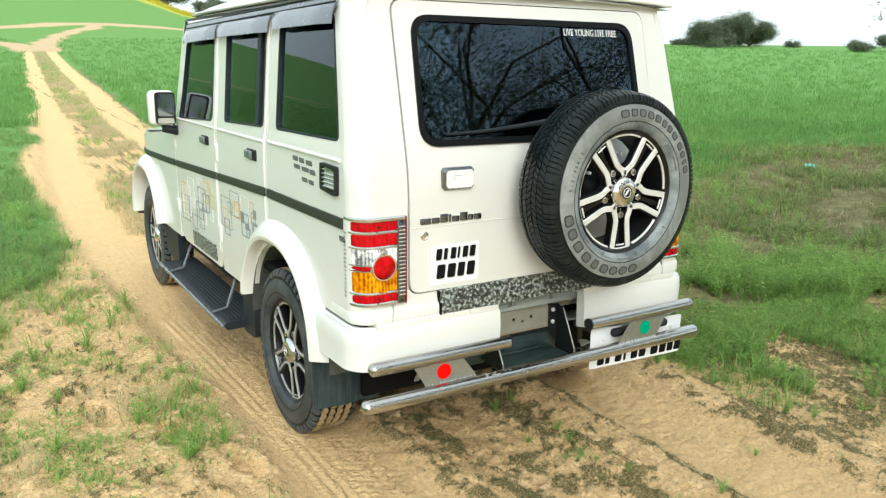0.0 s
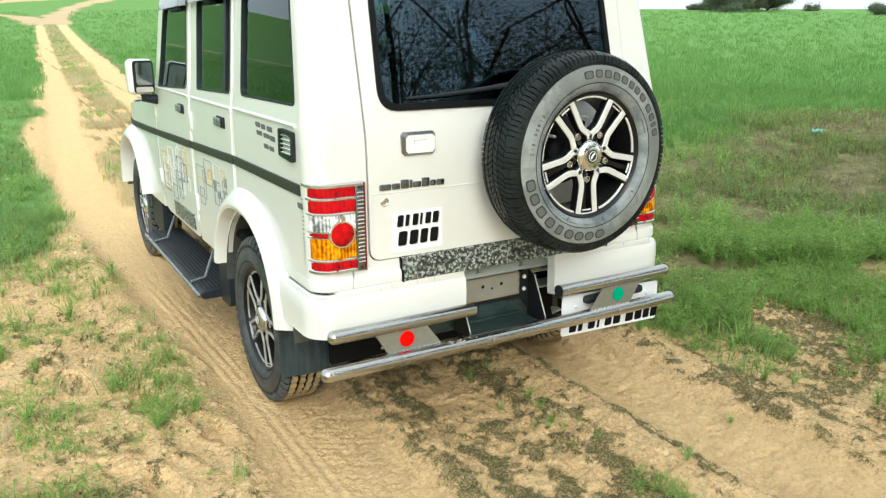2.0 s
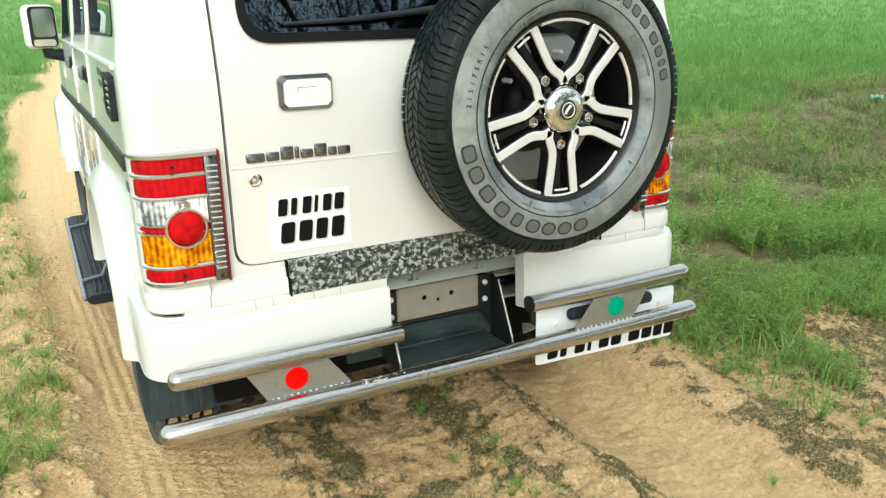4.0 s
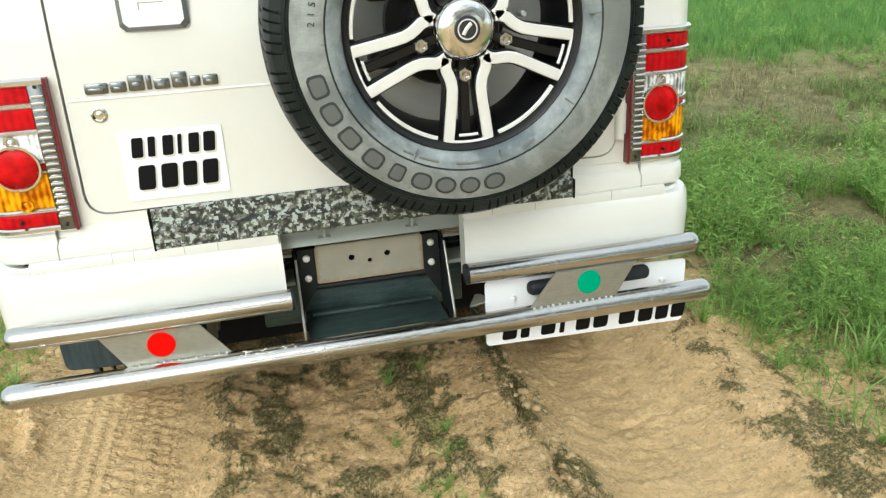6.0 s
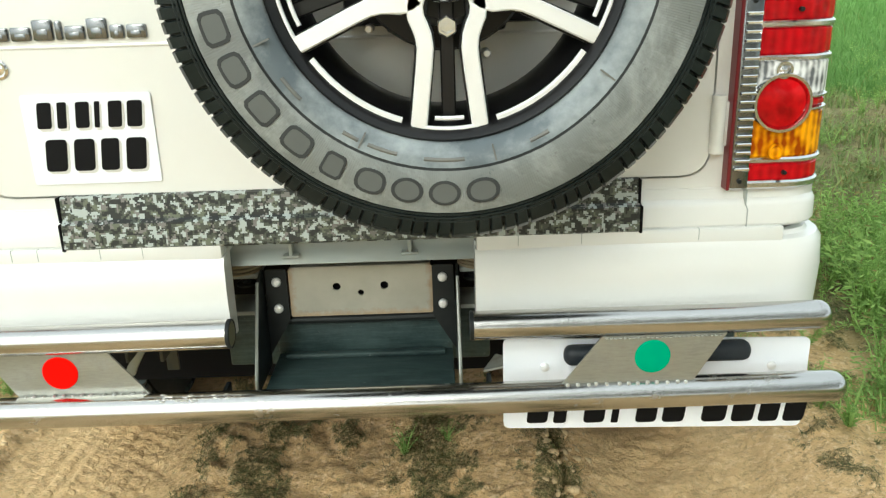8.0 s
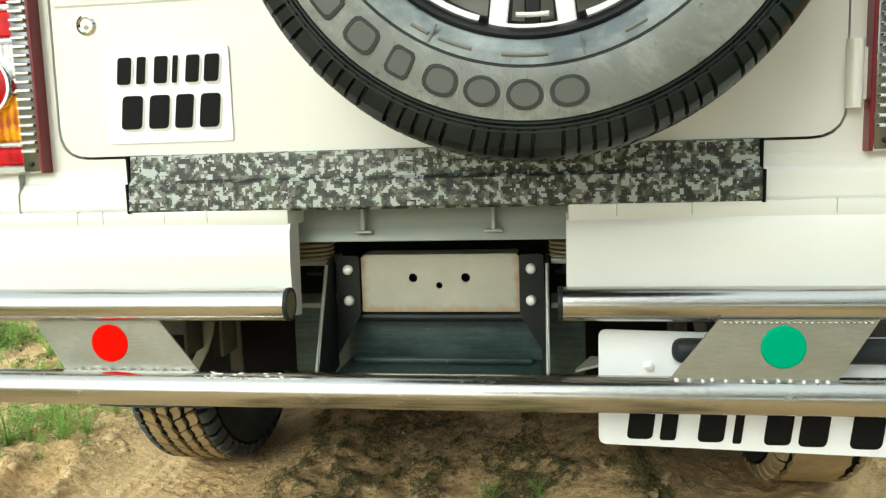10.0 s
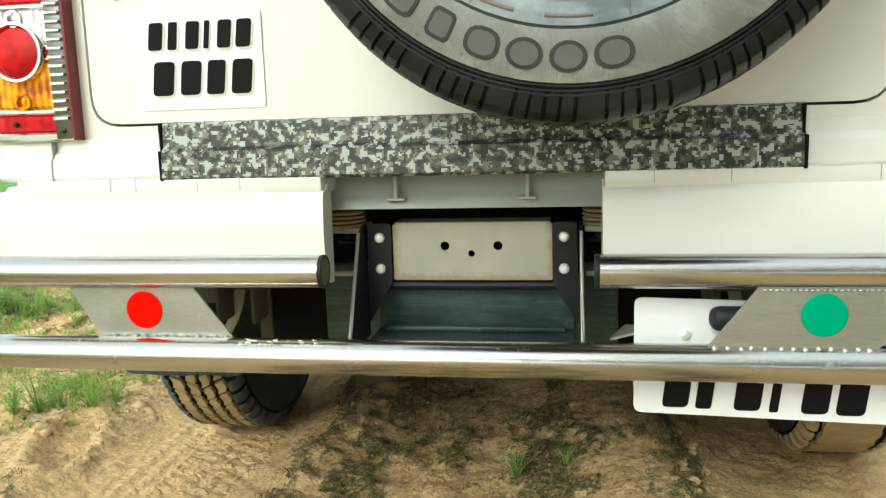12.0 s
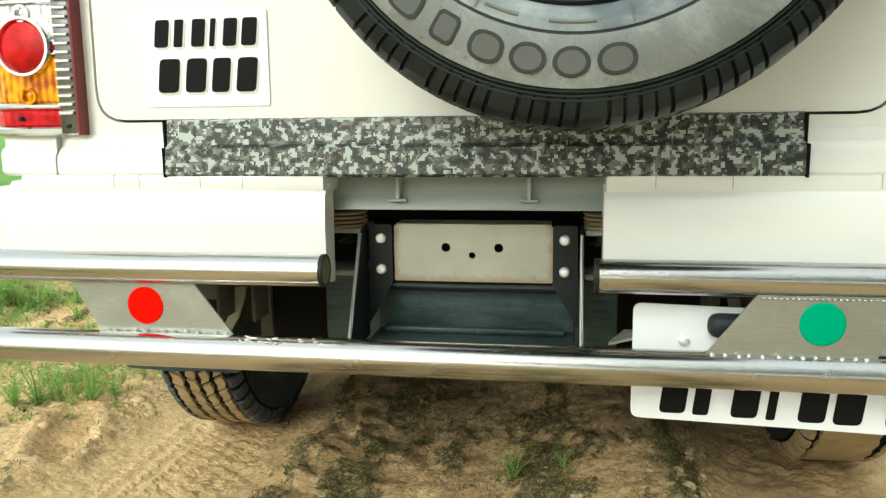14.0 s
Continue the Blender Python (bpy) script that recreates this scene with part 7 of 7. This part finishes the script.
STRAW = [tuft(80 + k, 10, 0.11, 0.13, 0.004) for k in range(4)]


def crop_keep(x, y):
    m = masks(x, y)
    return m["crop"] * (1 - m["rut"]) * (1 - m["path"])


field = far_scatter(1, 42000, 3.0, 16, -38, 100, crop_keep, (0.75, 1.15), 0.0)
left_side = field[:, 0] < rut_left(field[:, 1])
young = field[left_side & (np.random.RandomState(12).uniform(0, 1, len(field)) < 0.35 + 0.5 * sstep(-0.5, 0.2, vnoise(field[:, 0], field[:, 1], 0.9, 57, 3)))]
young[:, 6] *= 0.42
stuff_mesh("young_crop", CROP, young, "pale_crop", label="short pale green young crop beside the track", category="crop")
field = field[~left_side]
field[:, 6] *= np.where(field[:, 0] < 0.55 * field[:, 1], 0.26, 0.80)
stuff_mesh("crop_field", CROP, field, "crop", label="dense knee-high green crop covering the fields", category="crop")
field = far_scatter(11, 30000, 14, 85, -38, 100, crop_keep, (0.65, 1.0), 0.012)
stuff_mesh("crop_field", CROP_FAR, field, "far_crop", label="dense green crop farther off in the fields", category="crop")


def weed_keep(x, y):
    m = masks(x, y)
    clumps = 0.06 + 0.94 * sstep(-0.22, 0.22, vnoise(x, y, 0.55, 21, 3))
    return m["weed"] * clumps * (1 - m["rut"]) * off_car(x, y) * (1 - 0.75 * m["crop"])


near_weed = np.concatenate([scatter(2, 6000, (1.2, 9.5), (0.1, 8.0), weed_keep, (0.35, 0.95)), scatter(22, 900, (1.4, 5.0), (0.4, 2.6), lambda x, y: weed_keep(x, y) ** 1.6, (0.9, 1.25))])
verge_weed = scatter(23, 900, (1.25, 3.4), (-1.2, 0.7), lambda x, y: sstep(0.02, 0.35, vnoise(x, y, 0.5, 27, 3)) * sstep(0.5, 1.3, x + 0.55 * y - 0.35), (0.35, 0.85))
left_weed = scatter(3, 5000, (-6.0, -1.2), (1.0, 7.0), lambda x, y: weed_keep(x, y) * 0.8, (0.35, 0.75))
stuff_mesh("weeds", WEED, np.concatenate([near_weed, verge_weed, left_weed]), "weed", label="feathery pale green weeds beside the track", category="weeds")


def patch(size, seed, cut, zone):
    return lambda x, y: sstep(cut, cut + 0.18, vnoise(x, y, size, seed, 3)) * zone(x, y) * (1 - masks(x, y)["rut"]) * off_car(x, y)


tufts_left = np.concatenate([scatter(4, 15000, (-3.6, -1.02), (-1.8, 4.2), patch(0.5, 31, 0.00, lambda x, y: 0.04 + 0.50 * sstep(1.35, 2.2, -x)), (0.7, 1.8)), scatter(24, 5000, (-3.6, -1.0), (-1.8, 4.2), patch(0.3, 32, 0.2, lambda x, y: 0.5), (0.5, 1.2))])
tufts_mid = scatter(5, 2600, (-0.45, 0.36), (-1.4, 1.2), patch(0.20, 35, 0.30, lambda x, y: 0.9 * np.exp(-((x - 0.13) / 0.06) ** 2) + 0.25 * np.exp(-((x + 0.22) / 0.06) ** 2)), (0.35, 0.8))
tufts_right = scatter(6, 8000, (1.0, 4.0), (-1.6, 1.6), patch(0.45, 37, -0.05, lambda x, y: (0.15 + 0.55 * sstep(1.1, 1.8, x)) * np.maximum(0.2 + 0.8 * sstep(-0.1, 0.5, y), 0.9 * sstep(1.25, 1.6, x))), (0.7, 1.7))
stuff_mesh("small_weeds", SMALL, np.concatenate([tufts_mid, tufts_right]), "weed", label="small green weed tufts rooted in sand", category="weeds")
stuff_mesh("pale_weeds", SMALL, tufts_left, "pale_weed", label="pale yellow-green weed tufts on open sand", category="weeds")
beyond = lambda x, y: sstep(3.0, 3.6, np.hypot(x + 0.3, y * 1.0 - 0.4)) * (np.abs(x) > 1.4)
tufts_wide = np.concatenate([scatter(25, 6000, (-10, -1.2), (-8, 7), patch(0.7, 31, 0.02, lambda x, y: 0.6 * beyond(x, y)), (0.8, 2.0)), scatter(26, 5000, (1.6, 10), (-8, 1.2), patch(0.7, 37, 0.0, lambda x, y: 0.6 * beyond(x, y)), (0.8, 2.0))])
stuff_mesh("small_weeds", SPARSE, tufts_wide, "weed", label="scattered small weeds on the sandy verge", category="weeds")
MAT = [tuft(100 + k, 12, 0.030, 0.075, 0.0045, 1.2) for k in range(6)]
mats = np.concatenate([scatter(15, 18000, (-3.4, -0.98), (-1.8, 4.2), patch(0.4, 33, 0.12, lambda x, y: 0.15 + 0.65 * sstep(1.3, 2.0, -x)), (0.6, 1.4)),
                       scatter(16, 9000, (1.0, 3.6), (-1.6, 1.2), patch(0.5, 34, 0.05, lambda x, y: 0.8 * np.maximum(0.25 + 0.75 * sstep(-0.1, 0.5, y), sstep(1.2, 1.5, x))), (0.6, 1.4))])
stuff_mesh("creeping_weeds", MAT, mats, "pale_weed", label="low mats of pale green creeping weed on sand", category="weeds")
in_dirt = lambda x, y: dirt(x, y, masks(x, y)) ** 1.3
litter = np.concatenate([scatter(7, 74000, (-0.60, 2.2), (-1.0, 1.4), in_dirt, (0.18, 0.56)), scatter(17, 12000, (-2.4, -1.0), (-1.0, 2.2), in_dirt, (0.3, 0.9))])
stuff_mesh("ground_litter", LITTER, litter, "dark_weed", label="dark creeping weeds and dry leaf litter on sand", category="litter")
strip_keep = lambda x, y: masks(x, y)["mid"] * sstep(-0.3, 0.1, vnoise(x, y, 1.0, 51, 3)) * off_car(x, y)
rgs = np.random.RandomState(8)
sy = 4.0 * (58 / 4.0) ** rgs.uniform(0, 1, 12000) ** 0.8
sx = rut_left(sy) + 0.24 + rgs.uniform(0, 1, 12000) * (rut_right(sy) - rut_left(sy) - 0.52)
ok = (vnoise(sx, sy, 0.9, 51, 3) > -0.25) & off_car(sx, sy)
sx, sy = sx[ok], sy[ok]
dry = np.stack([sx, sy, ground_z(sx, sy) - 0.005, rgs.uniform(0.45, 0.95, len(sx)) * (1 + 0.012 * sy), rgs.uniform(0, 6.28, len(sx)), rgs.normal(0, 0.2, len(sx)), rgs.uniform(0.6, 1.1, len(sx))], -1)
dry2 = scatter(9, 1800, (3.0, 12.5), (0.6, 8.0), lambda x, y: np.clip(masks(x, y)["bare"], 0, 1), (0.35, 0.9))
dry3 = scatter(13, 2500, (-3.0, -1.1), (-1.5, 4.0), patch(0.5, 53, 0.15, lambda x, y: 1.0), (0.3, 0.8))
stuff_mesh("dry_grass", STRAW, np.concatenate([dry, dry2, dry3]), "straw", label="dry straw-coloured grass along the track", category="dry grass")
stuff_mesh("strip_weeds", SPARSE, scatter(10, 6500, (-1.2, 6.0), (4.2, 45), strip_keep, (1.0, 2.0)), "weed", label="pale weeds between the wheel ruts", category="weeds")
thatch = scatter(19, 24000, (2.0, 13.0), (0.2, 8.5), lambda x, y: np.clip(masks(x, y)["bare"], 0, 1), (0.35, 0.9))
stuff_mesh("dry_thatch", STRAW, thatch, "thatch", label="trampled brown thatch on a bare patch of field", category="thatch")
bare_weed = scatter(14, 19000, (1.6, 13.0), (0.2, 8.5), patch(0.6, 55, -0.22, lambda x, y: np.clip(masks(x, y)["bare"], 0, 1)), (0.8, 2.2))
stuff_mesh("sparse_weeds", SPARSE, bare_weed, "olive_weed", label="sparse green weeds on a bare brown patch", category="weeds")


rgm = np.random.RandomState(90)
mx, my = rgm.uniform(24, 52, 1500), rgm.uniform(163, 192, 1500)
mus = np.stack([mx, my, land(mx, my) - 0.1, rgm.uniform(3.0, 5.0, 1500), rgm.uniform(0, 6.28, 1500), rgm.normal(0, 0.1, 1500), rgm.uniform(0.8, 1.2, 1500)], -1)
stuff_mesh("mustard_field", CROP_FAR, mus, "mustard", label="yellow flowering mustard strip on the far ridge", category="mustard")
# single plants on the sand
def lone_weed(x, y, k, size):
    V, F = feathery(200 + k % 7, 13, 0.13, 0.12, 0.014)
    ob = mesh_of("weed_plant", V * size, F, "weed", label="single feathery green weed rooted in bare sand", smooth=False)
    ob.location = (x, y, float(ground_z(x, y)) - 0.008)
    ob.rotation_euler = (0, 0, 1.7 * k)
    return tagged(ob, category="weed", group="weeds on the sand")


for k, (x, y) in enumerate([(-1.1, 1.73), (-1.06, 0.72), (-1.38, 2.17), (-1.15, 2.6), (0.15, 0.13), (0.15, -0.29), (-1.34, 3.24), (-1.72, 1.64), (-1.51, 3.25), (-1.32, 1.07),
                            (-1.59, 1.45), (-1.22, 0.64), (-1.65, 0.94), (1.27, -0.29), (1.39, -0.6), (1.83, -0.14), (-1.64, 2.04), (0.05, 0.43), (0.82, -0.34), (1.18, -0.21),
                            (-1.12, 1.47), (1.16, 0.17), (-1.19, 0.69), (0.15, 0.44), (0.28, -0.6), (0.10, -0.09), (1.45, -0.13), (1.10, 0.48), (0.02, 0.15), (0.13, 0.02)]):
    small = 0.55 if abs(x) < 0.9 else 1.0
    lone_weed(x, y, k, small * (0.7 + 0.13 * (k * 7 % 5)))


# ---- trees ----
def limb(bm, p, d, length, r, depth, rg, tips, droop=0.0, bend=0.35):
    """A branch that forks."""
    pts, rad = [Vector(p)], [r]
    n = 4
    q = Vector(p)
    d = Vector(d).normalized()
    for k in range(n):
        d = (d + Vector((rg.uniform(-1, 1), rg.uniform(-1, 1), rg.uniform(-0.6, 0.8) - droop)) * bend * 0.5).normalized()
        q = q + d * length / n
        pts.append(q.copy())
        rad.append(max(r * (1 - 0.55 * (k + 1) / n), 0.002))
    tube(bm, pts, rad, 6 if depth > 1 else 4)
    if depth == 0:
        tips.append((pts[-1], d))
        tips.append((pts[-2], d))
        return
    for k in range(3 if depth > 1 else 4):
        at = pts[2 + k % 3]
        nd = (d + Vector((rg.uniform(-1, 1), rg.uniform(-1, 1), rg.uniform(-0.5, 0.7) - droop))).normalized()
        limb(bm, at, nd, length * rg.uniform(0.55, 0.8), rad[2 + k % 3] * 0.7, depth - 1, rg, tips, droop, bend)


def leaf_cloud(seed, n, size):
    rg = np.random.RandomState(seed)
    V, F = [], []
    for k in range(n):
        c = rg.normal(0, 0.42, 3)
        e, f = rg.normal(0, 1, 3), rg.normal(0, 1, 3)
        e /= np.linalg.norm(e)
        f = np.cross(e, f)
        f /= np.linalg.norm(f)
        b = len(V)
        s = size * rg.uniform(0.6, 1.4)
        V += [tuple(c), tuple(c + e * s * 0.5 + f * s * 0.22), tuple(c + e * s), tuple(c + e * s * 0.5 - f * s * 0.22)]
        F += [(b, b + 1, b + 2), (b, b + 2, b + 3)]
    return np.array(V), np.array(F)


def tree(name, x, y, trunk_h, spread_, r, seed, label, clump, leaves, depth=3, limbs=5, droop=0.0, rise=0.5, thin=1.0, leaf=0.16):
    z = float(land(x, y)) - 0.15
    rg = random.Random(seed)
    t = empty(name, label, "tree")
    t.location = (x, y, z)
    bm = bmesh.new()
    tips = []
    tube(bm, [(0, 0, 0), (0.05, 0.03, trunk_h * 0.5), (0.12, -0.04, trunk_h)], [r * 1.25, r, r * 0.85], 10)
    for k in range(limbs):
        a = 6.283 * (k + rg.uniform(0, 0.6)) / limbs
        limb(bm, (0.12, -0.04, trunk_h * rg.uniform(0.75, 1.0)), (math.cos(a), math.sin(a), rise * rg.uniform(0.6, 1.4)), spread_ * rg.uniform(0.75, 1.05), r * 0.55, depth, rg, tips, droop)
    part("trunk", bm, "bark", t, angle=60)
    temps = [leaf_cloud(seed + k, leaves, leaf) for k in range(4)]
    w = []
    for p, d in tips:
        if rg.random() < thin:
            w.append((p.x, p.y, p.z, clump * rg.uniform(0.6, 1.25), rg.uniform(0, 6.28), 0.0, rg.uniform(0.55, 0.85)))
    if w:
        stuff_mesh("crown", temps, np.array(w), "tree_leaf", t, kind="")
    return t


tree("thorn_tree", 66.7, 55.2, 0.5, 1.85, 0.22, 11, "dark rounded thorn tree standing on the field edge", 0.95, 240, leaf=0.15, rise=0.42)
tree("thorn_tree", 71.2, 54.9, 0.4, 1.35, 0.18, 12, "smaller dark thorn tree beside a larger one", 0.85, 200, leaf=0.15, rise=0.35)
tree("thorn_tree", 45.0, 166.0, 0.4, 2.2, 0.25, 13, "dark distant tree on the field ridge", 1.2, 50, leaf=0.4)
tree("thorn_tree", 40.0, 187.0, 1.2, 2.6, 0.3, 18, "dark tree standing behind the yellow mustard strip", 1.3, 50, leaf=0.4)
tree("shrub", 74.0, 41.0, 0.3, 0.85, 0.10, 14, "low dark shrub on the field edge", 0.6, 40, leaf=0.25)
tree("shrub", 71.0, 42.5, 0.2, 0.6, 0.07, 15, "low dark shrub on the field edge", 0.5, 30, leaf=0.25)
for az, size in ((47.4, 0.28), (48.1, 0.38), (48.9, 0.34), (49.7, 0.45), (54.6, 0.45)):
    tree("shrub", 95 * math.sin(radians(az)) - 1.8, 95 * math.cos(radians(az)) - 2.1, 0.15, size, 0.06, int(az * 10), "low grey-green shrub on the far field edge", 0.6, 30, depth=2, leaf=0.25)
# the thorny trees beside the track's start: one mirrored in the rear window, one hanging its twigs over the field
tree("bare_tree", 4.6, -7.2, 1.6, 3.4, 0.26, 16, "half-bare thorny tree with dark twisted branches", 0.55, 30, depth=4, limbs=13, rise=0.45, thin=1.0, leaf=0.10)
tree("bare_tree", 1.5, -9.4, 1.7, 3.6, 0.24, 21, "leaning half-bare tree with dark tangled twigs", 0.55, 30, depth=4, limbs=13, rise=0.5, thin=1.0, leaf=0.10)
tree("thorn_tree", 19.2, 4.3, 3.7, 3.0, 0.16, 17, "thorny tree with drooping leafy twigs", 0.40, 30, depth=3, limbs=6, droop=0.25, rise=0.5, thin=0.9, leaf=0.20)

# ---- small things ----
bm = bmesh.new()
rows = []
for i in range(7):
    rows.append([(0.16 * (i / 6 - 0.5), 0.12 * (j / 5 - 0.5), 0.035 + 0.03 * math.sin(i * 1.7 + j * 0.9) * math.cos(j * 1.3)) for j in range(6)])
grid_face(bm, rows)
scrap = part("plastic_scrap", bm, "teal_plastic")
scrap.location = (7.76, 4.15, float(ground_z(7.76, 4.15)) + 0.06)
tagged(scrap, "crumpled teal plastic scrap lying among dry weeds", "litter")
sol = scrap.modifiers.new("thickness", 'SOLIDIFY')
sol.thickness = 0.003


def clod(seed):
    rg = np.random.RandomState(seed)
    bm = bmesh.new()
    bmesh.ops.create_icosphere(bm, subdivisions=1, radius=1.0)
    V = np.array([v.co for v in bm.verts]) * rg.uniform(0.7, 1.2, (len(bm.verts), 1))
    V[:, 2] *= 0.7
    F = np.array([[v.index for v in f.verts] for f in bm.faces])
    bm.free()
    return V, F


M["clod"] = simple("dry_sand_clod", (0.56, 0.415, 0.235), 0.95, grain=(40, 0.25), bump=0.5)
w = scatter(12, 34000, (-2.2, 2.2), (-1.3, 1.8), lambda x, y: (0.15 + 0.85 * (wobble(x, y, 7, 61) > 0.3)) * (1 - np.where(x < 0, 0.93, 0.35) * masks(x, y)["rut"]), (0.002, 0.010))
w = np.concatenate([w, scatter(13, 700, (0.33, 0.50), (-0.9, 1.2), lambda x, y: np.exp(-((x - 0.405) / 0.04) ** 2), (0.006, 0.017)), scatter(14, 1500, (-1.6, -0.9), (-0.6, 1.6), lambda x, y: 0.35 + 0 * x, (0.004, 0.014)), scatter(15, 1700, (-1.35, -0.92), (-0.8, 4.6), lambda x, y: 0.1 + 0.9 * sstep(0.0, 0.4, vnoise(x, y, 0.5, 63, 2)), (0.007, 0.024)), scatter(16, 1600, (0.9, 2.4), (-0.8, 1.2), lambda x, y: 0.6 * sstep(-0.1, 0.4, vnoise(x, y, 0.4, 64, 2)), (0.004, 0.016))])
w[:, 5] = 0
stuff_mesh("sand_clods", [clod(k) for k in range(5)], w, "clod", label="small crumbled clods of dry sand", category="clods")
